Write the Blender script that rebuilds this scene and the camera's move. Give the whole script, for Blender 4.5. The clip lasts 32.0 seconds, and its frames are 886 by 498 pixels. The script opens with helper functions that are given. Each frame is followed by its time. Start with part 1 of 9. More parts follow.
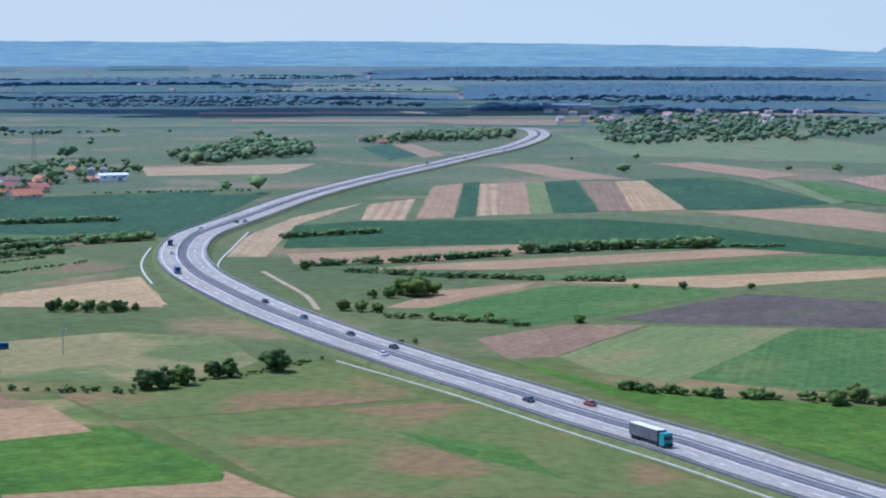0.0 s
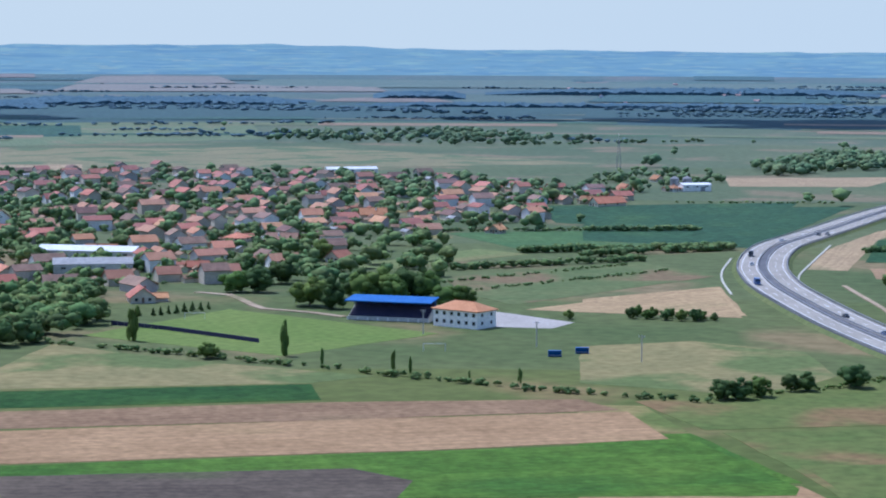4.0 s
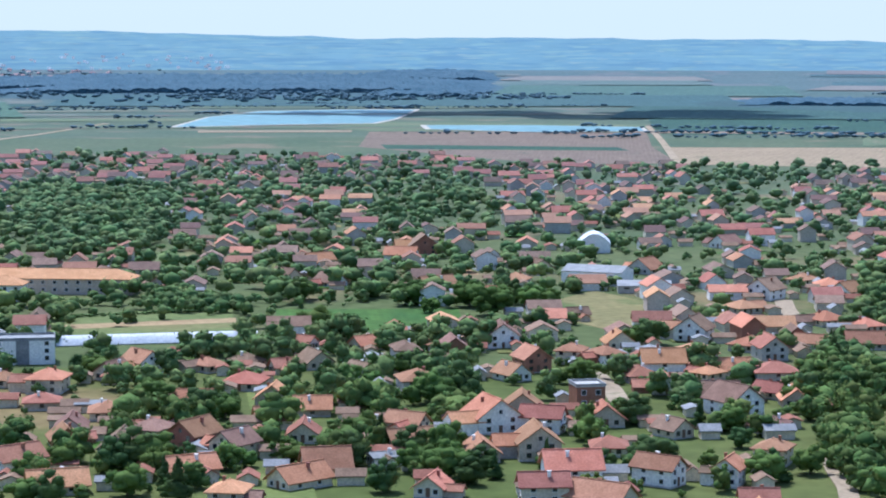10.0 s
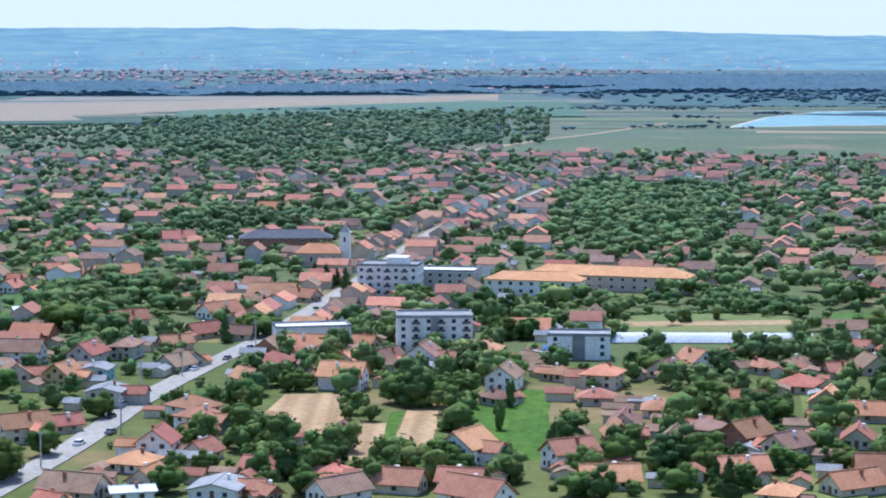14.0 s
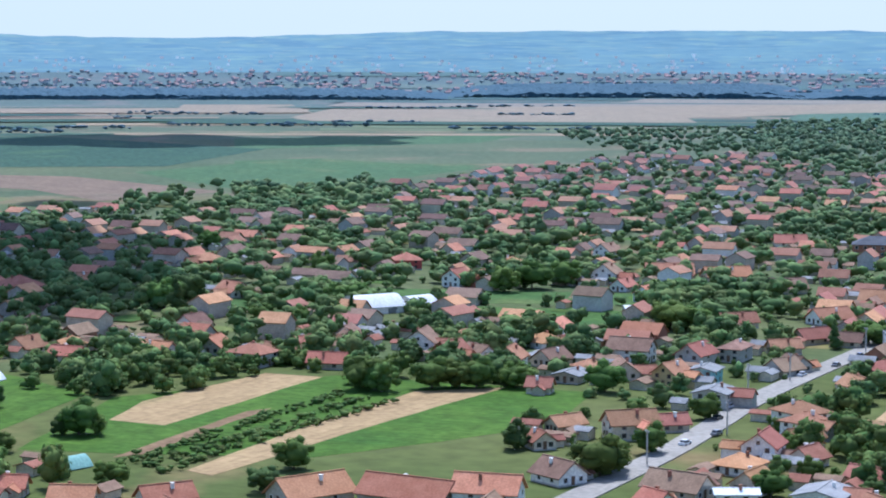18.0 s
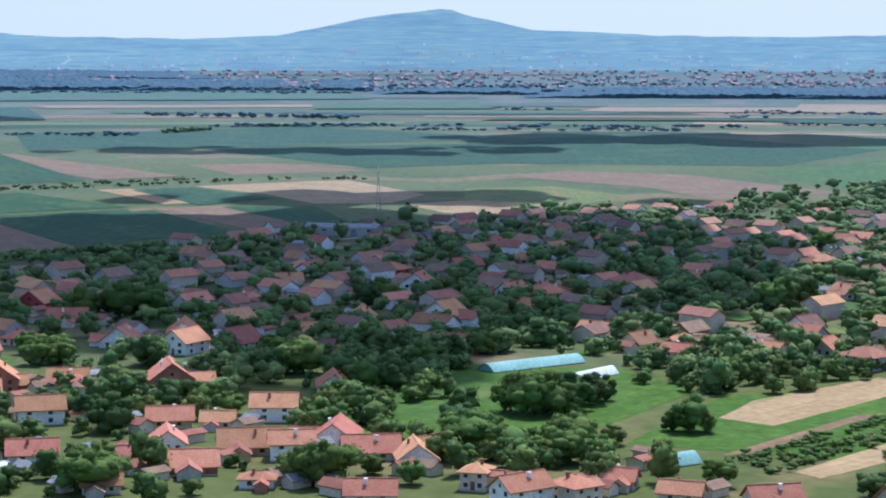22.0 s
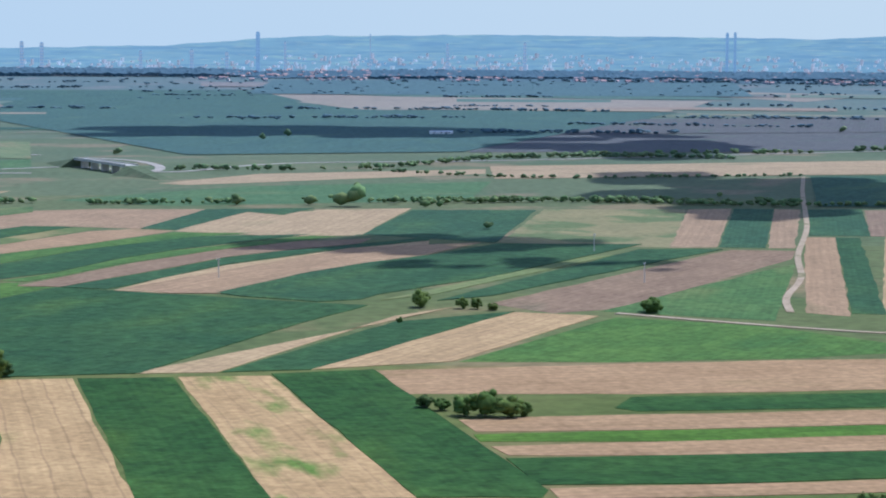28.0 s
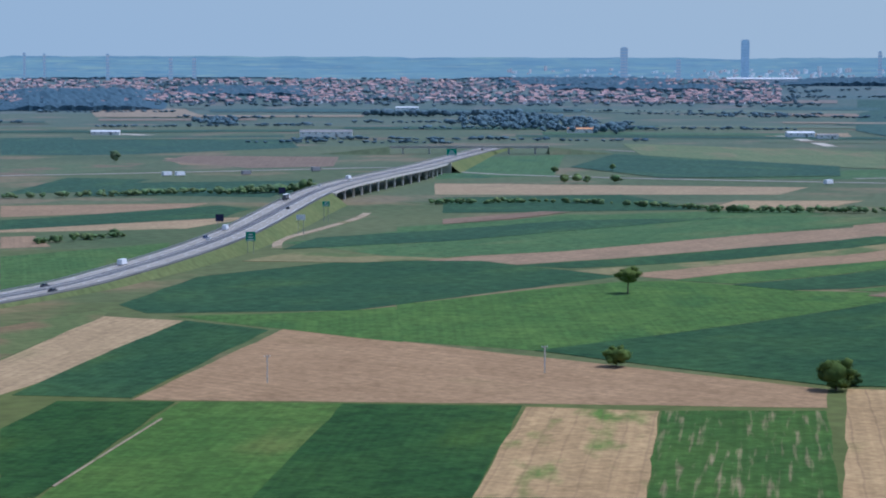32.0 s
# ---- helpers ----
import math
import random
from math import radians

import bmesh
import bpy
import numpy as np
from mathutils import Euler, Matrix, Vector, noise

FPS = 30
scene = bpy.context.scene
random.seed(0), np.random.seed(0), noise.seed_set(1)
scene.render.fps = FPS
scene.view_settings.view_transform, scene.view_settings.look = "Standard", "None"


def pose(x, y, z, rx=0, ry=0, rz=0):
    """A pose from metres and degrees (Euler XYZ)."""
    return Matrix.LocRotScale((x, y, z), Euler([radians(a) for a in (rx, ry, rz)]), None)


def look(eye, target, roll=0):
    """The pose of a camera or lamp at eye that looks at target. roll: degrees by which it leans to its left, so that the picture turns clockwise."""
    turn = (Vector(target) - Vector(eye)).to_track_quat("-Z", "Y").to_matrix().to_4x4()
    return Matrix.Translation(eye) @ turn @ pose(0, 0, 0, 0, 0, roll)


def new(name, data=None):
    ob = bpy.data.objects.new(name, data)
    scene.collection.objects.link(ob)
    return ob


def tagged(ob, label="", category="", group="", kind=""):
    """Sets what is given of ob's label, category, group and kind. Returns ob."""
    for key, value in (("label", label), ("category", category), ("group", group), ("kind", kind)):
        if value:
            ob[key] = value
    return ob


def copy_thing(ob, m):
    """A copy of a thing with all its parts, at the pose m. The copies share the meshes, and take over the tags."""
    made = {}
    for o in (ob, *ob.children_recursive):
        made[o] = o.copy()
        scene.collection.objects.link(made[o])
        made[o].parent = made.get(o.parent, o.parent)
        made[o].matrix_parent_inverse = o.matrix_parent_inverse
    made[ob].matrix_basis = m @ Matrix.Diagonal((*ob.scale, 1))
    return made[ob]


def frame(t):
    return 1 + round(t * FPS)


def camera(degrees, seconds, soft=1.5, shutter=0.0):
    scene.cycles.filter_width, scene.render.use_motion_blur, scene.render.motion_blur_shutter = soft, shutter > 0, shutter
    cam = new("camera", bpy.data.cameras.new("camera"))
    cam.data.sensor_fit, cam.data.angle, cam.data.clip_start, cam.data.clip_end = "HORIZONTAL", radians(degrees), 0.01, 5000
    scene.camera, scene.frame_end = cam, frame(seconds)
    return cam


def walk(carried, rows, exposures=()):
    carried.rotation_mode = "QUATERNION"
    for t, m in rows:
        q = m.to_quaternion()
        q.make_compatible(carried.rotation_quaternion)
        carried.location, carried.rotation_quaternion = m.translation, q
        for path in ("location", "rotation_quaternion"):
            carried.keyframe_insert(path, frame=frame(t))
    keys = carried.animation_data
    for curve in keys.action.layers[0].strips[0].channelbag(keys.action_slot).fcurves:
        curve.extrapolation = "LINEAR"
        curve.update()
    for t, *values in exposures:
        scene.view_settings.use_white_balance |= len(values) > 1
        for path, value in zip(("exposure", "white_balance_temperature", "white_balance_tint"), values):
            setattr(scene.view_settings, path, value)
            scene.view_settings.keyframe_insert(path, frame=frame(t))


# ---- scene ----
EYE = (0.0, 0.0, 100.0)
cam = camera(22.733, 32.0, soft=2.0)


def turn(yaw, pitch, roll):
    """The drone hovers at one place and pans: heading to the left of north, tilt down, lean."""
    return pose(*EYE, 90 - pitch, 0, yaw) @ pose(0, 0, 0, 0, 0, roll)


walk(cam, [(t, turn(a, b, c)) for t, a, b, c in (
    (0.0, -0.000, 5.491, 0.012), (0.5, 1.262, 5.424, 0.057), (1.0, 2.719, 5.365, 0.100), (1.5, 4.196, 5.317, 0.143),
    (2.0, 5.781, 5.282, 0.185), (2.5, 8.154, 5.254, 0.218), (3.0, 10.507, 5.235, 0.242), (3.5, 12.832, 5.239, 0.254),
    (4.0, 15.076, 5.253, 0.259), (4.5, 17.321, 5.281, 0.260), (5.0, 19.534, 5.298, 0.256), (5.5, 21.746, 5.308, 0.250),
    (6.0, 23.958, 5.312, 0.243), (6.5, 26.170, 5.314, 0.234), (7.0, 28.312, 5.315, 0.219), (7.5, 30.108, 5.306, 0.202),
    (8.0, 31.998, 5.331, 0.183), (8.5, 33.879, 5.346, 0.155), (9.0, 35.773, 5.366, 0.120), (9.5, 37.639, 5.391, 0.086),
    (10.0, 39.488, 5.390, 0.057), (10.5, 41.298, 5.384, 0.031), (11.0, 43.088, 5.394, 0.007), (11.5, 44.884, 5.410, -0.018),
    (12.0, 46.686, 5.424, -0.039), (12.5, 48.502, 5.419, -0.056), (13.0, 50.308, 5.406, -0.067), (13.5, 52.115, 5.393, -0.068),
    (14.0, 53.932, 5.390, -0.061), (14.5, 55.844, 5.387, -0.046), (15.0, 57.843, 5.387, -0.024), (15.5, 59.841, 5.387, 0.005),
    (16.0, 61.840, 5.381, 0.039), (16.5, 63.839, 5.368, 0.075), (17.0, 65.821, 5.342, 0.113), (17.5, 67.824, 5.331, 0.141),
    (18.0, 69.791, 5.321, 0.154), (18.5, 71.769, 5.323, 0.151), (19.0, 73.738, 5.315, 0.136), (19.5, 75.704, 5.332, 0.115),
    (20.0, 77.673, 5.332, 0.094), (20.5, 79.684, 5.360, 0.071), (21.0, 81.693, 5.370, 0.049), (21.5, 83.686, 5.366, 0.029),
    (22.0, 85.711, 5.361, 0.013), (22.5, 87.794, 5.364, 0.004), (23.0, 90.792, 5.370, 0.004), (23.5, 95.232, 5.362, 0.019),
    (24.0, 99.610, 5.361, 0.051), (24.5, 102.887, 5.383, 0.100), (25.0, 106.189, 5.398, 0.157), (25.5, 109.492, 5.406, 0.218),
    (26.0, 112.794, 5.407, 0.276), (26.5, 116.096, 5.399, 0.323), (27.0, 119.429, 5.381, 0.347), (27.5, 122.584, 5.352, 0.346),
    (28.0, 125.689, 5.340, 0.328), (28.5, 128.783, 5.323, 0.298), (29.0, 131.882, 5.310, 0.260), (29.5, 134.862, 5.289, 0.211),
    (30.0, 137.440, 5.254, 0.158), (30.5, 140.013, 5.226, 0.114), (31.0, 142.586, 5.207, 0.088), (31.5, 145.150, 5.186, 0.077),
    (32.0, 147.672, 5.161, 0.076))], exposures=((0.0, 0.32, 4960, 17), (4.5, 0.30, 4990, 17), (8.0, 0.48, 5060, 13), (13.0, 0.72, 5110, 14), (20.0, 0.58, 5110, 15), (24.0, 0.58, 5300, 18), (28.0, 0.40, 5200, 15), (30.0, -0.04, 5150, 15), (32.0, -0.07, 5030, 16)))

# ---- sky and sun ----
SUN_AZ, SUN_EL = 68.0, 61.0      # degrees to the left of north, and above the horizon
world = bpy.data.worlds.new("world")
scene.world = world
world.use_nodes = True
wn = world.node_tree
wn.nodes.clear()
sky = wn.nodes.new("ShaderNodeTexSky")
sky.sky_type = "NISHITA"
sky.sun_disc = False
sky.sun_elevation = radians(SUN_EL)
sky.sun_rotation = radians(-SUN_AZ)
sky.altitude = 100
sky.air_density = 1.0
sky.dust_density = 1.6
sky.ozone_density = 1.5
bg = wn.nodes.new("ShaderNodeBackground")
bg.inputs["Strength"].default_value = 0.135
wo = wn.nodes.new("ShaderNodeOutputWorld")
# pale summer haze that whitens the sky low down, brighter towards the sun
tc = wn.nodes.new("ShaderNodeTexCoord")
sep = wn.nodes.new("ShaderNodeSeparateXYZ")
wn.links.new(tc.outputs["Generated"], sep.inputs[0])
low = wn.nodes.new("ShaderNodeMapRange")
low.interpolation_type = "SMOOTHSTEP"
low.inputs["From Min"].default_value, low.inputs["From Max"].default_value = -0.02, 0.35
low.inputs["To Min"].default_value, low.inputs["To Max"].default_value = 1.0, 0.0
wn.links.new(sep.outputs["Z"], low.inputs["Value"])
east = wn.nodes.new("ShaderNodeMapRange")
east.inputs["From Min"].default_value, east.inputs["From Max"].default_value = -0.8, 0.9
dot = wn.nodes.new("ShaderNodeVectorMath")
dot.operation = "DOT_PRODUCT"
dot.inputs[1].default_value = (-math.sin(radians(45)), math.cos(radians(45)), 0)
wn.links.new(tc.outputs["Generated"], dot.inputs[0])
wn.links.new(dot.outputs["Value"], east.inputs["Value"])
haze = wn.nodes.new("ShaderNodeMix")
haze.data_type = "RGBA"
haze.inputs["A"].default_value, haze.inputs["B"].default_value = (2.45, 3.25, 3.75, 1), (3.9, 4.15, 3.68, 1)
wn.links.new(east.outputs[0], haze.inputs["Factor"])
both = wn.nodes.new("ShaderNodeMix")
both.data_type = "RGBA"
wn.links.new(low.outputs[0], both.inputs["Factor"])
wn.links.new(sky.outputs[0], both.inputs["A"])
wn.links.new(haze.outputs["Result"], both.inputs["B"])
wn.links.new(both.outputs["Result"], bg.inputs[0])
wn.links.new(bg.outputs[0], wo.inputs[0])
sun_dir = Vector((-math.sin(radians(SUN_AZ)) * math.cos(radians(SUN_EL)), math.cos(radians(SUN_AZ)) * math.cos(radians(SUN_EL)), math.sin(radians(SUN_EL))))
sun = new("sun", bpy.data.lights.new("sun", "SUN"))
sun.data.energy, sun.data.angle, sun.data.color = 3.5, radians(0.6), (1.0, 0.95, 0.87)
sun.matrix_world = look(sun_dir * 900, (0, 0, 0))


# ---- materials ----
SPECS = {}


def surface(name, dark, light, coarse=0.03, fine=0.6, rough=0.9, bump=0.0, tint=0.0, island=0.0, rows=0.0, row_mix=0.0, patch=None, patch_scale=0.012, patch_at=0.58, metallic=0.0, wet=0.06, detail=4.0, leafy=0.0, glow=0.0, tram=0.0, coarse_grain=0.0, weeds=None, slopes=False):
    """A rough surface with two scales of mottling; rows: spacing of drill or plough lines in metres; patch: a third colour in drifts;
    tram: strength of wheel tracks along the rows; coarse_grain: tufts a few metres wide; weeds: a colour in long streaks along the rows."""
    m = bpy.data.materials.new(name)
    SPECS[name] = dict(dark=dark, light=light, coarse=coarse, fine=fine, rough=rough, bump=bump, tint=tint, island=island, rows=rows, row_mix=row_mix, patch=patch, patch_scale=patch_scale, patch_at=patch_at, wet=wet, detail=detail, leafy=leafy, tram=tram, coarse_grain=coarse_grain, weeds=weeds)
    m.use_nodes = True
    n, l = m.node_tree.nodes, m.node_tree.links
    b = n["Principled BSDF"]
    b.inputs["Roughness"].default_value = rough
    b.inputs["Metallic"].default_value = metallic
    b.inputs["Specular IOR Level"].default_value = wet
    tc = n.new("ShaderNodeTexCoord")

    def noise_at(scale, det=detail):
        t = n.new("ShaderNodeTexNoise")
        t.inputs["Scale"].default_value, t.inputs["Detail"].default_value = scale, det
        l.new(tc.outputs["Object"], t.inputs["Vector"])
        return t.outputs["Fac"]

    def blend(fac, a, c, kind="MIX"):
        x = n.new("ShaderNodeMix")
        x.data_type, x.blend_type = "RGBA", kind
        for sock, v in ((x.inputs["Factor"], fac), (x.inputs["A"], a), (x.inputs["B"], c)):
            if isinstance(v, (int, float)):
                sock.default_value = v
            elif isinstance(v, tuple):
                sock.default_value = (*v, 1)
            else:
                l.new(v, sock)
        return x.outputs["Result"]

    def ramp(src, lo, hi):
        r = n.new("ShaderNodeMapRange")
        r.inputs["From Min"].default_value, r.inputs["From Max"].default_value = lo, hi
        l.new(src, r.inputs["Value"])
        return r.outputs["Result"]

    big, small = noise_at(coarse), noise_at(fine, 3.0)
    col = blend(ramp(big, 0.3, 0.7), dark, light)
    def drawn_out(along, across, det=4.0):
        mp = n.new("ShaderNodeMapping")
        mp.inputs["Scale"].default_value = (along, across, 1.0)
        l.new(tc.outputs["Object"], mp.inputs["Vector"])
        t = n.new("ShaderNodeTexNoise")
        t.inputs["Scale"].default_value, t.inputs["Detail"].default_value = 1.0, det
        l.new(mp.outputs[0], t.inputs["Vector"])
        return t.outputs["Fac"]

    if patch:
        drift = drawn_out(patch_scale * 0.55, patch_scale * 1.7, 6.0) if rows else noise_at(patch_scale, 5.0)
        col = blend(ramp(drift, patch_at, patch_at + (0.17 if rows else 0.09)), col, patch)
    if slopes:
        # woods, fields and vineyards lying along far slopes, in painted haze tones
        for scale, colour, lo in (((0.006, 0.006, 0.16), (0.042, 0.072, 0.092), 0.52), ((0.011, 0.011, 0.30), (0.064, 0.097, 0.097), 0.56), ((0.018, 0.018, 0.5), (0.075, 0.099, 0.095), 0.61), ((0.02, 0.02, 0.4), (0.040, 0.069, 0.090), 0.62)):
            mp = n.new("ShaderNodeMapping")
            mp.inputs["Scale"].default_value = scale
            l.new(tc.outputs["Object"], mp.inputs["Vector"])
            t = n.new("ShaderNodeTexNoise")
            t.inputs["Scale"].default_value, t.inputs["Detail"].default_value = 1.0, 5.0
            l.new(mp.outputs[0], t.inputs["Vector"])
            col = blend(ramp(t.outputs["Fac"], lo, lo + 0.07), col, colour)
    if weeds:
        col = blend(ramp(drawn_out(0.03, 0.5, 6.0), 0.54, 0.70), col, weeds)
    if rows:
        w = n.new("ShaderNodeTexWave")
        w.bands_direction = "Y"
        w.inputs["Scale"].default_value = 0.314 / rows
        w.inputs["Distortion"].default_value, w.inputs["Detail"].default_value, w.inputs["Detail Scale"].default_value = 1.2, 2.0, 0.4
        l.new(tc.outputs["Object"], w.inputs["Vector"])
        lines = blend(ramp(w.outputs["Fac"], 0.25, 0.8), (0.72, 0.72, 0.7), (1.14, 1.13, 1.1))
        col = blend(row_mix, col, blend(1.0, col, lines, "MULTIPLY"))
        # streaks left by drilling and mowing, drawn out along the rows
        col = blend(1.0, col, blend(ramp(drawn_out(0.012, 0.55), 0.32, 0.68), (0.91, 0.91, 0.90), (1.08, 1.08, 1.07)), "MULTIPLY")
    if tram:
        tw = n.new("ShaderNodeTexWave")
        tw.bands_direction = "Y"
        tw.inputs["Scale"].default_value = 0.314 / 7.0
        tw.inputs["Distortion"].default_value, tw.inputs["Detail"].default_value = 0.8, 1.0
        l.new(tc.outputs["Object"], tw.inputs["Vector"])
        col = blend(ramp(tw.outputs["Fac"], 0.96, 1.0), col, blend(tram * 0.6, col, (0.14, 0.09, 0.05)))
    if coarse_grain:
        g = coarse_grain
        col = blend(1.0, col, blend(ramp(noise_at(0.16, 5.0), 0.3, 0.7), (1 - g, 1 - g, 1 - g), (1 + g, 1 + g, 1 + g)), "MULTIPLY")
    g0 = 0.04 if slopes else 0.18
    grain = blend(ramp(small, 0.3, 0.7), (1 - g0,) * 3, (1 + g0,) * 3)
    col = blend(1.0, col, grain, "MULTIPLY")
    if tint or island:
        if tint:
            src = n.new("ShaderNodeObjectInfo").outputs["Random"]
        else:
            src = n.new("ShaderNodeNewGeometry").outputs["Random Per Island"]
        hs = n.new("ShaderNodeHueSaturation")
        k = tint or island
        h = n.new("ShaderNodeMapRange")
        h.inputs["To Min"].default_value, h.inputs["To Max"].default_value = 0.5 - 0.035 * k, 0.5 + 0.035 * k
        v = n.new("ShaderNodeMapRange")
        v.inputs["To Min"].default_value, v.inputs["To Max"].default_value = 1 - 0.45 * k, 1 + 0.45 * k
        scr = n.new("ShaderNodeMath")
        scr.operation = "FRACT"
        mu = n.new("ShaderNodeMath")
        mu.operation, mu.inputs[1].default_value = "MULTIPLY", 7.31
        l.new(src, mu.inputs[0])
        l.new(mu.outputs[0], scr.inputs[0])
        l.new(src, h.inputs["Value"])
        l.new(scr.outputs[0], v.inputs["Value"])
        l.new(h.outputs[0], hs.inputs["Hue"])
        l.new(v.outputs[0], hs.inputs["Value"])
        l.new(col, hs.inputs["Color"])
        col = hs.outputs[0]
    l.new(col, b.inputs["Base Color"])
    # glow: far hills and city also emit their haze colour
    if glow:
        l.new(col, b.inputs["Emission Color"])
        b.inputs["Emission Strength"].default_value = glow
    if leafy:
        out = n["Material Output"]
        tr, mx = n.new("ShaderNodeBsdfTranslucent"), n.new("ShaderNodeMixShader")
        mx.inputs[0].default_value = leafy
        l.new(col, tr.inputs["Color"])
        l.new(b.outputs[0], mx.inputs[1])
        l.new(tr.outputs[0], mx.inputs[2])
        l.new(mx.outputs[0], out.inputs["Surface"])
    if bump:
        bp = n.new("ShaderNodeBump")
        bp.inputs["Strength"].default_value, bp.inputs["Distance"].default_value = 0.7, bump
        l.new(small, bp.inputs["Height"])
        l.new(bp.outputs[0], b.inputs["Normal"])
    return m


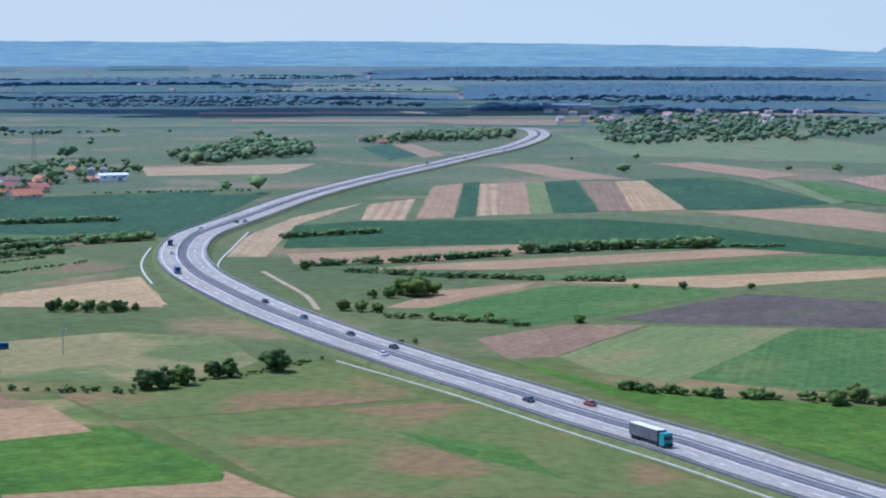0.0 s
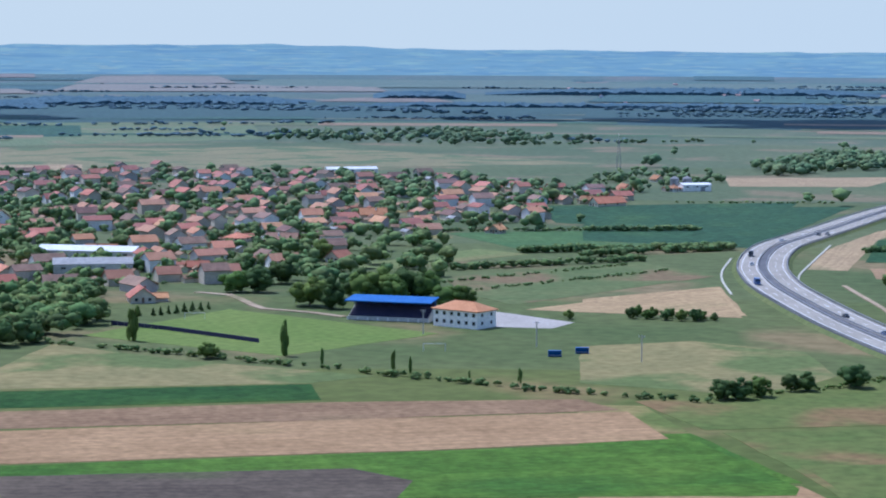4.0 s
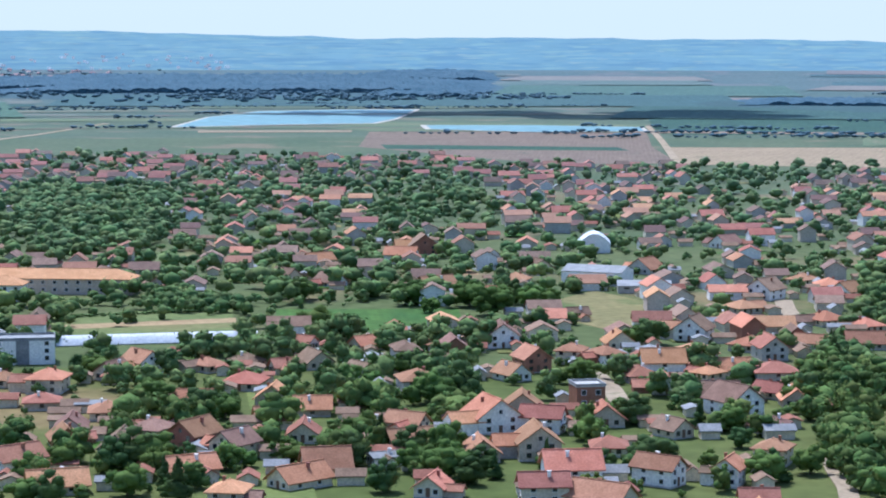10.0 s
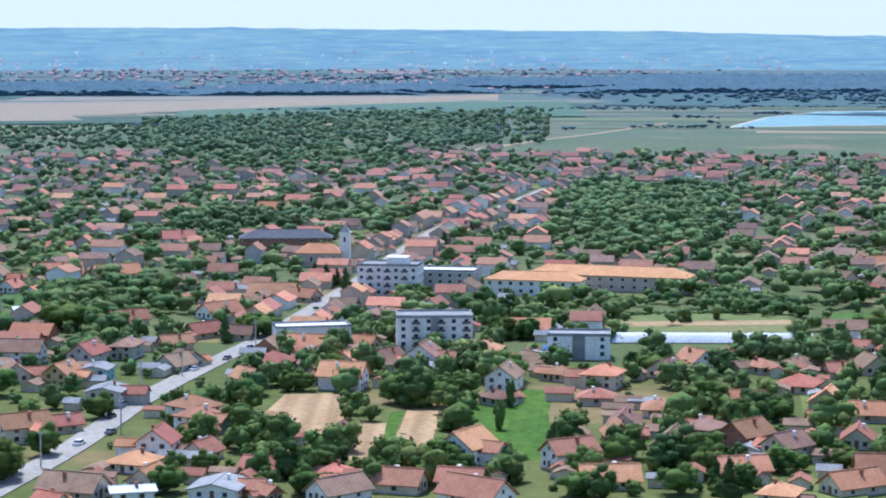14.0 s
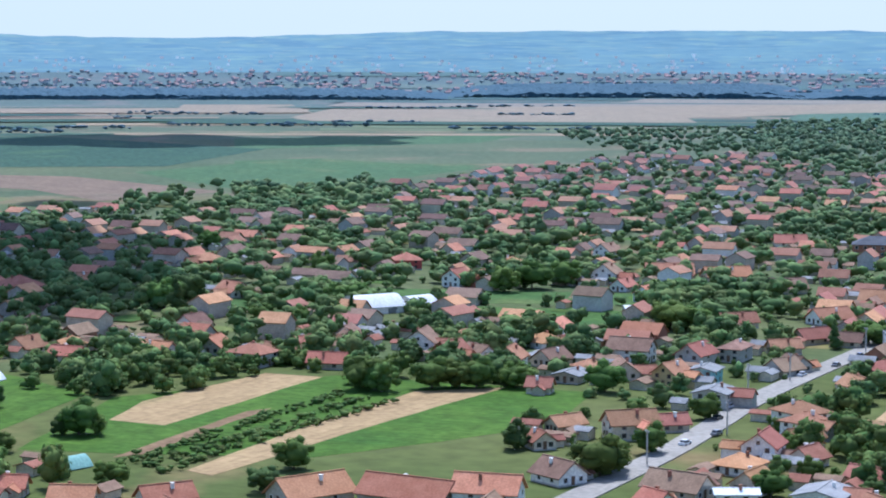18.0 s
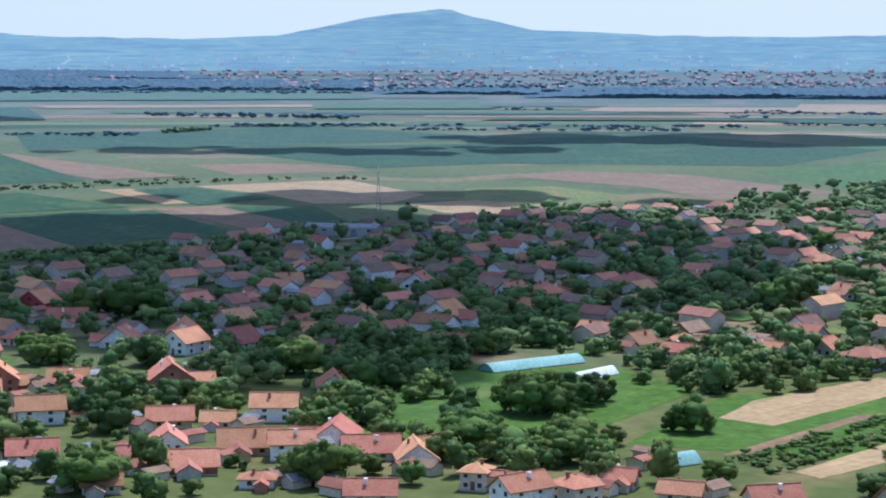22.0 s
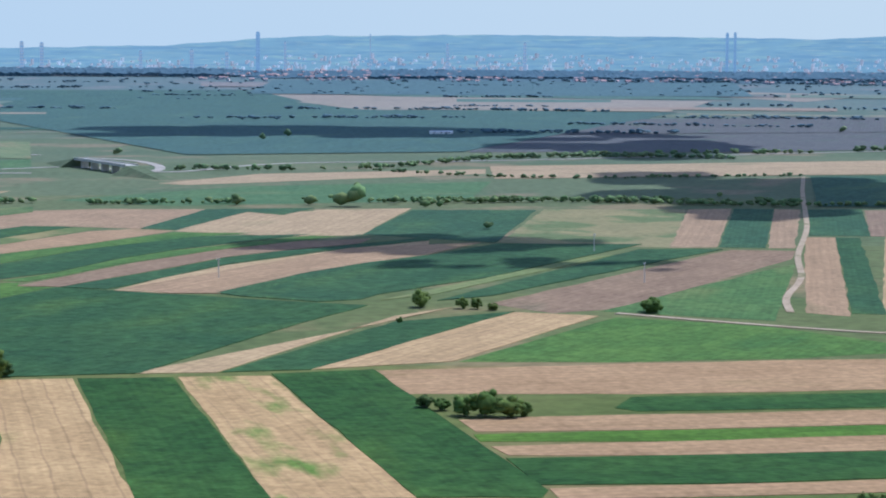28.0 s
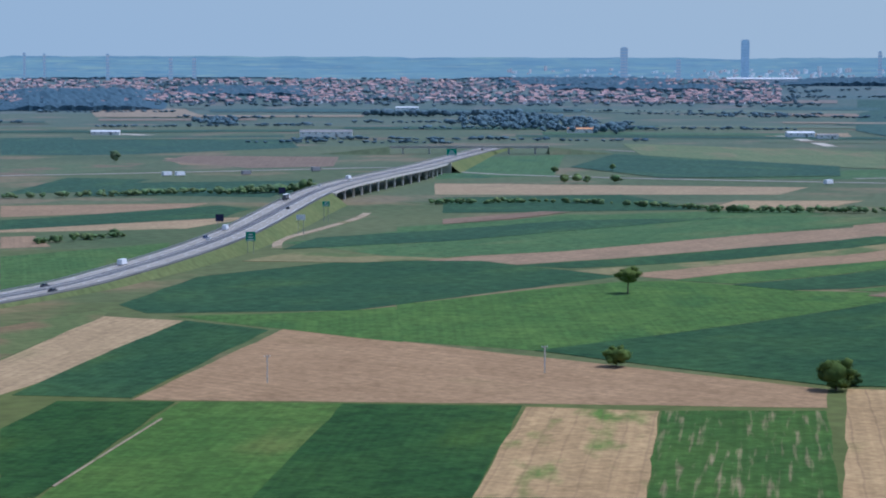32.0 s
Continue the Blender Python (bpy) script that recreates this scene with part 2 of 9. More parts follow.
M = {
    "weedy": surface("wheat_with_weeds", (0.300, 0.196, 0.090), (0.390, 0.262, 0.122), 0.03, 0.4, 0.95, 0.15, rows=9.0, row_mix=0.16, patch=(0.100, 0.155, 0.030), patch_scale=0.05, patch_at=0.53, tram=0.4, coarse_grain=0.15),
    "gappy": surface("patchy_crop_rows", (0.040, 0.085, 0.018), (0.062, 0.112, 0.022), 0.03, 0.45, 0.95, 0.2, rows=3.0, row_mix=0.2, weeds=(0.21, 0.175, 0.085), coarse_grain=0.25),
    "grass": surface("meadow_grass", (0.070, 0.095, 0.024), (0.120, 0.128, 0.040), 0.006, 0.15, 0.95, 0.1, patch=(0.185, 0.140, 0.060), patch_scale=0.009, patch_at=0.55),
    "green": surface("maize_crop", (0.020, 0.056, 0.014), (0.036, 0.080, 0.018), 0.02, 0.45, 0.9, 0.35, rows=2.6, row_mix=0.14, patch=(0.058, 0.105, 0.018), patch_scale=0.016, patch_at=0.58, coarse_grain=0.3),
    "green2": surface("young_crop", (0.050, 0.105, 0.020), (0.078, 0.132, 0.026), 0.025, 0.45, 0.9, 0.25, rows=3.4, row_mix=0.12, patch=(0.13, 0.140, 0.036), patch_scale=0.016, patch_at=0.58, coarse_grain=0.22),
    "bright": surface("lush_crop", (0.050, 0.104, 0.014), (0.080, 0.140, 0.020), 0.03, 0.45, 0.9, 0.25, rows=4.3, row_mix=0.1, patch=(0.032, 0.085, 0.015), patch_scale=0.016, patch_at=0.56, coarse_grain=0.22),
    "pale": surface("pale_pasture", (0.115, 0.148, 0.041), (0.165, 0.180, 0.056), 0.03, 0.3, 0.95, 0.1, rows=6.0, row_mix=0.08, patch=(0.2, 0.165, 0.063), patch_scale=0.02, patch_at=0.54),
    "olive": surface("rough_pasture", (0.085, 0.118, 0.031), (0.13, 0.138, 0.043), 0.03, 0.25, 0.95, 0.1, patch=(0.175, 0.118, 0.053), patch_scale=0.018, patch_at=0.52),
    "dry": surface("dry_grass", (0.17, 0.150, 0.055), (0.25, 0.200, 0.078), 0.03, 0.25, 0.95, 0.1, patch=(0.105, 0.130, 0.035), patch_scale=0.018, patch_at=0.50),
    "wheat": surface("ripe_wheat", (0.300, 0.196, 0.090), (0.390, 0.262, 0.122), 0.03, 0.4, 0.95, 0.15, rows=9.0, row_mix=0.16, patch=(0.16, 0.170, 0.040), patch_scale=0.018, patch_at=0.63, tram=0.6, coarse_grain=0.12),
    "tan": surface("stubble", (0.305, 0.208, 0.102), (0.380, 0.265, 0.132), 0.03, 0.4, 0.95, 0.1, rows=6.0, row_mix=0.14, patch=(0.20, 0.165, 0.065), patch_scale=0.018, patch_at=0.60, tram=0.35, coarse_grain=0.12),
    "soil": surface("harvested_soil", (0.250, 0.158, 0.080), (0.320, 0.206, 0.106), 0.03, 0.4, 0.95, 0.15, rows=5.0, row_mix=0.14, patch=(0.21, 0.155, 0.068), patch_scale=0.018, patch_at=0.62, tram=0.3, coarse_grain=0.12),
    "stripe": surface("striped_stubble", (0.30, 0.195, 0.10), (0.40, 0.272, 0.148), 0.03, 0.4, 0.95, 0.1, rows=6.5, row_mix=0.6, patch=(0.17, 0.15, 0.06), patch_scale=0.03, patch_at=0.62),
    "brown": surface("ploughed_soil", (0.178, 0.112, 0.062), (0.232, 0.150, 0.083), 0.03, 0.4, 0.95, 0.2, rows=4.0, row_mix=0.18, patch=(0.14, 0.112, 0.055), patch_scale=0.02, patch_at=0.62, coarse_grain=0.15),
    "dark": surface("dark_soil", (0.072, 0.056, 0.042), (0.105, 0.083, 0.060), 0.03, 0.5, 0.95, 0.2, rows=4.0, row_mix=0.2, patch=(0.07, 0.10, 0.03), patch_scale=0.02, patch_at=0.60, coarse_grain=0.2),
    "pitch": surface("football_turf", (0.105, 0.155, 0.034), (0.140, 0.178, 0.046), 0.02, 0.3, 0.95, 0.05),
    "paving": surface("concrete_paving", (0.30, 0.275, 0.24), (0.37, 0.34, 0.30), 0.05, 0.8, 0.9),
    "asphalt": surface("worn_asphalt", (0.262, 0.238, 0.198), (0.318, 0.290, 0.244), 0.05, 0.6, 0.9, 0.0, wet=0.1),
    "lane_edge": surface("dark_shoulder", (0.10, 0.10, 0.105), (0.14, 0.14, 0.145), 0.05, 0.6, 0.9),
    "paint": surface("road_paint", (0.66, 0.66, 0.64), (0.78, 0.78, 0.76), 0.4, 2.0, 0.7),
    "concrete": surface("cast_concrete", (0.38, 0.365, 0.29), (0.48, 0.46, 0.38), 0.2, 1.5, 0.9),
    "track": surface("dirt_track", (0.27, 0.205, 0.13), (0.37, 0.29, 0.195), 0.08, 0.7, 0.95, 0.1, patch=(0.17, 0.155, 0.075), patch_scale=0.05, patch_at=0.58),
    "verge": surface("mown_verge", (0.095, 0.120, 0.035), (0.14, 0.150, 0.047), 0.02, 0.3, 0.95, 0.1),
    "water": surface("lake_water", (0.140, 0.245, 0.250), (0.165, 0.275, 0.275), 0.004, 0.05, 0.6, 0.0, wet=0.08),
    "sand": surface("gravel_shore", (0.40, 0.36, 0.29), (0.5, 0.45, 0.37), 0.03, 0.4, 0.95),
    "leaf": surface("broad_leaves", (0.074, 0.128, 0.030), (0.164, 0.225, 0.054), 1.2, 4.0, 0.8, tint=0.5, leafy=0.3),
    "leaf_dark": surface("dark_leaves", (0.050, 0.090, 0.030), (0.098, 0.145, 0.042), 1.2, 4.0, 0.8, tint=0.5, leafy=0.25),
    "leaf_wood": surface("woodland_leaves", (0.080, 0.130, 0.036), (0.170, 0.226, 0.060), 0.03, 1.0, 0.85, island=0.8, leafy=0.25),
    # far leaves with bluish haze painted into the green
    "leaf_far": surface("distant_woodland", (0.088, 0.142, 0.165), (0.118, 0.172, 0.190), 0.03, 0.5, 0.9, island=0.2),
    "bark": surface("rough_bark", (0.075, 0.06, 0.045), (0.13, 0.105, 0.08), 1.0, 6.0, 0.95, 0.03),
    "roof_o": surface("orange_roof_tile", (0.41, 0.178, 0.095), (0.51, 0.240, 0.135), 0.3, 2.2, 0.85, 0.04, tint=0.5),
    "roof_r": surface("red_brown_roof_tile", (0.305, 0.140, 0.084), (0.395, 0.190, 0.118), 0.3, 2.2, 0.85, 0.04, tint=0.5),
    "roof_b": surface("weathered_roof_tile", (0.20, 0.122, 0.083), (0.285, 0.178, 0.122), 0.3, 2.2, 0.9, 0.04, tint=0.5),
    "roof_g": surface("grey_fibre_roof", (0.22, 0.22, 0.215), (0.32, 0.315, 0.30), 0.3, 2.0, 0.85, 0.03, tint=0.4),
    "roof_d": surface("dark_slate_roof", (0.085, 0.09, 0.10), (0.12, 0.125, 0.135), 0.3, 2.0, 0.8, 0.03, tint=0.2),
    "roof_w": surface("pale_metal_roof", (0.60, 0.61, 0.61), (0.72, 0.72, 0.71), 0.2, 1.5, 0.5, 0.0, tint=0.15),
    "blue": surface("blue_sheet_roof", (0.030, 0.105, 0.30), (0.045, 0.14, 0.36), 0.2, 1.5, 0.6),
    "teal": surface("teal_green_film", (0.21, 0.38, 0.31), (0.29, 0.47, 0.39), 0.2, 1.5, 0.35),
    "wall_w": surface("white_render", (0.76, 0.73, 0.66), (0.86, 0.83, 0.76), 0.2, 1.5, 0.9, tint=0.1),
    "wall_c": surface("cream_render", (0.50, 0.42, 0.31), (0.64, 0.55, 0.42), 0.2, 1.5, 0.9, tint=0.5),
    "wall_b": surface("bare_brick", (0.26, 0.115, 0.075), (0.35, 0.165, 0.11), 0.3, 3.0, 0.9, tint=0.3),
    "wall_g": surface("grey_render", (0.42, 0.39, 0.34), (0.54, 0.51, 0.45), 0.2, 1.5, 0.9, tint=0.3),
    "wall_r": surface("red_render", (0.36, 0.07, 0.06), (0.44, 0.10, 0.085), 0.2, 1.5, 0.9, tint=0.2),
    "wall_t": surface("turquoise_render", (0.22, 0.42, 0.42), (0.28, 0.50, 0.50), 0.2, 1.5, 0.9),
    "wall_y": surface("ochre_render", (0.50, 0.36, 0.16), (0.58, 0.43, 0.22), 0.2, 1.5, 0.9),
    "wood": surface("brown_wood", (0.13, 0.08, 0.05), (0.2, 0.125, 0.08), 0.6, 5.0, 0.8),
    "frame": surface("white_frame", (0.62, 0.62, 0.6), (0.72, 0.72, 0.7), 0.5, 3.0, 0.6),
    "glass": surface("window_glass", (0.02, 0.025, 0.03), (0.035, 0.04, 0.048), 0.5, 3.0, 0.08, wet=0.6),
    "steel": surface("galvanised_steel", (0.22, 0.225, 0.23), (0.30, 0.305, 0.31), 0.4, 3.0, 0.5, metallic=0.5),
    "dark_seat": surface("dark_blue_seating", (0.035, 0.035, 0.075), (0.055, 0.05, 0.10), 0.4, 3.0, 0.7),
    "tyre": surface("black_rubber", (0.02, 0.02, 0.02), (0.03, 0.03, 0.03), 1, 5, 0.9),
    "sign": surface("green_sign_sheet", (0.01, 0.22, 0.13), (0.015, 0.26, 0.16), 0.5, 3, 0.5),
    # air haze on the hills is painted as blue colour plus emission
    "hill": surface("haze_glow_hill_woods", (0.0475, 0.0795, 0.095), (0.052, 0.0855, 0.098), 0.002, 0.02, 1.0, wet=0.0, glow=2.4, slopes=True),
}



# haze colour that gets blended into the base colours of far land
HAZE_TINT = (0.098, 0.152, 0.198)
# dark sheet colour for far woods and the cloud shade on them
M["wood_sheet"] = surface("dark_wood_sheet", (0.03, 0.055, 0.03), (0.04, 0.07, 0.035), 0.01, 0.1, 0.95)


# the same painted haze for far leaves
LEAF_HAZE_TINT = (0.102, 0.142, 0.160)


def distant(kind, share, haze_tint=HAZE_TINT):
    """A surface for land far off, with haze painted into its base colours: paler and bluer."""
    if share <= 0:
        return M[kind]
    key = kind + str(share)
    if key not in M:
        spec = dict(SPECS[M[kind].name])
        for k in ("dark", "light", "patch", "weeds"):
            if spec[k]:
                spec[k] = tuple(p + (q - p) * share for p, q in zip(spec[k], haze_tint))
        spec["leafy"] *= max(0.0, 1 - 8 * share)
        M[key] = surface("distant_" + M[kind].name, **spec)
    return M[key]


def haze_share_at(d):
    """Share of the haze colour painted into base colours at a distance."""
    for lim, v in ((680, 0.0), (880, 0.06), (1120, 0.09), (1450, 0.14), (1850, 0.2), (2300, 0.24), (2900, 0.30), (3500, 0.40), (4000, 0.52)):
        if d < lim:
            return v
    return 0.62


# ---- helpers for building ----
def mesh_of(name, verts, faces, material, smooth=False):
    me = bpy.data.meshes.new(name)
    me.from_pydata([tuple(v) for v in verts], [], faces)
    for m in (material if isinstance(material, (list, tuple)) else [material]):
        me.materials.append(m)
    if smooth:
        me.polygons.foreach_set("use_smooth", [True] * len(me.polygons))
    me.update()
    return me


def part(name, me, parent=None, label="", at=None):
    ob = new(name, me)
    if parent is not None:
        ob.parent = parent
    if at is not None:
        ob.matrix_basis = at
    if label:
        ob["label"] = label
    return ob


def box(cx, cy, cz, sx, sy, sz, verts, faces):
    """Adds a box by its centre and size to lists."""
    k = len(verts)
    for z in (-0.5, 0.5):
        for x, y in ((-0.5, -0.5), (0.5, -0.5), (0.5, 0.5), (-0.5, 0.5)):
            verts.append((cx + x * sx, cy + y * sy, cz + z * sz))
    faces += [(k, k + 3, k + 2, k + 1), (k + 4, k + 5, k + 6, k + 7), (k, k + 1, k + 5, k + 4), (k + 1, k + 2, k + 6, k + 5), (k + 2, k + 3, k + 7, k + 6), (k + 3, k, k + 4, k + 7)]


def boxes(name, material, *items):
    v, f = [], []
    for i in items:
        box(*i, v, f)
    return mesh_of(name, v, f, material)


def land(d):
    """Height of the open land at a distance from the drone: a flat plain, raised beyond 3500 m to fit the camera's view
    of farther land and the foot of the hills.
    """
    if d <= 3500:
        return 0.0
    lo, hi = math.atan2(100, 3500), radians(0.75)
    return 100 - d * math.tan(lo + (min(d, 4600) - 3500) / 1100 * (hi - lo))


def at_polar(az, d):
    return -math.sin(radians(az)) * d, math.cos(radians(az)) * d


# ---- ground, hills ----
RINGS = (0, 690, 890, 1130, 1460, 1860, 2310, 2910, 3510, 4010)


def ground():
    ds = [0, 60, 150, 300, 500, 680, 880, 1120, 1450, 1850, 2300, 2900, 3200, 3500] + [3500 + 55 * i for i in range(1, 21)]
    n = 180
    v, f = [(0, 0, 0)], []
    for d in ds[1:]:
        for i in range(n):
            x, y = at_polar(i * 360 / n, d)
            v.append((x, y, land(d)))
    for i in range(n):
        f.append((0, 1 + i, 1 + (i + 1) % n))
        for k in range(len(ds) - 2):
            a, b = 1 + k * n, 1 + (k + 1) * n
            f.append((a + i, b + i, b + (i + 1) % n, a + (i + 1) % n))
    # grass takes on more painted haze from ring to ring
    me = mesh_of("ground", v, f, [distant("grass", haze_share_at(d)) for d in RINGS], True)
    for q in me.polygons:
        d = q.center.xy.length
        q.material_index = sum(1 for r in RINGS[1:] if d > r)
    ob = new("ground", me)
    tagged(ob, "flat green and dry grass plain reaching to the hills", "ground", kind="structure")


ground()

SKYLINE = [(-11.2, -0.38), (-8.9, -0.27), (-3.2, -0.17), (2.7, -0.1), (7.0, -0.13), (11.3, -0.09), (14.9, -0.08), (19.2, 0.02), (26.0, 0.0), (26.4, -0.02), (31.8, 0.05), (34.1, 0.04), (37.5, 0.1), (41.4, 0.06), (47.1, 0.21), (47.1, 0.23), (54.4, 0.29), (60.7, 0.36), (61.6, 0.35), (68.0, 0.32), (70.6, 0.3), (75.2, 0.16), (75.7, 0.14), (80.1, 0.16), (82.9, 0.31), (83.3, 0.28), (84.7, 0.61), (85.1, 0.69), (85.6, 0.86), (86.8, 0.76), (88.4, 0.5), (89.8, 0.18), (92.0, 0.09), (95.7, 0.14), (99.0, 0.42), (99.3, 0.42), (102.1, 0.42), (102.7, 0.42), (107.0, 0.31), (111.5, 0.18), (114.2, 0.24), (115.9, 0.15), (124.0, 0.22), (127.4, 0.19), (129.9, 0.14), (132.8, -0.09), (137.0, -0.19), (140.2, -0.21), (147.7, -0.19), (159.0, -0.15)]


def skyline(az):
    az = (az + 100) % 360 - 100
    if az <= SKYLINE[0][0] or az >= SKYLINE[-1][0]:
        return -0.2
    for (a0, e0), (a1, e1) in zip(SKYLINE, SKYLINE[1:]):
        if a0 <= az <= a1:
            return e0 + (e1 - e0) * (az - a0) / max(a1 - a0, 0.01)


def hill_height(az, s):
    """Height of the hills' slope, s from 0 at the foot to 1 on the crest."""
    x, y = at_polar(az, 4835)
    top = 100 + 4835 * math.tan(radians(skyline(az))) + 3.0 * noise.noise((x * 0.012, y * 0.012, 2)) + 1.5 * noise.noise((x * 0.06, y * 0.06, 5))
    return land(4600) - 2 + (top - land(4600) + 2) * max(s, 0) ** 0.8


def hills():
    n, rows = 1200, 10
    v, f = [], []
    for k in range(rows + 1):
        d = 4595 + 24 * k
        for i in range(n):
            az = i * 360 / n
            x, y = at_polar(az, d)
            v.append((x, y, hill_height(az, k / rows) + 1.5 * math.sin(math.pi * k / rows) * noise.noise((x * 0.006, y * 0.006, k * 0.35))))
    for k in range(rows):
        for i in range(n):
            a, b = k * n + i, k * n + (i + 1) % n
            f.append((a, b, b + n, a + n))
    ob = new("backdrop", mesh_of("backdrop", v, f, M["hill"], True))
    tagged(ob, "long low wooded hills on the horizon in glowing haze blue", "hills", kind="structure")


hills()

# ---- fields ----
FIELDS = []
SPANS = []
FIELD_WORDS = {"green": "dark green maize field in rows", "green2": "young green crop field in rows", "bright": "lush bright green crop field", "pale": "pale green pasture strip", "olive": "rough olive pasture with dry patches", "dry": "dry yellowed grass field", "wheat": "ripe golden wheat field with tramlines", "tan": "pale stubble field after harvest", "soil": "pinkish bare harvested soil field", "brown": "brown ploughed soil field", "dark": "dark grey ploughed soil field", "pitch": "mown football pitch of worn grass", "paving": "pale concrete yard beside the stand", "stripe": "golden stubble field in wide mown stripes", "weedy": "ripe wheat field with long green weedy patches", "gappy": "patchy green crop field with dry gaps along its rows", "wood": "flat dark sheet for far forest with shade and haze in its colour"}
TALL = {"green": 0.05}


def inside(x, y, poly):
    hit = False
    for (x0, y0), (x1, y1) in zip(poly, poly[1:] + poly[:1]):
        if (y0 > y) != (y1 > y) and x < (x1 - x0) * (y - y0) / (y1 - y0) + x0:
            hit = not hit
    return hit


def field(kind, *corners, lift=None):
    """One field: a thin raised sheet with worn, slightly wavering edges, its rows along its longest side."""
    corners = list(corners)
    FIELDS.append(corners)
    k = len(FIELDS)
    cx, cy = sum(c[0] for c in corners) / len(corners), sum(c[1] for c in corners) / len(corners)
    edge = max(zip(corners, corners[1:] + corners[:1]), key=lambda e: math.dist(*e))
    ang = math.atan2(edge[1][1] - edge[0][1], edge[1][0] - edge[0][0])
    inv = Matrix.Rotation(-ang, 3, "Z")
    ring = []
    for (x0, y0), (x1, y1) in zip(corners, corners[1:] + corners[:1]):
        ln = math.hypot(x1 - x0, y1 - y0)
        steps = max(1, min(40, int(ln / 12)))
        for i in range(steps):
            s = i / steps
            w = 0 if i == 0 else 1.0
            x, y = x0 + (x1 - x0) * s, y0 + (y1 - y0) * s
            x, y = x + w * 1.1 * noise.noise((x * 0.05, y * 0.05, k)), y + w * 1.1 * noise.noise((x * 0.05, y * 0.05, k + 9))
            ring.append((x, y))
    far = math.hypot(cx, cy)
    # later fields lie a little above those they overlap
    azs = [math.degrees(math.atan2(-x, y)) % 360 for x, y in corners]
    if max(azs) - min(azs) > 180:
        azs = [a - 360 if a > 180 else a for a in azs]
    ds = [math.hypot(x, y) for x, y in corners]
    span = (min(azs), max(azs), min(ds), max(ds))
    level = 0
    if lift is None:
        level = 1 + max([q[4] for q in SPANS if q[0] < span[1] and q[1] > span[0] and q[2] < span[3] and q[3] > span[2]] + [0])
        SPANS.append(span + (level,))
    top = (0.03 + 0.012 * level if far < 1300 else 0.06 + 0.02 * level if far < 2400 else 0.14 + 0.03 * level if far < 3300 else 0.32 + 0.03 * level) + TALL.get(kind, 0)
    if lift is not None:
        top = lift
    v, nr = [], len(ring)
    for z in (-0.3, top):
        for x, y in ring:
            p = inv @ Vector((x - cx, y - cy, 0))
            v.append((p.x, p.y, z + land(math.hypot(x, y))))
    f = [tuple(range(nr, 2 * nr))] + ([(i, (i + 1) % nr, nr + (i + 1) % nr, nr + i) for i in range(nr)] if far < 1300 else [])
    area = sum(a[0] * b[1] - b[0] * a[1] for a, b in zip(ring, ring[1:] + ring[:1]))
    if area < 0:
        f = [tuple(reversed(q)) for q in f]
    # haze is put into the crop colour by the field's distance
    look_of = M[kind] if kind in ("pitch", "paving") else distant("wood_sheet" if kind == "wood" else kind, haze_share_at(far))
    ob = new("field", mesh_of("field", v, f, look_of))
    ob.matrix_basis = Matrix.Translation((cx, cy, 0)) @ Matrix.Rotation(ang, 4, "Z")
    return tagged(ob, FIELD_WORDS[kind], "field", "fields of the plain", "structure")


# ---- roads ----
def smooth_line(pts, step=12.0):
    """A Catmull-Rom line through points, with even steps."""
    ps = [Vector((*p, 0)) if len(p) == 2 else Vector(p) for p in pts]
    ps = [2 * ps[0] - ps[1]] + ps + [2 * ps[-1] - ps[-2]]
    out = []
    for i in range(1, len(ps) - 2):
        a, b, c, d = ps[i - 1:i + 3]
        n = max(1, int((c - b).length / step))
        for k in range(n):
            s = k / n
            out.append(0.5 * (2 * b + (c - a) * s + (2 * a - 5 * b + 4 * c - d) * s * s + (3 * b - a - 3 * c + d) * s ** 3))
    out.append(ps[-2])
    return out


ROADS = []


def ribbon(name, line, lo, hi, z, material, skirt=0.0, flare=None, dash=None):
    """A strip along a line between two offsets to its right, with a thickness; dash: (stroke, gap)."""
    v, f = [], []
    s, prev = 0.0, None
    cells = []
    for i, p in enumerate(line):
        d = (line[min(i + 1, len(line) - 1)] - line[max(i - 1, 0)])
        d.z = 0
        d.normalize()
        r = Vector((d.y, -d.x, 0))
        base = land(math.hypot(p.x, p.y))
        fl = 0.0 if flare is None else 0.4 + 1.2 * max(p.z, 0) if flare < 0 else flare
        cells.append((p + r * (lo - fl), p + r * lo, p + r * hi, p + r * (hi + fl), base))
    for a, b, c, d, base in cells:
        zt = a.z + z + base
        v += [(a.x, a.y, (zt - skirt) if not flare else base - 0.2), (b.x, b.y, zt), (c.x, c.y, zt), (d.x, d.y, (zt - skirt) if not flare else base - 0.2)]
    for i in range(len(line) - 1):
        if dash and i % (dash[0] + dash[1]) >= dash[0]:
            continue
        k = 4 * i
        for j in ((0, 1, 2) if (skirt or flare) else (1,)):
            f.append((k + j, k + j + 1, k + 4 + j + 1, k + 4 + j))
    me = mesh_of(name, v, f, material)
    return me


def lane(name, pts, width, material, label, category="road", z=0.3, step=12.0):
    line = smooth_line(pts, step)
    ROADS.append(([(p.x, p.y) for p in line], width))
    ob = new(name, ribbon(name, line, -width / 2, width / 2, z, material, 0.9))
    return tagged(ob, label, category, kind="structure")


field("bright", (-112, 551), (-85, 564), (-50, 506), (-99, 483))
field("dry", (-122, 601), (-104, 604), (-86, 566), (-113, 553))
field("soil", (-98, 482), (-50, 502), (-32, 473), (-96, 473))
field("dry", (-146, 720), (-112, 744), (-72, 727), (-57, 676), (-74, 631), (-130, 640))
field("olive", (-77, 567), (-2, 600), (16, 590), (67, 473), (-32, 473), (-51, 516))
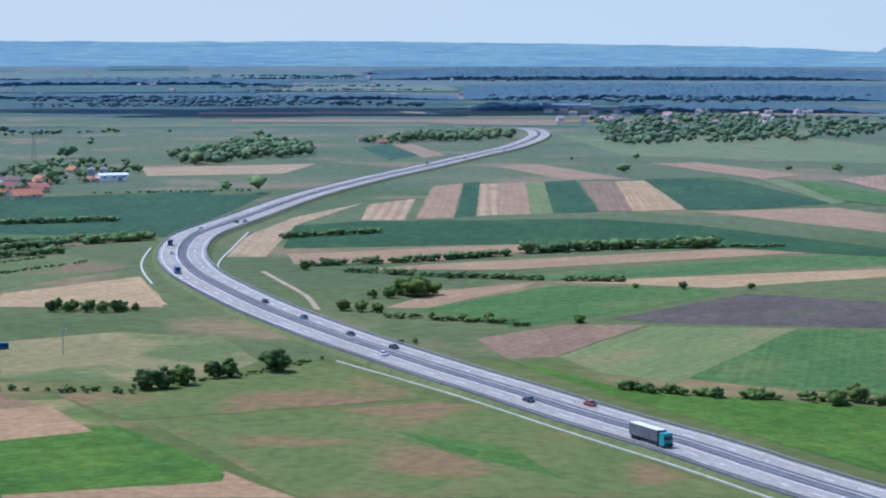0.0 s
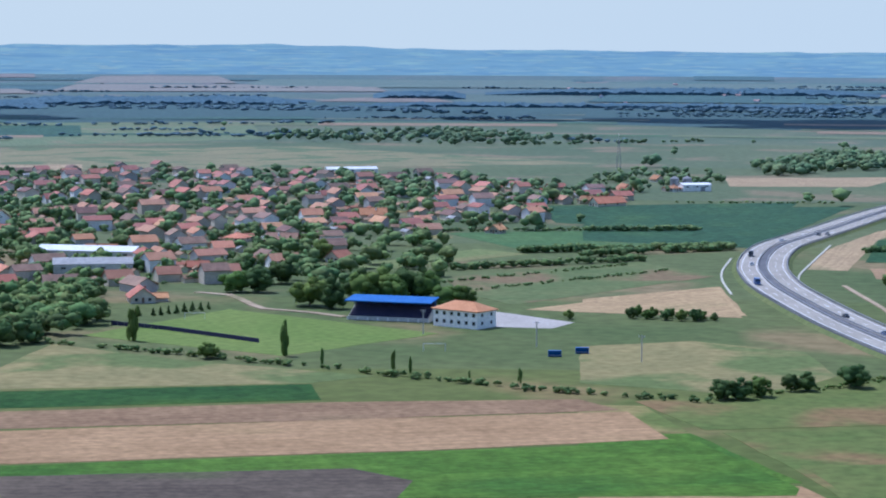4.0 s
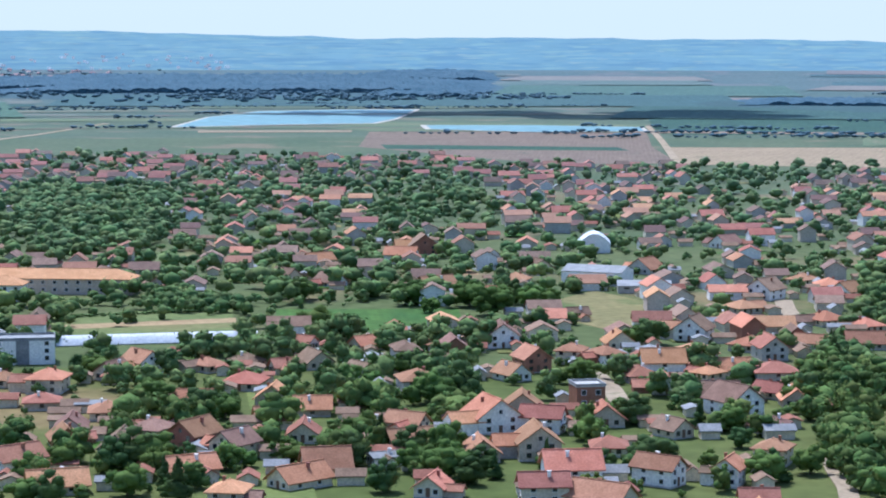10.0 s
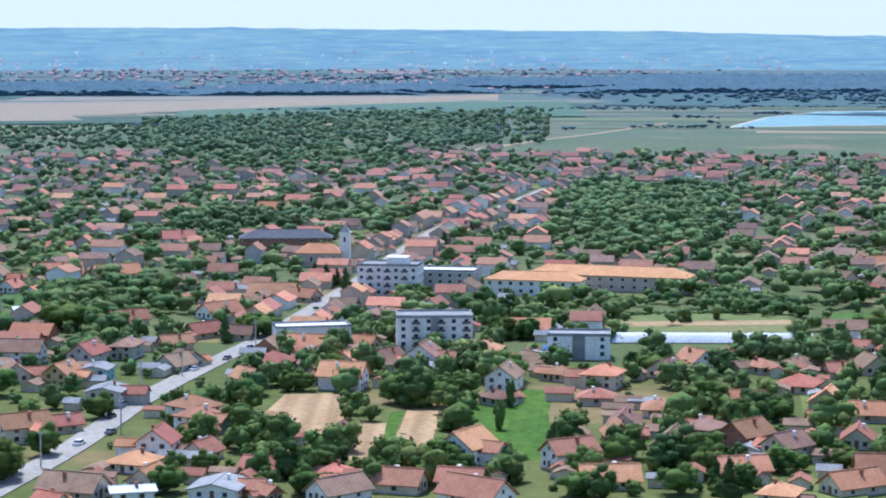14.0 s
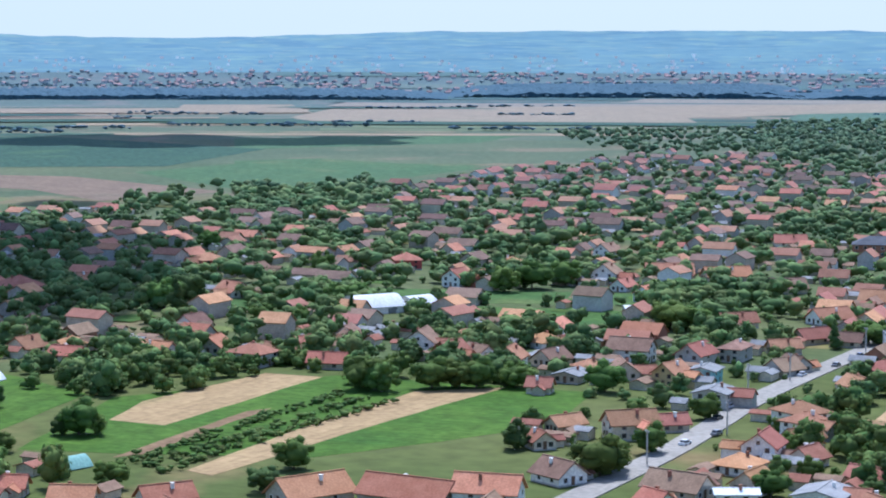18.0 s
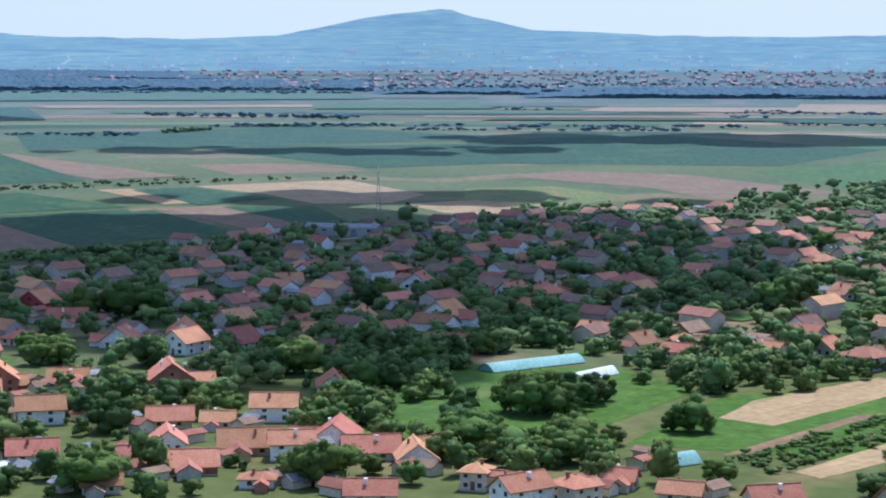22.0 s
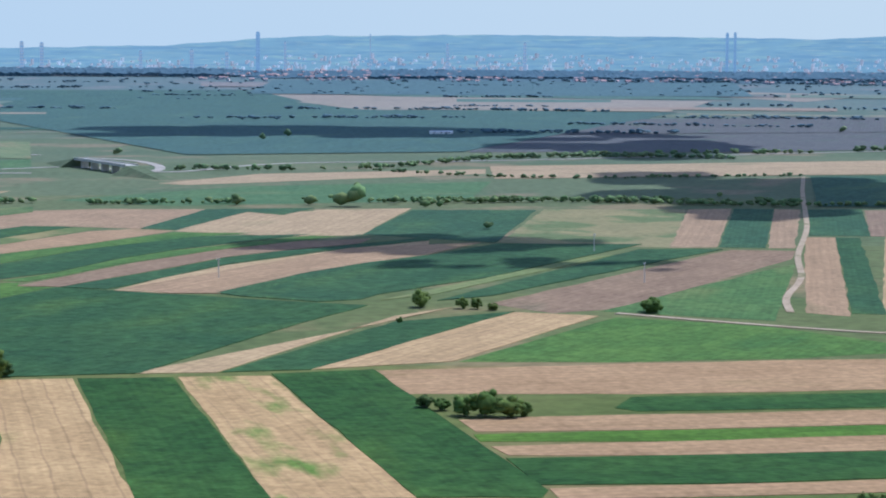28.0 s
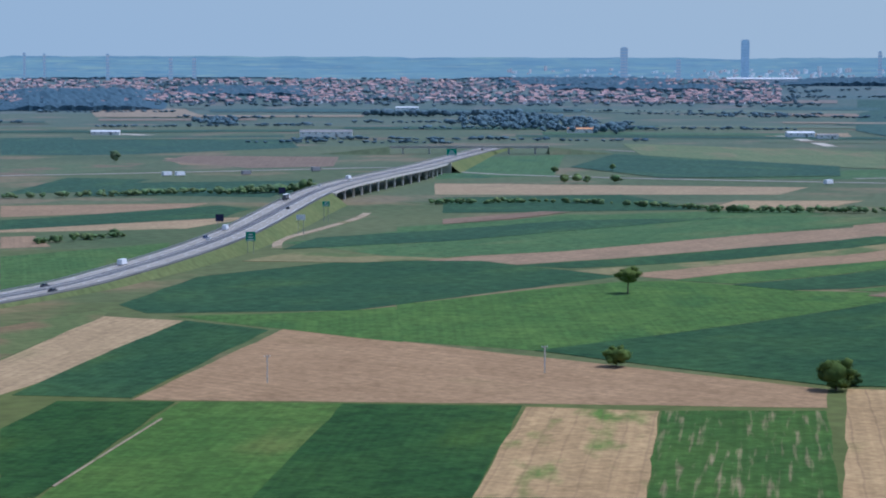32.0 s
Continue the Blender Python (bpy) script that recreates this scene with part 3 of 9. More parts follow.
field("olive", (-53, 527), (-12, 542), (15, 506), (-10, 473), (-30, 473))
field("green2", (-12, 554), (16, 534), (28, 493), (2, 527))
field("olive", (-108, 611), (-39, 676), (-4, 606), (-82, 570))
field("tan", (-173, 857), (-127, 919), (-103, 821), (-166, 821))
field("green", (-268, 1329), (-111, 1416), (-137, 1102), (-226, 1118))
field("tan", (-99, 1002), (-100, 1102), (-83, 1224), (-49, 1329), (-79, 1169), (-81, 1002))
field("stripe", (-45, 1320), (-17, 1367), (-21, 1205), (-45, 1205))
field("soil", (-7, 1482), (14, 1511), (6, 1221), (-15, 1213))
field("green", (14, 1511), (26, 1522), (18, 1232), (7, 1221))
field("stripe", (25, 1505), (39, 1511), (31, 1240), (19, 1232))
field("soil", (39, 1511), (57, 1522), (50, 1244), (31, 1240))
field("pale", (57, 1522), (70, 1523), (63, 1252), (50, 1244))
field("green", (70, 1523), (93, 1541), (90, 1265), (63, 1252))
field("brown", (95, 1529), (120, 1529), (109, 1265), (91, 1265))
field("wheat", (120, 1529), (141, 1541), (142, 1277), (109, 1265))
field("green", (142, 1553), (200, 1572), (235, 1330), (184, 1286), (142, 1277))
field("soil", (164, 1749), (206, 1765), (262, 1605), (226, 1553))
field("soil", (148, 1265), (232, 1295), (251, 1245), (228, 1129))
field("soil", (42, 1710), (74, 1748), (134, 1553), (86, 1553))
field("pale", (224, 1553), (238, 1553), (245, 1330), (233, 1321))
field("bright", (246, 1554), (283, 1402), (264, 1308), (242, 1353))
field("soil", (278, 1554), (323, 1605), (288, 1428))
field("green", (-79, 1169), (-44, 1198), (86, 1213), (137, 1169), (211, 1043), (203, 1003), (136, 1043), (43, 1066), (-76, 1043))
field("soil", (-72, 1015), (41, 1066), (41, 1029), (-9, 977), (-66, 970))
field("soil", (-35, 946), (-6, 970), (139, 1043), (182, 1029), (28, 946))
field("green2", (27, 919), (179, 1011), (203, 1003), (195, 965), (46, 904))
field("wheat", (45, 898), (192, 951), (186, 919), (110, 877), (73, 891))
field("soil", (-22, 812), (-1, 867), (38, 898), (31, 877), (-5, 812))
field("green2", (-11, 804), (45, 887), (103, 877), (110, 858), (63, 796), (23, 756), (19, 779))
field("dark", (60, 779), (119, 858), (168, 830), (153, 754), (79, 768))
field("brown", (11, 728), (43, 764), (72, 764), (35, 686), (20, 682))
field("pale", (36, 686), (72, 759), (122, 753), (75, 648), (68, 634), (47, 653))
field("green2", (121, 749), (152, 752), (124, 611), (99, 621), (72, 642))
field("bright", (30, 664), (53, 621), (120, 591), (102, 499), (50, 606), (20, 676))
field("soil", (-184, 2822), (147, 2784), (129, 2515), (23, 2547), (-43, 2633))
field("tan", (-232, 1694), (-100, 1748), (-118, 1617), (-214, 1590))
field("green", (-74, 1999), (-50, 2073), (-21, 1874), (-43, 1788))
field("soil", (-50, 2073), (-29, 2073), (3, 1874), (-16, 1830))
field("pale", (119, 2254), (356, 2255), (406, 2022), (352, 1749), (152, 1875))
field("green", (-301, 569), (-206, 615), (-194, 588), (-287, 542))
field("brown", (-285, 537), (-190, 585), (-124, 610), (-109, 595), (-178, 558), (-269, 514))
field("soil", (-267, 511), (-178, 558), (-107, 593), (-89, 554), (-141, 523), (-234, 476), (-243, 473))
field("bright", (-239, 471), (-141, 521), (-81, 552), (-50, 499), (-50, 491), (-132, 464), (-230, 455))
field("dark", (-232, 460), (-155, 493), (-137, 483), (-135, 462), (-217, 435))
field("dry", (-303, 574), (-317, 674), (-260, 650), (-192, 636), (-207, 617))
field("pitch", (-317, 697), (-295, 783), (-200, 738), (-234, 669))
field("tan", (-187, 816), (-131, 915), (-104, 814), (-170, 814))
field("olive", (-249, 920), (-177, 1013), (-135, 961), (-195, 829), (-221, 861))
field("green2", (-306, 1140), (-184, 1213), (-149, 1099), (-239, 1051))
field("pale", (-304, 953), (-266, 1057), (-236, 1036), (-283, 947))
field("dry", (-1020, 1863), (-701, 2088), (-356, 1865), (-723, 1625), (-900, 1644))
field("pale", (-1297, 2369), (-994, 2725), (-802, 2234), (-1037, 1894))
field("green", (-304, 1351), (-149, 1437), (-145, 1249), (-181, 1215), (-263, 1225))
field("paving", (-200, 808), (-161, 782), (-165, 763), (-189, 761))
field("brown", (-1616, 1833), (-1377, 2025), (-1173, 1735), (-1002, 1522), (-1076, 1443), (-1392, 1563))
field("green", (-1405, 1610), (-1199, 1715), (-1153, 1668), (-1342, 1546))
field("tan", (-1163, 1743), (-889, 1959), (-737, 1625), (-992, 1508))
field("green", (-1764, 2593), (-1286, 2830), (-1009, 2224), (-1312, 1982), (-1435, 2122))
field("pale", (-1740, 1876), (-1797, 2059), (-1499, 2204), (-1369, 2012), (-1626, 1845))
field("bright", (-569, 592), (-518, 638), (-484, 599), (-516, 538))
field("dry", (-503, 668), (-514, 720), (-465, 696), (-430, 620), (-471, 638))
field("tan", (-572, 529), (-549, 554), (-528, 538), (-552, 511))
field("pale", (-774, 717), (-755, 731), (-728, 702), (-735, 681))
field("stripe", (-528, 329), (-518, 346), (-457, 301), (-489, 295))
field("stripe", (-485, 341), (-480, 348), (-427, 308), (-431, 297))
field("stripe", (-477, 316), (-471, 325), (-430, 294), (-435, 288))
field("bright", (-497, 387), (-488, 395), (-408, 327), (-412, 314), (-469, 343))
field("pale", (-625, 516), (-586, 587), (-530, 531), (-569, 487))
field("tan", (-599, 505), (-562, 564), (-553, 555), (-589, 497))
field("bright", (-485, 336), (-484, 340), (-431, 297), (-432, 295))
field("green2", (-856, 281), (-798, 381), (-765, 360), (-808, 270))
field("bright", (-787, 292), (-750, 348), (-705, 326), (-731, 290))
field("green2", (-1826, 482), (-1840, 560), (-1657, 645), (-1573, 557), (-1459, 424), (-1475, 389))
field("green2", (-2254, 595), (-2258, 932), (-2086, 806), (-2017, 533))
field("tan", (-2867, 834), (-2666, 1125), (-2888, 2217), (-3030, 2325), (-3164, 1777), (-3260, 1020))
field("bright", (-540, 87), (-612, 126), (-631, 198), (-575, 258), (-527, 225), (-506, 153), (-525, 112))
field("tan", (-575, 117), (-602, 132), (-642, 179), (-629, 193), (-562, 129))
field("tan", (-500, 120), (-541, 157), (-594, 210), (-592, 238), (-550, 188), (-492, 124))
field("brown", (-522, 107), (-576, 155), (-579, 163), (-524, 116))
field("green2", (-826, 208), (-853, 260), (-825, 249), (-797, 210))
field("green", (-2228, 191), (-2387, 405), (-2018, 564), (-1757, 405), (-1819, 155))
# duller crop kind here imitates bands of cloud shade
field("green2", (-1685, 365), (-1820, 518), (-1695, 657), (-1563, 552), (-1471, 387))
field("brown", (-1638, 168), (-1705, 223), (-1646, 309), (-1444, 376), (-1385, 278), (-1505, 255))
field("tan", (-3324, 452), (-3357, 1012), (-3012, 900), (-3059, 440))
field("tan", (-2751, 799), (-3344, 1065), (-3328, 1740), (-2685, 1404), (-2658, 937))
field("pale", (-1507, 128), (-1521, 191), (-1424, 230), (-1314, 171), (-1286, 109))
field("tan", (-720, -286), (-733, -201), (-691, -193), (-651, -171), (-601, -148), (-557, -111), (-539, -115), (-538, -137), (-587, -184), (-625, -228), (-694, -271))
field("bright", (-656, -151), (-687, -126), (-704, -83), (-637, -87), (-598, -136))
field("wheat", (-1074, -485), (-1090, -466), (-798, -324), (-765, -346))
field("green", (-1096, -468), (-1106, -444), (-832, -309), (-804, -300), (-799, -320))
field("tan", (-1283, -546), (-1301, -518), (-885, -319), (-878, -326), (-1104, -440))
field("green", (-1301, -516), (-1354, -412), (-1227, -346), (-1115, -422))
field("brown", (-1116, -420), (-1152, -354), (-963, -253), (-938, -249), (-885, -319))
field("tan", (-1354, -410), (-1400, -337), (-1263, -289), (-1219, -344))
field("brown", (-1220, -340), (-1251, -284), (-1006, -191), (-960, -231))
field("green", (-1192, -351), (-1196, -334), (-961, -229), (-963, -242))
field("green", (-1251, -284), (-1275, -242), (-1058, -156), (-1006, -191))
field("brown", (-1266, -227), (-1279, -175), (-1073, -94), (-1059, -150))
field("wheat", (-1407, -267), (-1412, -245), (-1287, -195), (-1273, -214))
field("bright", (-1395, -334), (-1417, -271), (-1281, -218), (-1259, -286))
# dark maize colour stands in for cloud shade on this field
field("green", (-1423, -247), (-1482, -171), (-1345, -91), (-1287, -193))
field("green", (-1279, -174), (-1327, -90), (-1147, -55), (-1073, -94))
field("green", (-1597, -720), (-1776, -520), (-1995, -248), (-1603, -138), (-1450, -365), (-1308, -590))
field("tan", (-1795, -809), (-2107, -611), (-2126, -265), (-1992, -341), (-1795, -521), (-1611, -726))
field("brown", (-1965, -285), (-1998, -238), (-1654, -71), (-1618, -131))
field("green", (-3097, -1394), (-3354, -1029), (-3245, -388), (-2865, -416), (-2705, -830), (-2854, -1285))
field("soil", (-1042, -516), (-1050, -502), (-746, -350), (-746, -368))
field("green", (-1050, -502), (-1056, -491), (-760, -342), (-754, -353))
field("brown", (-1236, -572), (-1270, -541), (-1089, -455), (-1069, -491))
field("green", (-1219, -601), (-1243, -577), (-1069, -491), (-1053, -519))
field("brown", (-696, -478), (-817, -494), (-954, -512), (-970, -485), (-930, -467), (-712, -430), (-686, -442))
field("green2", (-702, -431), (-869, -452), (-911, -455), (-717, -366))
field("bright", (-562, -397), (-690, -417), (-701, -362), (-682, -286), (-635, -316), (-590, -359))
field("soil", (-530, -407), (-624, -322), (-671, -271), (-623, -235), (-541, -319), (-500, -373))
field("green", (-516, -312), (-535, -318), (-620, -228), (-607, -206), (-515, -304))
field("soil", (-474, -335), (-491, -321), (-605, -204), (-590, -189), (-498, -280), (-462, -321))
field("bright", (-458, -319), (-588, -188), (-583, -181), (-486, -267), (-451, -312))
field("soil", (-447, -306), (-579, -180), (-563, -166), (-469, -258), (-440, -296))
field("green", (-436, -294), (-558, -163), (-538, -142), (-438, -241), (-414, -270))
field("soil", (-412, -266), (-536, -139), (-519, -135), (-453, -205), (-403, -257))
field("green", (-1528, -753), (-1812, -476), (-1422, -374), (-1243, -607))
field("tan", (-1477, -1015), (-2133, -561), (-1855, -488), (-1538, -766), (-1344, -919))
field("dark", (-1953, -1377), (-2717, -960), (-2799, -738), (-2205, -1001), (-1973, -1220))
field("dark", (-1899, -1332), (-2324, -1106), (-2543, -785), (-2192, -767), (-1851, -957), (-1657, -1160))
field("dry", (-1117, -727), (-1172, -661), (-946, -539), (-916, -623))
field("soil", (-1173, -659), (-1195, -641), (-962, -524), (-945, -541))
field("green", (-1196, -640), (-1208, -619), (-974, -503), (-962, -523))
field("soil", (-1208, -619), (-1216, -605), (-981, -491), (-974, -502))
field("tan", (-3500, -2128), (-3604, -1636), (-3335, -1660), (-3452, -2039))
field("soil", (-895, -963), (-951, -931), (-979, -883), (-862, -818), (-852, -859), (-826, -889))
field("wheat", (-448, -483), (-463, -468), (-348, -333), (-330, -357))
field("green", (-464, -467), (-483, -446), (-366, -309), (-348, -333))
field("weedy", (-484, -445), (-503, -425), (-386, -284), (-366, -309))
field("green", (-506, -427), (-532, -408), (-410, -265), (-403, -262), (-386, -284))
field("tan", (-480, -461), (-609, -473), (-677, -482), (-642, -483), (-498, -442))
field("green", (-499, -441), (-629, -473), (-681, -456), (-520, -423))
field("wheat", (-520, -423), (-679, -455), (-689, -424), (-561, -399))
field("green", (-909, -705), (-1062, -785), (-1110, -728), (-913, -623))
field("tan", (-1003, -834), (-1059, -788), (-909, -705), (-860, -781))
field("green2", (-982, -1005), (-1161, -1006), (-1317, -903), (-1150, -806), (-992, -918))
field("tan", (-1146, -1071), (-1280, -1091), (-1444, -996), (-1394, -961), (-1145, -1043))
field("tan", (-2960, -2537), (-3259, -1789), (-2951, -1679), (-2597, -2016))
field("green", (-2703, -2904), (-3029, -2596), (-2597, -2016), (-2829, -1609), (-1655, -1167), (-1448, -1320), (-1904, -2047))
field("soil", (-259, -576), (-372, -695), (-383, -666), (-442, -485), (-419, -460), (-351, -511))
field("green", (-233, -602), (-297, -676), (-353, -736), (-366, -695), (-260, -579))
field("tan", (-255, -670), (-332, -765), (-352, -736), (-247, -619), (-230, -604))
field("olive", (-287, -753), (-347, -788), (-331, -762), (-256, -673))
field("green", (-353, -796), (-427, -877), (-521, -906), (-574, -873), (-586, -780), (-421, -731), (-350, -764))
field("green2", (-188, -465), (-269, -565), (-307, -538), (-281, -494), (-224, -434), (-184, -459))
field("green", (-209, -549), (-240, -585), (-268, -566), (-183, -460), (-176, -464))
field("green", (-307, -538), (-348, -508), (-266, -408), (-224, -434))
field("weedy", (-348, -506), (-375, -480), (-299, -387), (-266, -408))
field("gappy", (-376, -480), (-415, -456), (-336, -364), (-299, -387))
field("green2", (-540, -1010), (-781, -1094), (-933, -975), (-647, -906), (-551, -894))
field("tan", (-880, -1402), (-1089, -1220), (-1016, -1168), (-811, -1292))
field("soil", (-514, -1342), (-640, -1297), (-585, -1241), (-479, -1252))
field("green", (-471, -1231), (-585, -1241), (-641, -1236), (-588, -1185), (-448, -1172))
field("soil", (-872, -1862), (-1012, -1779), (-921, -1659), (-833, -1744))
field("tan", (-448, -1172), (-590, -1158), (-537, -1118), (-438, -1147))
field("green", (-655, -1537), (-821, -1479), (-727, -1343), (-590, -1405))
field("tan", (-1427, -3321), (-1595, -3336), (-1487, -3032), (-1312, -3035))
# flat dark sheets: far woods with cloud shade painted in
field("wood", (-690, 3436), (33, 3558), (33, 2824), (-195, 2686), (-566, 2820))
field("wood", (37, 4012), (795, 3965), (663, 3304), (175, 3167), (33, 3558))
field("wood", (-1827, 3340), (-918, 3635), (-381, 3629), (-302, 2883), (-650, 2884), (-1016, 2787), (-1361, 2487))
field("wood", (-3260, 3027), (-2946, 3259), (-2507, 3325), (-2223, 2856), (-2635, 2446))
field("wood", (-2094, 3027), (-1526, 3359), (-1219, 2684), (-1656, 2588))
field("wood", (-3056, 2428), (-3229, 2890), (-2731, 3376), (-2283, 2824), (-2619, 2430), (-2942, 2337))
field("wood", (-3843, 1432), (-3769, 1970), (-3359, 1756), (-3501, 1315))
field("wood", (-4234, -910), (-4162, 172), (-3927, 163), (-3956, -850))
field("tan", (-1542, -59), (-1607, 50), (-1446, 97), (-1370, 71), (-1369, 22), (-1445, -3))
field("wheat", (-1505, -123), (-1517, -101), (-1377, -52), (-1367, -70))
# next two fields: maize kind chosen to paint in cloud shade
field("green", (-1499, -99), (-1529, -58), (-1418, -3), (-1358, -48))
field("green", (-1285, -135), (-1321, -74), (-1129, -11), (-1128, -69))
field("brown", (-1330, -75), (-1358, -34), (-1171, 28), (-1146, -2))
field("green", (-1344, -34), (-1350, 22), (-1230, 39), (-1192, 19))
field("brown", (-1815, -74), (-1833, -8), (-1721, 72), (-1675, -33))
field("green", (-2087, -74), (-2238, 418), (-1910, 357), (-1752, 73))
# darkened by crop kind to imitate a cloud's shadow
field("green", (-2437, -286), (-2605, 41), (-2302, 260), (-2111, -21), (-2085, -234))
field("tan", (-1360, 78), (-1395, 130), (-1362, 179), (-1260, 133), (-1288, 97))
field("pale", (-1447, 127), (-1421, 176), (-1362, 175), (-1380, 128))
field("wood", (-3652, -2797), (-4448, -1174), (-4264, -1125), (-3447, -2641))
field("dark", (-2411, -1538), (-2937, -1330), (-2364, -1070), (-1961, -1382))
field("green2", (-2987, -2586), (-3641, -2170), (-3314, -1776), (-3030, -2279))
field("tan", (-1734, -2025), (-1848, -2001), (-1746, -1881), (-1651, -1918))
field("pale", (-1425, -1894), (-1531, -1603), (-1312, -1373), (-1228, -1589))
field("green", (-909, -2373), (-1223, -2284), (-1082, -1985), (-854, -1937), (-763, -1991))
field("bright", (-1093, -1731), (-1224, -1717), (-1013, -1435), (-907, -1445))
field("green2", (-1120, -1390), (-1312, -1373), (-1208, -1264), (-1094, -1350))
field("green2", (-387, -1012), (-490, -1040), (-442, -944), (-372, -875), (-322, -843))
field("green", (-468, -1223), (-636, -1274), (-638, -1237), (-590, -1178), (-444, -1161))
field("tan", (-449, -1149), (-592, -1162), (-601, -1177), (-458, -1171))
field("soil", (-428, -1119), (-446, -1116), (-429, -1051), (-403, -1055))
field("green", (-607, -1415), (-715, -1526), (-773, -1426), (-700, -1325))
field("brown", (-848, -1816), (-909, -1891), (-1022, -1798), (-934, -1652), (-859, -1665))
field("olive", (-689, -1798), (-829, -1792), (-728, -1673), (-636, -1661))
field("green", (-673, -1612), (-720, -1557), (-616, -1445), (-554, -1447))
field("green2", (-644, -1066), (-811, -1080), (-929, -1056), (-919, -1013), (-712, -958), (-556, -921))
field("green", (-1099, -1534), (-1276, -1707), (-1306, -1423), (-1205, -1312), (-1069, -1364))
field("soil", (-553, -890), (-589, -897), (-648, -910), (-729, -920), (-850, -926), (-909, -937), (-945, -935), (-986, -883), (-860, -817), (-845, -863), (-834, -878), (-798, -869), (-717, -859), (-638, -850), (-572, -848))
field("green", (-862, -819), (-986, -883), (-1036, -840), (-981, -819), (-988, -852), (-866, -797))
field("tan", (-860, -793), (-933, -829), (-985, -849), (-979, -805), (-1026, -831), (-1071, -793), (-1004, -757), (-901, -704), (-872, -729), (-868, -763))
field("bright", (-446, -739), (-475, -744), (-524, -756), (-572, -762), (-595, -752), (-606, -726), (-613, -697), (-636, -673), (-625, -663), (-633, -650), (-583, -635), (-516, -619), (-449, -605), (-416, -601), (-400, -627), (-390, -647))
field("green", (-416, -600), (-449, -605), (-515, -617), (-582, -633), (-632, -648), (-637, -624), (-648, -567), (-656, -531), (-662, -511), (-605, -497), (-545, -479), (-482, -459), (-447, -490), (-430, -544))
field("green", (-574, -846), (-635, -845), (-717, -859), (-798, -869), (-834, -878), (-845, -853), (-761, -829), (-681, -816), (-630, -816), (-588, -821))
field("dry", (-583, -811), (-628, -814), (-679, -814), (-761, -829), (-842, -851), (-853, -837), (-836, -832), (-738, -803), (-667, -799), (-597, -786), (-586, -789))
field("soil", (-590, -785), (-665, -797), (-738, -803), (-831, -827), (-857, -819), (-863, -795), (-782, -777), (-708, -771), (-639, -766), (-600, -757))
field("bright", (-597, -753), (-637, -764), (-706, -769), (-779, -775), (-855, -788), (-879, -754), (-844, -762), (-762, -758), (-675, -735), (-644, -732), (-609, -730))
field("green", (-606, -726), (-673, -733), (-760, -756), (-844, -762), (-891, -726), (-779, -721), (-730, -711), (-673, -690), (-637, -688), (-613, -697))
field("bright", (-634, -684), (-671, -688), (-728, -709), (-776, -719), (-886, -721), (-892, -708), (-859, -707), (-795, -706), (-730, -697), (-660, -677), (-640, -673))
field("brown", (-626, -664), (-657, -673), (-726, -693), (-793, -704), (-857, -705), (-892, -686), (-865, -673), (-813, -679), (-772, -679), (-720, -666), (-675, -657), (-635, -648))
field("green", (-634, -647), (-672, -654), (-716, -662), (-770, -677), (-811, -677), (-888, -669), (-918, -668), (-903, -657), (-834, -661), (-746, -656), (-673, -635), (-640, -627))
field("tan", (-639, -622), (-681, -637), (-742, -653), (-832, -660), (-900, -655), (-845, -615), (-794, -614), (-748, -609), (-674, -592), (-656, -589), (-643, -601))
field("green", (-658, -584), (-745, -606), (-790, -611), (-841, -611), (-755, -549), (-676, -525), (-659, -533), (-655, -569))
field("dry", (-961, 1932), (-870, 1992), (-668, 1946), (-656, 1761), (-835, 1677))
field("green", (-659, -574), (-756, -599), (-908, -619), (-952, -561), (-773, -532), (-667, -529))
field("pale", (-679, -517), (-709, -513), (-895, -542), (-880, -548))
field("green", (-691, -499), (-719, -492), (-953, -516), (-927, -548))
field("soil", (-645, -623), (-843, -661), (-908, -629), (-829, -610), (-662, -576), (-645, -597))
field("bright", (-633, 9), (-681, 53), (-664, 105), (-621, 120), (-533, 65), (-518, 31), (-545, 8))
field("green2", (-631, 11), (-673, 50), (-627, 66), (-581, 40), (-601, 19))
field("bright", (-354, -751), (-390, -738), (-425, -731), (-442, -733), (-390, -642), (-383, -658), (-370, -700))
field("green", (-800, -1264), (-922, -1225), (-879, -1079), (-722, -1141))
field("tan", (-882, -1083), (-948, -1135), (-1023, -1090), (-943, -1046))
field("green2", (-568, -897), (-637, -893), (-905, -946), (-933, -975), (-846, -1018), (-696, -976), (-608, -960))
field("green", (-522, -975), (-621, -972), (-804, -1013), (-849, -1021), (-752, -1054), (-654, -1033), (-569, -1025))
field("brown", (-675, -1067), (-729, -1079), (-795, -1108), (-782, -1121), (-695, -1099))
field("dry", (-476, -930), (-521, -961), (-540, -928), (-568, -890), (-521, -895))


LAKES = []


def lake(*pts):
    k = len(pts)
    v = [(x, y, 0.62 + land(math.hypot(x, y))) for x, y in pts]
    cx, cy = sum(p[0] for p in v) / k, sum(p[1] for p in v) / k
    rim = [(cx + (x - cx) * 1.05 + 6 * noise.noise((x * 0.01, y * 0.01, 1)), cy + (y - cy) * 1.05, z - 0.1) for x, y, z in v]
    ob = new("shore", mesh_of("shore", rim, [tuple(range(k))], M["sand"]))
    tagged(ob, "pale gravel shore of the quarry lake", "shore", kind="structure")
    ob = new("water", mesh_of("water", v, [tuple(range(k))], M["water"]))
    tagged(ob, "turquoise water of a gravel quarry lake", "lake", kind="structure")
    FIELDS.append(list(pts))
    LAKES.append(list(pts))


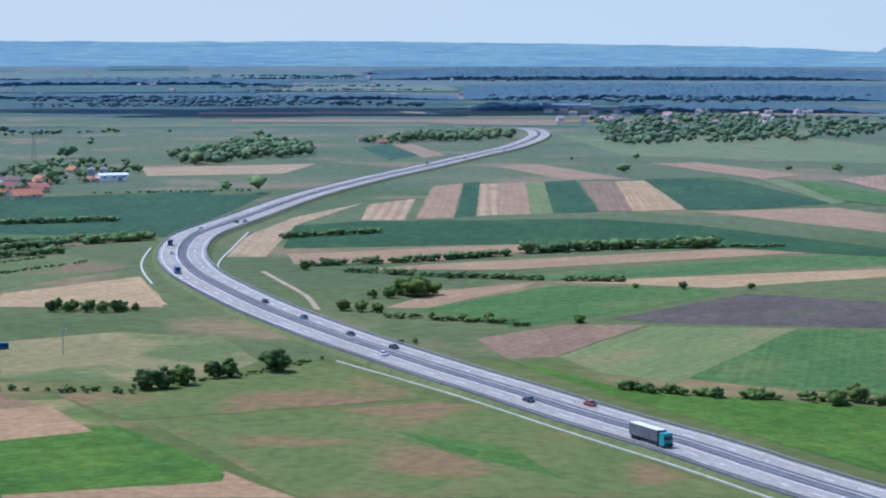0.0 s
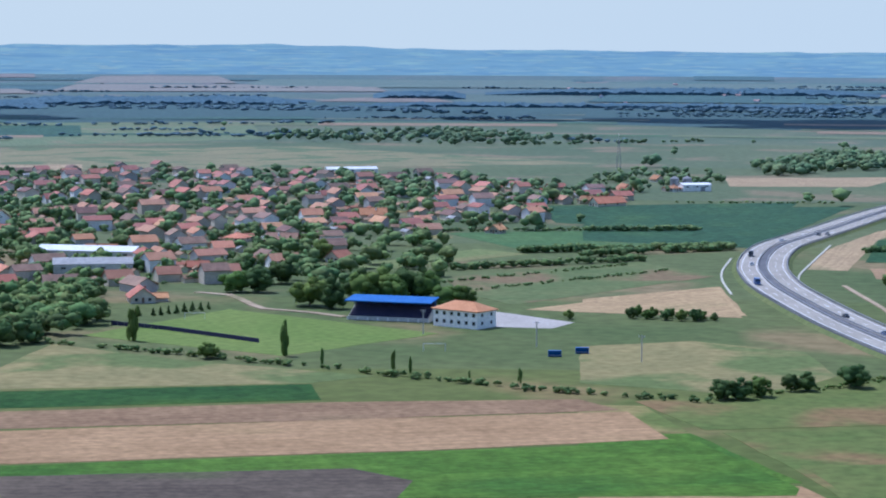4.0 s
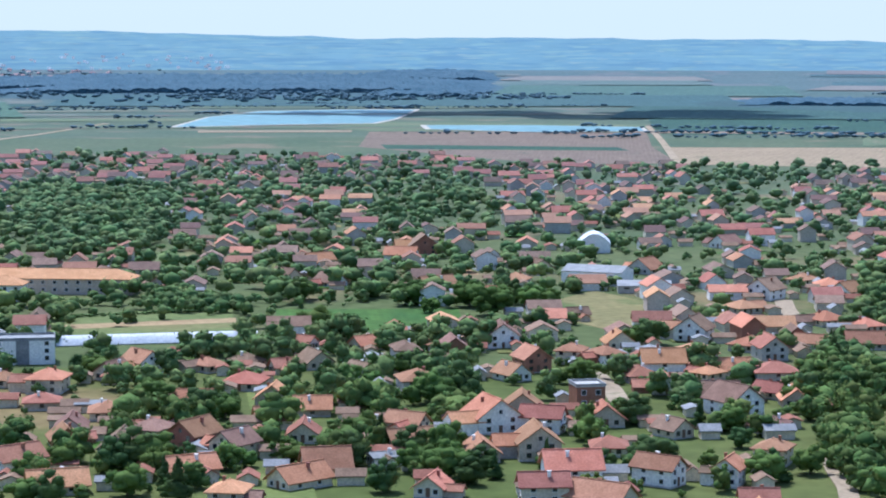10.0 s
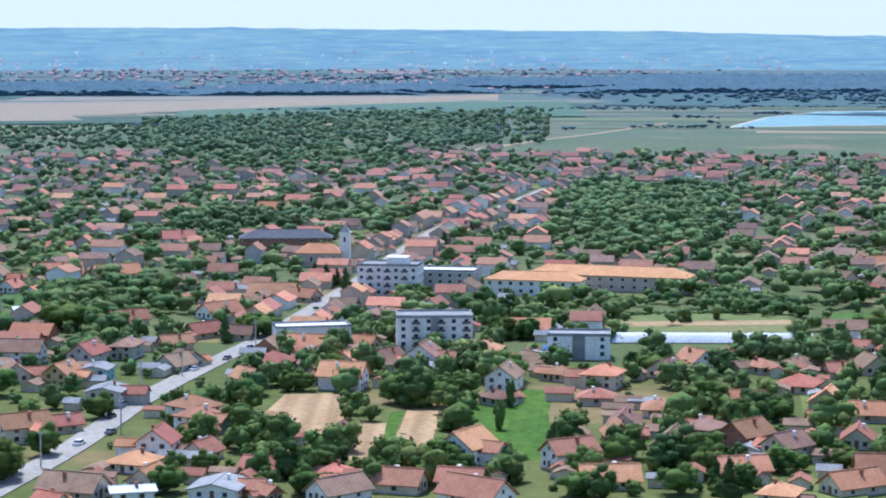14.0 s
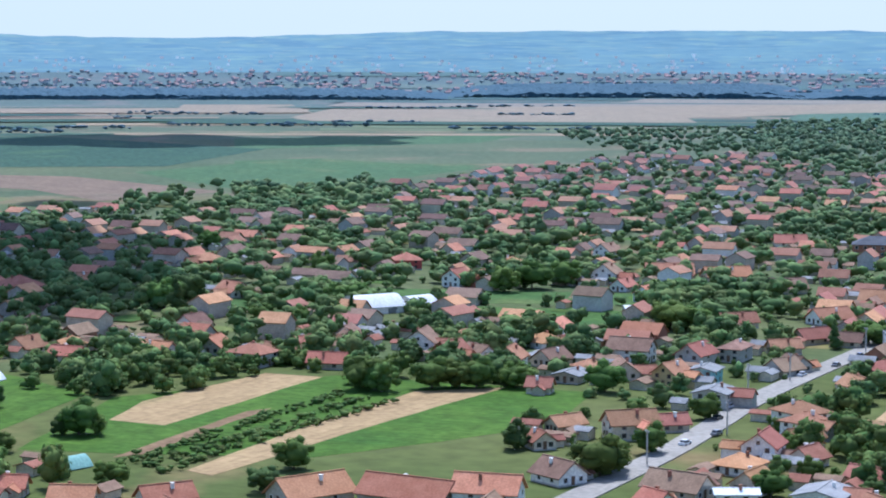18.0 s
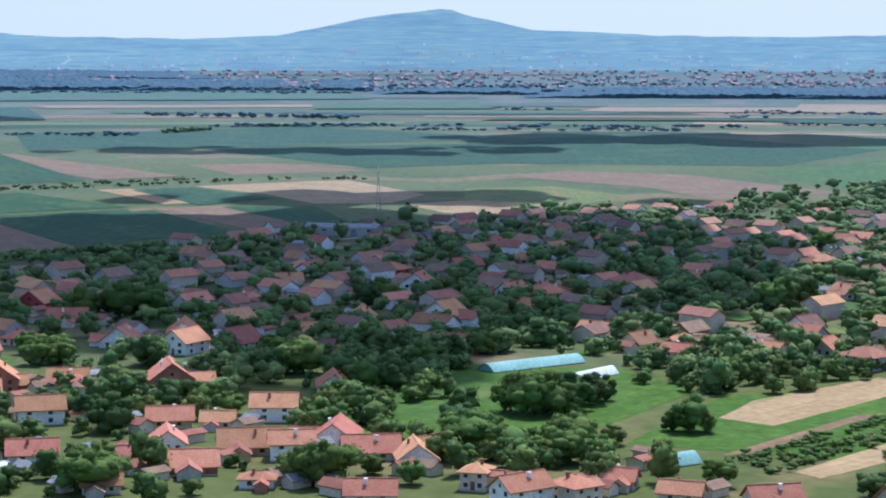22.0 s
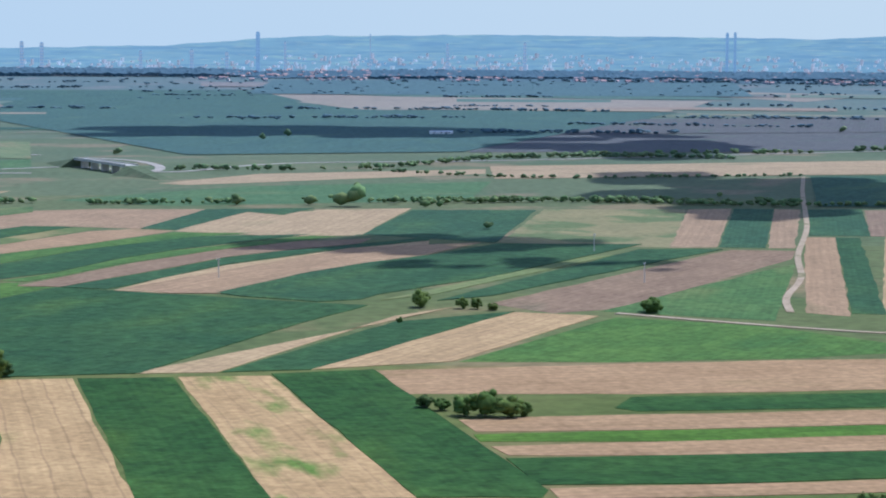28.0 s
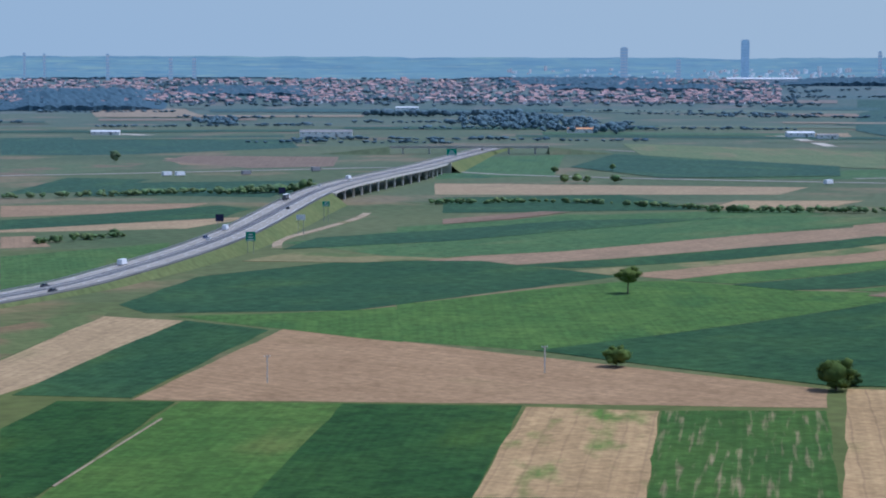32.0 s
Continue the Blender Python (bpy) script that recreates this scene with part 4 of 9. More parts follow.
MOTORWAY = [(15, 2454.9, 1.05), (75, 2419.9, 1.05), (92.4, 2390, 1.05), (99.2, 2304.3, 1.05), (95.2, 2211.7, 1.05), (81.4, 2102.9, 1.05), (58.7, 1973.5, 1.05), (31.6, 1867.9, 1.05), (-14.7, 1680, 1.05), (-52.7, 1532.3, 1.05), (-86.1, 1373.1, 1.05), (-107.9, 1219.9, 1.05), (-115.4, 1167.7, 1.05), (-123.6, 1106.8, 1.05), (-123.5, 1051.8, 1.05), (-119.3, 1002.1, 1.05), (-113.3, 964.1, 1.05), (-102.4, 915.4, 1.05), (-85.2, 859.6, 1.05), (-70.3, 815.3, 1.05), (-57.2, 780.1, 1.05), (-34.5, 724.9, 1.05), (-14.8, 681.8, 1.05), (2.7, 644.6, 1.05), (18.4, 613.2, 1.05), (32.7, 582.8, 1.05), (45.7, 556.9, 1.05), (57.8, 534.7, 1.05), (68.6, 511.4, 1.05), (80.4, 485.5, 1.05), (150, 345, 1), (215, 190, 1), (255, 0, 1), (250, -200, 1), (190, -400, 1), (60, -570, 1), (-140, -720, 1), (-317, -830, 1.5), (-392.4, -886.8, 3), (-511.8, -1011.8, 5.5), (-695, -1252.2, 8), (-805.5, -1367.4, 9), (-902.2, -1462, 9), (-1043.3, -1629.2, 6), (-1163.1, -1773, 3), (-1248.5, -1864.5, 2)]
lane("road", [(-436, 189), (-466, 220), (-488, 242), (-519, 270), (-551, 299), (-590, 340), (-636, 389), (-694, 446), (-758, 508), (-939, 679), (-1030, 786), (-1167, 938)], 8, M["asphalt"], "grey asphalt main street of the town", "road", z=0.3)
lane("road", [(-1573, 1153), (-1651, 1259), (-1751, 1407), (-1845, 1561), (-2016, 1805)], 8, M["track"], "pale gravel road towards the lakes", "track", z=0.3)
lane("track", [(-724, -321), (-691, -280), (-647, -238), (-607, -200), (-569, -165), (-537, -137), (-534, -126), (-539, -115)], 4.5, M["track"], "white gravel farm track between fields", "track", z=0.3)
lane("track", [(-720, -313), (-747, -296), (-780, -262), (-817, -224), (-847, -190), (-897, -151)], 5, M["track"], "pale gravel road to the cemetery", "track", z=0.3)
lane("track", [(-1519, -754), (-1359, -675), (-1196, -592), (-1085, -536), (-949, -473), (-856, -425), (-785, -396), (-743, -373)], 3, M["track"], "winding earth track between fields", "track", z=0.3)
lane("track", [(-700, -423), (-701, -386), (-704, -350), (-709, -321), (-715, -312)], 3.5, M["track"], "narrow earth farm track", "track", z=0.3)
lane("track", [(-1468, 2161), (-1262, 1881), (-1003, 1521)], 7, M["track"], "pale earth track to the lake", "track", z=0.3)
lane("track", [(-322, 601), (-294, 553), (-260, 499), (-236, 462), (-218, 433)], 2.4, M["track"], "worn earth path along the field edge", "track", z=0.3)
lane("track", [(-264, 468), (-252, 450), (-240, 434), (-230, 418)], 4.5, M["track"], "pale lane beside the tree belt", "track", z=0.3)
lane("road", [(-438, 739), (-418, 709), (-397, 683)], 7, M["track"], "pale street bend between houses", "road", z=0.3)
lane("road", [(-385, 539), (-362, 516), (-346, 497)], 6, M["track"], "pale lane between gardens", "road", z=0.3)
lane("track", [(-77, 937), (-66, 897), (-53, 848), (-46, 804)], 2.2, M["track"], "curving earth track below the motorway", "track", z=0.3)
lane("gutter", [(-33, 676), (3, 611), (31, 554), (55, 507), (73, 468)], 0.55, M["concrete"], "pale concrete drainage gutter", "gutter", z=0.35)
lane("gutter", [(-139, 1043), (-135, 984), (-129, 941), (-118, 889)], 0.9, M["concrete"], "pale concrete drainage gutter", "gutter", z=0.35)
lane("gutter", [(-100, 1128), (-100, 1043), (-99, 965), (-89, 897), (-75, 842), (-59, 799)], 0.9, M["concrete"], "pale concrete drainage gutter", "gutter", z=0.35)
lane("track", [(-522, -982), (-548, -1025), (-594, -1070), (-654, -1130), (-682, -1165)], 5, M["track"], "pale earth access track beside the embankment", "track", z=0.3)
lane("road", [(-636, -1662), (-772, -1637), (-899, -1620), (-965, -1601), (-991, -1467), (-1069, -1348), (-1172, -1226)], 8, M["asphalt"], "old grey country road", "road", z=0.3)
lane("road", [(-1192, -1282), (-1254, -1258), (-1251, -1158), (-1400, -1169), (-1549, -1068), (-1727, -982), (-1946, -880)], 7, M["asphalt"], "old grey country road", "road", z=0.3)
lane("track", [(-328, 833), (-312, 828), (-283, 788), (-262, 782), (-246, 773)], 3.5, M["track"], "pale yard beside the pitch", "track", z=0.3)
lane("track", [(-191, -469), (-223, -507), (-252, -541)], 0.5, M["track"], "thin worn line between crops", "track", z=0.3)
lane("road", [(-1320, -1779), (-1337, -1687), (-1356, -1583), (-1367, -1489), (-1362, -1415)], 7, M["asphalt"], "grey access road of the junction", "road", z=0.3)
lane("road", [(-1355, -1359), (-1354, -1300), (-1320, -1238), (-1276, -1191), (-1224, -1157)], 8, M["asphalt"], "curved grey slip road beside the bridge", "road", z=0.3)
lane("track", [(-1717, -1973), (-1652, -1855), (-1573, -1728)], 14, M["sand"], "pale gravel strip of a building site", "track", z=0.3)
lane("track", [(-1039, -2412), (-1075, -2411), (-1087, -2364)], 20, M["sand"], "pale gravel yard among fields", "track", z=0.3)
lake((-1683, 2010), (-1579, 2094), (-1456, 2127), (-1388, 2036), (-1461, 1938), (-1603, 1924))
lake((-2192, 2252), (-2152, 2373), (-2077, 2457), (-1844, 2139), (-1774, 2017), (-1830, 1900), (-1868, 1778), (-2074, 2036))


def motorway():
    """Two carriageways on a low embankment, with median, guard rails, lines and a viaduct at its far end."""
    line = smooth_line(MOTORWAY, 12.0)
    ROADS.append(([(p.x, p.y) for p in line], 40))
    bank = [p.copy() for p in line]
    gap = [i for i, p in enumerate(line) if p.z > 7.9]
    for a, b, nm in ((0, gap[0], "embankment"), (gap[-1], len(line), "embankment")):
        # verge colour with a little haze blended in
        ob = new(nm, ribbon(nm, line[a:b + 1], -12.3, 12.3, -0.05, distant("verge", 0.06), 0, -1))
        tagged(ob, "grassy embankment under the motorway", "embankment", kind="structure")
    for side, words in ((-1, "far"), (1, "near")):
        lo, hi = sorted((side * 1.7, side * 10.8))
        road = new("road", ribbon("road", line, lo, hi, 0.25, M["asphalt"], 0.5))
        tagged(road, "smooth grey asphalt motorway carriageway", "motorway", "motorway carriageways", "structure")
        for nm, off, w, dash in (("edge_line", 2.6, 0.22, None), ("edge_line", 9.3, 0.22, None), ("lane_line", 5.95, 0.22, (1, 2))):
            part(nm, ribbon(nm, smooth_line(MOTORWAY, 6.0) if dash else line, side * off - w / 2, side * off + w / 2, 0.26, M["paint"], 0, None, dash), road, "white painted line")
        part("shoulder", ribbon("shoulder", line, *sorted((side * 10.8, side * 11.7)), 0.2, M["lane_edge"], 0.5), road, "dark gravel edge")
        for off in (1.9, 11.3):
            part("guard_rail", ribbon("guard_rail", line, side * off - 0.12, side * off + 0.12, 1.0, M["steel"], 0.4), road, "galvanised steel guard rail")
    med = new("median", ribbon("median", line, -1.7, 1.7, 0.18, M["lane_edge"], 0.4))
    tagged(med, "dark gravel median strip between carriageways", "median", kind="structure")
    # viaduct piers and beams
    via = tagged(new("viaduct"), "concrete motorway viaduct on rows of round piers", "viaduct")
    span = line[gap[0]:gap[-1] + 1]
    part("deck", ribbon("deck", span, -12, 12, 0.12, M["wall_g"], 1.6), via, "grey concrete deck edge beam")
    for i in (0, len(span) - 1):
        p, d = span[i], span[min(i + 1, len(span) - 1)] - span[max(i - 1, 0)]
        part("abutment", boxes("abutment", M["concrete"], (0, 0, -p.z / 2, 2.4, 29, p.z + 0.2)), via, "pale concrete abutment wall", at=Matrix.Translation(p) @ Matrix.Rotation(math.atan2(d.y, d.x), 4, "Z"))
    for i in range(0, len(span), 2):
        p = span[i]
        d = (span[min(i + 1, len(span) - 1)] - span[max(i - 1, 0)])
        d.z = 0
        d.normalize()
        for s in (-9.5, -3.5, 3.5, 9.5):
            ring, faces = [], []
            for z in (-p.z - 0.2, -1.2):
                for k in range(8):
                    a = k * math.pi / 4
                    ring.append((0.8 * math.cos(a), 0.8 * math.sin(a), z))
            faces = [(k, (k + 1) % 8, 8 + (k + 1) % 8, 8 + k) for k in range(8)]
            part("pier", mesh_of("pier", ring, faces, M["wall_g"], True), via, at=Matrix.Translation(p + Vector((d.y, -d.x, 0)) * s))
        part("crossbeam", boxes("crossbeam", M["wall_g"], (0, 0, -1.5, 1.6, 22, 1.0)), via, at=Matrix.Translation(p) @ Matrix.Rotation(math.atan2(d.y, d.x), 4, "Z"))


motorway()


def bridge(a, b, width, height, piers, label):
    a, b = Vector(a), Vector(b)
    d = b - a
    ln = d.length
    th = tagged(new("bridge"), label, "bridge")
    th.matrix_basis = Matrix.Translation(((a.x + b.x) / 2, (a.y + b.y) / 2, 0)) @ Matrix.Rotation(math.atan2(d.y, d.x), 4, "Z")
    part("deck", boxes("deck", M["wall_g"], (0, 0, height - 0.6, ln, width, 1.2)), th, "pale concrete deck")
    part("parapet", boxes("parapet", M["concrete"], (0, -width / 2, height + 0.5, ln, 0.3, 1.0), (0, width / 2, height + 0.5, ln, 0.3, 1.0)), th)
    for i in range(piers):
        part("pier", boxes("pier", M["wall_g"], (-ln / 2 + ln * (i + 0.5) / piers, 0, (height - 1.2) / 2, 1.4, width * 0.6, height - 1.2)), th)
    for s in (-1, 1):
        # grass colour with haze blended in
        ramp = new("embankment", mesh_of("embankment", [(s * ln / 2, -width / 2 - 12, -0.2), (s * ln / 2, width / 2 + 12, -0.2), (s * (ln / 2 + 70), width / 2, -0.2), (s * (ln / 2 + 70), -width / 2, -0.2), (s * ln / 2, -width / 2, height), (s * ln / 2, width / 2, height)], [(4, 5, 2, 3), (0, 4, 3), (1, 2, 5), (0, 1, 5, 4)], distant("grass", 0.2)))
        ramp.matrix_basis = th.matrix_basis.copy()
        tagged(ramp, "grass ramp up to the overpass", "embankment", kind="structure")


bridge((-1092, -1822), (-1224, -1744), 9, 7, 6, "slender pale concrete overpass across the motorway")
bridge((-1254, -1257), (-1207, -1155), 10, 7, 5, "dark-sided concrete road bridge at the junction")

# ---- houses ----
WALL_WORDS = {"w": "white rendered", "c": "cream rendered", "b": "bare brick", "g": "grey rendered", "r": "dark red", "t": "turquoise", "y": "ochre"}
ROOF_WORDS = {"o": "orange tiled", "r": "red-brown tiled", "b": "weathered brown tiled", "g": "grey sheet", "w": "pale metal"}
HOUSES = []
MESHES = {}


def window_mesh(w, h):
    key = ("window", w, h)
    if key not in MESHES:
        t = 0.12
        MESHES[key] = (boxes("window", M["frame"], (0, -0.02, h / 2 - t / 2, w, 0.1, t), (0, -0.02, -h / 2 + t / 2, w, 0.1, t), (-w / 2 + t / 2, -0.02, 0, t, 0.1, h), (w / 2 - t / 2, -0.02, 0, t, 0.1, h)),
                       boxes("pane", M["glass"], (0, 0, 0, w - 0.1, 0.06, h - 0.1)))
    return MESHES[key]


def add_window(parent, x, y, z, turn_deg, w=1.3, h=1.3, pane=True):
    fm, pm = window_mesh(w, h)
    if pane:
        ob = part("window", fm, parent, at=pose(x, y, z, 0, 0, turn_deg))
        part("pane", pm, ob, "dark window glass")
    else:
        part("window", pm, parent, at=pose(x, y, z, 0, 0, turn_deg))


def roof_mesh(w, l, pitch, style, over, material):
    """A tiled roof with eaves and thickness, ridge along y."""
    hw, hl, th = w / 2 + over, l / 2 + over, 0.28
    rise = hw * math.tan(radians(pitch))
    drop = over * math.tan(radians(pitch))
    cut = min(hl * 0.95, hw) if style == "hip" else 0.0
    v = []
    for z in (0, th):
        v += [(-hw, -hl, z - drop), (hw, -hl, z - drop), (hw, hl, z - drop), (-hw, hl, z - drop), (0, -hl + cut, z + rise - drop), (0, hl - cut, z + rise - drop)]
    f = [(6, 10, 11, 9), (7, 8, 11, 10), (0, 3, 5, 4), (1, 4, 5, 2), (0, 6, 9, 3), (1, 2, 8, 7)]
    if style == "hip":
        f += [(6, 7, 10), (8, 9, 11), (0, 4, 1), (2, 5, 3), (0, 1, 7, 6), (2, 3, 9, 8)]
    else:
        f += [(0, 4, 10, 6), (4, 1, 7, 10), (3, 9, 11, 5), (5, 11, 8, 2)]
    # ridge cap
    box(0, 0, th + rise - drop + 0.02, 0.35, 2 * (hl - cut) + 0.1, 0.16, v, f)
    return mesh_of("roof", v, f, material)


def house_at(name, w, l, storeys, style, roof, wall, rng, panes):
    """A house at the origin, ridge along y, with walls, roof, chimney, door and windows."""
    th = new(name)
    eave = 2.4 if storeys == 1 else 4.4
    pitch = 36 if style == "gable" else 24
    if roof in "gw":
        pitch = 14
    rise = w / 2 * math.tan(radians(pitch))
    hw, hl = w / 2, l / 2
    v = [(-hw, -hl, 0), (hw, -hl, 0), (hw, hl, 0), (-hw, hl, 0), (-hw, -hl, eave), (hw, -hl, eave), (hw, hl, eave), (-hw, hl, eave)]
    f = [(0, 1, 5, 4), (1, 2, 6, 5), (2, 3, 7, 6), (3, 0, 4, 7)]
    if style == "gable":
        v += [(0, -hl, eave + rise), (0, hl, eave + rise)]
        f += [(4, 5, 8), (6, 7, 9)]
    part("wall", mesh_of("wall", v, f, M["wall_" + wall]), th)
    part("plinth", boxes("plinth", M["wall_g"], (0, 0, 0.2, w + 0.12, l + 0.12, 0.4)), th, "grey concrete plinth")
    part("roof", roof_mesh(w, l, pitch, style, 0.7, M["roof_" + roof]), th).location.z = eave
    cx = w * 0.18 * (1 if rng.random() < 0.5 else -1)
    cz = eave + rise - abs(cx) * math.tan(radians(pitch))
    part("chimney", boxes("chimney", M["wall_b"] if rng.random() < 0.6 else M["wall_w"], (cx, l * 0.1, cz + 0.4, 0.6, 0.7, 1.8), (cx, l * 0.1, cz + 1.35, 0.8, 0.9, 0.14)), th)
    for s in range(storeys):
        z = 1.45 + 2.15 * s
        for x in (-0.27, 0.27):
            add_window(th, x * w, -hl - 0.01, z, 0, pane=panes)
        for y in (-0.25, 0.2) if panes is not None else (0.0,):
            add_window(th, hw + 0.01, y * l, z, 90, pane=panes)
            add_window(th, -hw - 0.01, y * l, z, -90, pane=panes)
    if style == "gable" and storeys == 2 and roof not in "gw":
        add_window(th, 0, -hl - 0.01, eave + rise * 0.3, 0, 1.0, 1.1, pane=panes)
    if panes is not None and rng.random() < 0.55:
        ww, wl, side = w * rng.uniform(0.5, 0.7), l * rng.uniform(0.45, 0.7), rng.choice((-1, 1))
        we = eave * rng.uniform(0.6, 0.85)
        v2 = [(-ww / 2, -wl / 2, 0), (ww / 2, -wl / 2, 0), (ww / 2, wl / 2, 0), (-ww / 2, wl / 2, 0), (-ww / 2, -wl / 2, we), (ww / 2, -wl / 2, we), (ww / 2, wl / 2, we), (-ww / 2, wl / 2, we), (0, -wl / 2, we + ww * 0.3), (0, wl / 2, we + ww * 0.3)]
        at = pose(side * (hw + wl * 0.3), l * rng.uniform(-0.2, 0.25), 0, 0, 0, 90)
        wing = part("wing", mesh_of("wing", v2, [(0, 1, 5, 4), (1, 2, 6, 5), (2, 3, 7, 6), (3, 0, 4, 7), (4, 5, 8), (6, 7, 9)], M["wall_" + rng.choice((wall, "c", "b", "g"))]), th, "low side wing", at)
        part("wing_roof", roof_mesh(ww, wl, 31, "gable", 0.4, M["roof_" + rng.choice("orb")]), wing, "tiled wing roof", pose(0, 0, we))
    part("door", boxes("door", M["wood"], (0, -hl - 0.02, 1.25, 1.0, 0.1, 2.1)), th, "brown wooden front door")
    return th


def house(x, y, rot, w, l, storeys, style, roof, wall):
    rng = random.Random(int(x * 7 + y * 13))
    w, l = 0.88 * w, 0.88 * l
    near = 0.957 if storeys == 2 else 0.972
    x, y = near * x, near * y
    if y < 110:
        roof = {"r": "o", "b": "r"}.get(roof, roof)
    th = house_at("house", w, l, storeys, style, roof, wall, rng, math.hypot(x, y) < 520)
    flip = 180 if (Matrix.Rotation(radians(rot), 2) @ Vector((0, -1))).dot(Vector((x, y))) > 0 else 0
    th.matrix_basis = pose(x, y, 0, 0, 0, rot + flip)
    HOUSES.append((x, y, max(w, l)))
    tagged(th, ("two-storey " if storeys == 2 else "low ") + WALL_WORDS[wall] + " house under " + ROOF_WORDS[roof] + " " + style + " roof", "house", "houses of the town")


house(-435.0, 324.2, 23, 10.9, 13.7, 2, "gable", "o", "w")
house(-402.2, 298.4, 129, 7.3, 11.7, 1, "gable", "r", "c")
house(-386.2, 290.4, 105, 10.1, 16.3, 2, "gable", "r", "w")
house(-413.5, 339.7, 174, 8.2, 13.2, 2, "gable", "r", "w")
house(-427.5, 367.3, 57, 8.4, 10.5, 1, "gable", "r", "b")
house(-383.6, 327.0, 147, 8.9, 14.4, 1, "gable", "o", "c")
house(-421.1, 391.2, 17, 9.9, 11.6, 1, "hip", "b", "g")
house(-405.2, 391.3, 7, 9.8, 12.3, 2, "gable", "r", "b")
house(-387.5, 388.1, 6, 8.8, 11.0, 2, "gable", "b", "c")
house(-410.1, 424.6, 142, 6.5, 9.2, 1, "gable", "r", "c")
house(-373.7, 359.2, 158, 8.3, 13.4, 1, "gable", "o", "c")
house(-346.8, 345.6, 31, 8.5, 10.0, 2, "hip", "o", "c")
house(-345.5, 367.2, 173, 8.9, 14.4, 1, "gable", "o", "c")
house(-380.1, 431.5, 3, 7.4, 8.7, 1, "hip", "o", "c")
house(-373.7, 438.6, 100, 6.9, 11.2, 2, "gable", "r", "c")
house(-357.7, 421.0, 152, 8.0, 12.9, 1, "gable", "r", "c")
house(-347.6, 399.8, 152, 6.5, 8.2, 1, "gable", "g", "w")
house(-316.4, 380.3, 25, 7.3, 9.1, 1, "gable", "o", "c")
house(-506.1, 428.5, 35, 11.4, 13.4, 2, "hip", "o", "c")
house(-539.5, 428.2, 91, 8.4, 10.5, 1, "gable", "b", "c")
house(-517.0, 420.3, 20, 8.6, 10.1, 1, "hip", "r", "c")
house(-491.6, 377.5, 92, 8.3, 9.7, 1, "hip", "b", "g")
house(-572.8, 395.2, 17, 9.3, 11.6, 1, "gable", "b", "c")
house(-571.0, 408.2, 40, 10.5, 13.2, 2, "gable", "b", "w")
house(-558.3, 411.2, 23, 7.9, 9.9, 1, "gable", "b", "c")
house(-560.4, 361.7, 19, 6.7, 8.4, 1, "gable", "b", "g")
house(-590.8, 364.5, 98, 11.9, 14.0, 1, "hip", "r", "c")
house(-565.7, 339.1, 93, 7.7, 9.7, 1, "gable", "r", "w")
house(-527.4, 299.1, 100, 11.7, 13.8, 2, "hip", "r", "w")
house(-486.2, 265.1, 47, 9.4, 11.8, 2, "gable", "r", "w")
house(-494.2, 280.9, 10, 6.5, 10.3, 1, "gable", "r", "c")
house(-469.3, 268.3, 30, 7.5, 9.3, 1, "gable", "r", "c")
house(-442.0, 269.2, 118, 6.7, 10.7, 1, "gable", "r", "c")
house(-428.1, 279.8, 42, 7.2, 8.5, 1, "hip", "o", "c")
house(-429.3, 249.6, 45, 12.1, 14.0, 1, "gable", "g", "w")
house(-416.3, 254.9, 92, 4.5, 5.6, 1, "gable", "r", "b")
house(-409.5, 269.1, 6, 8.7, 14.0, 1, "gable", "b", "w")
house(-509.9, 470.0, 81, 9.4, 11.7, 2, "gable", "r", "w")
house(-491.2, 480.4, 85, 8.8, 10.4, 1, "hip", "r", "c")
house(-487.5, 494.3, 84, 8.9, 10.5, 1, "hip", "b", "c")
house(-458.3, 463.5, 30, 12.3, 14.4, 1, "hip", "o", "c")
house(-502.1, 535.6, 95, 6.5, 9.8, 1, "gable", "r", "w")
house(-483.8, 547.6, 171, 7.7, 12.4, 1, "gable", "o", "c")
house(-470.6, 507.3, 64, 9.8, 12.2, 1, "gable", "b", "c")
house(-444.7, 499.9, 75, 7.9, 9.8, 1, "gable", "b", "w")
house(-447.3, 515.3, 48, 8.5, 10.6, 1, "gable", "b", "g")
house(-470.0, 492.6, 155, 6.5, 8.4, 1, "gable", "r", "c")
house(-502.2, 451.0, 18, 9.3, 11.6, 1, "gable", "b", "c")
house(-462.9, 562.3, 9, 8.1, 9.6, 1, "hip", "r", "c")
house(-607.9, 410.3, 115, 6.5, 8.5, 1, "gable", "o", "c")
house(-615.5, 392.9, 133, 9.3, 15.0, 1, "gable", "o", "c")
house(-602.8, 335.2, 22, 9.2, 11.5, 1, "gable", "b", "g")
house(-665.4, 381.2, 10, 8.6, 13.8, 1, "gable", "r", "c")
house(-710.7, 414.4, 9, 10.5, 16.9, 1, "gable", "r", "w")
house(-645.9, 359.3, 172, 7.1, 11.4, 1, "gable", "r", "c")
house(-752.9, 463.7, 134, 11.0, 20.4, 1, "gable", "r", "w")
house(-735.5, 467.2, 109, 8.3, 13.4, 1, "gable", "r", "c")
house(-670.8, 461.7, 77, 10.4, 12.3, 1, "hip", "b", "c")
house(-689.6, 746.5, 166, 8.9, 14.3, 1, "gable", "o", "w")
house(-673.5, 786.6, 116, 9.9, 15.9, 2, "gable", "o", "w")
house(-650.7, 683.2, 83, 10.4, 13.0, 1, "gable", "b", "c")
house(-623.1, 681.5, 82, 10.2, 12.7, 1, "gable", "b", "w")
house(-713.5, 637.3, 70, 10.1, 12.6, 1, "gable", "b", "c")
house(-672.1, 632.2, 16, 8.4, 10.5, 1, "gable", "b", "g")
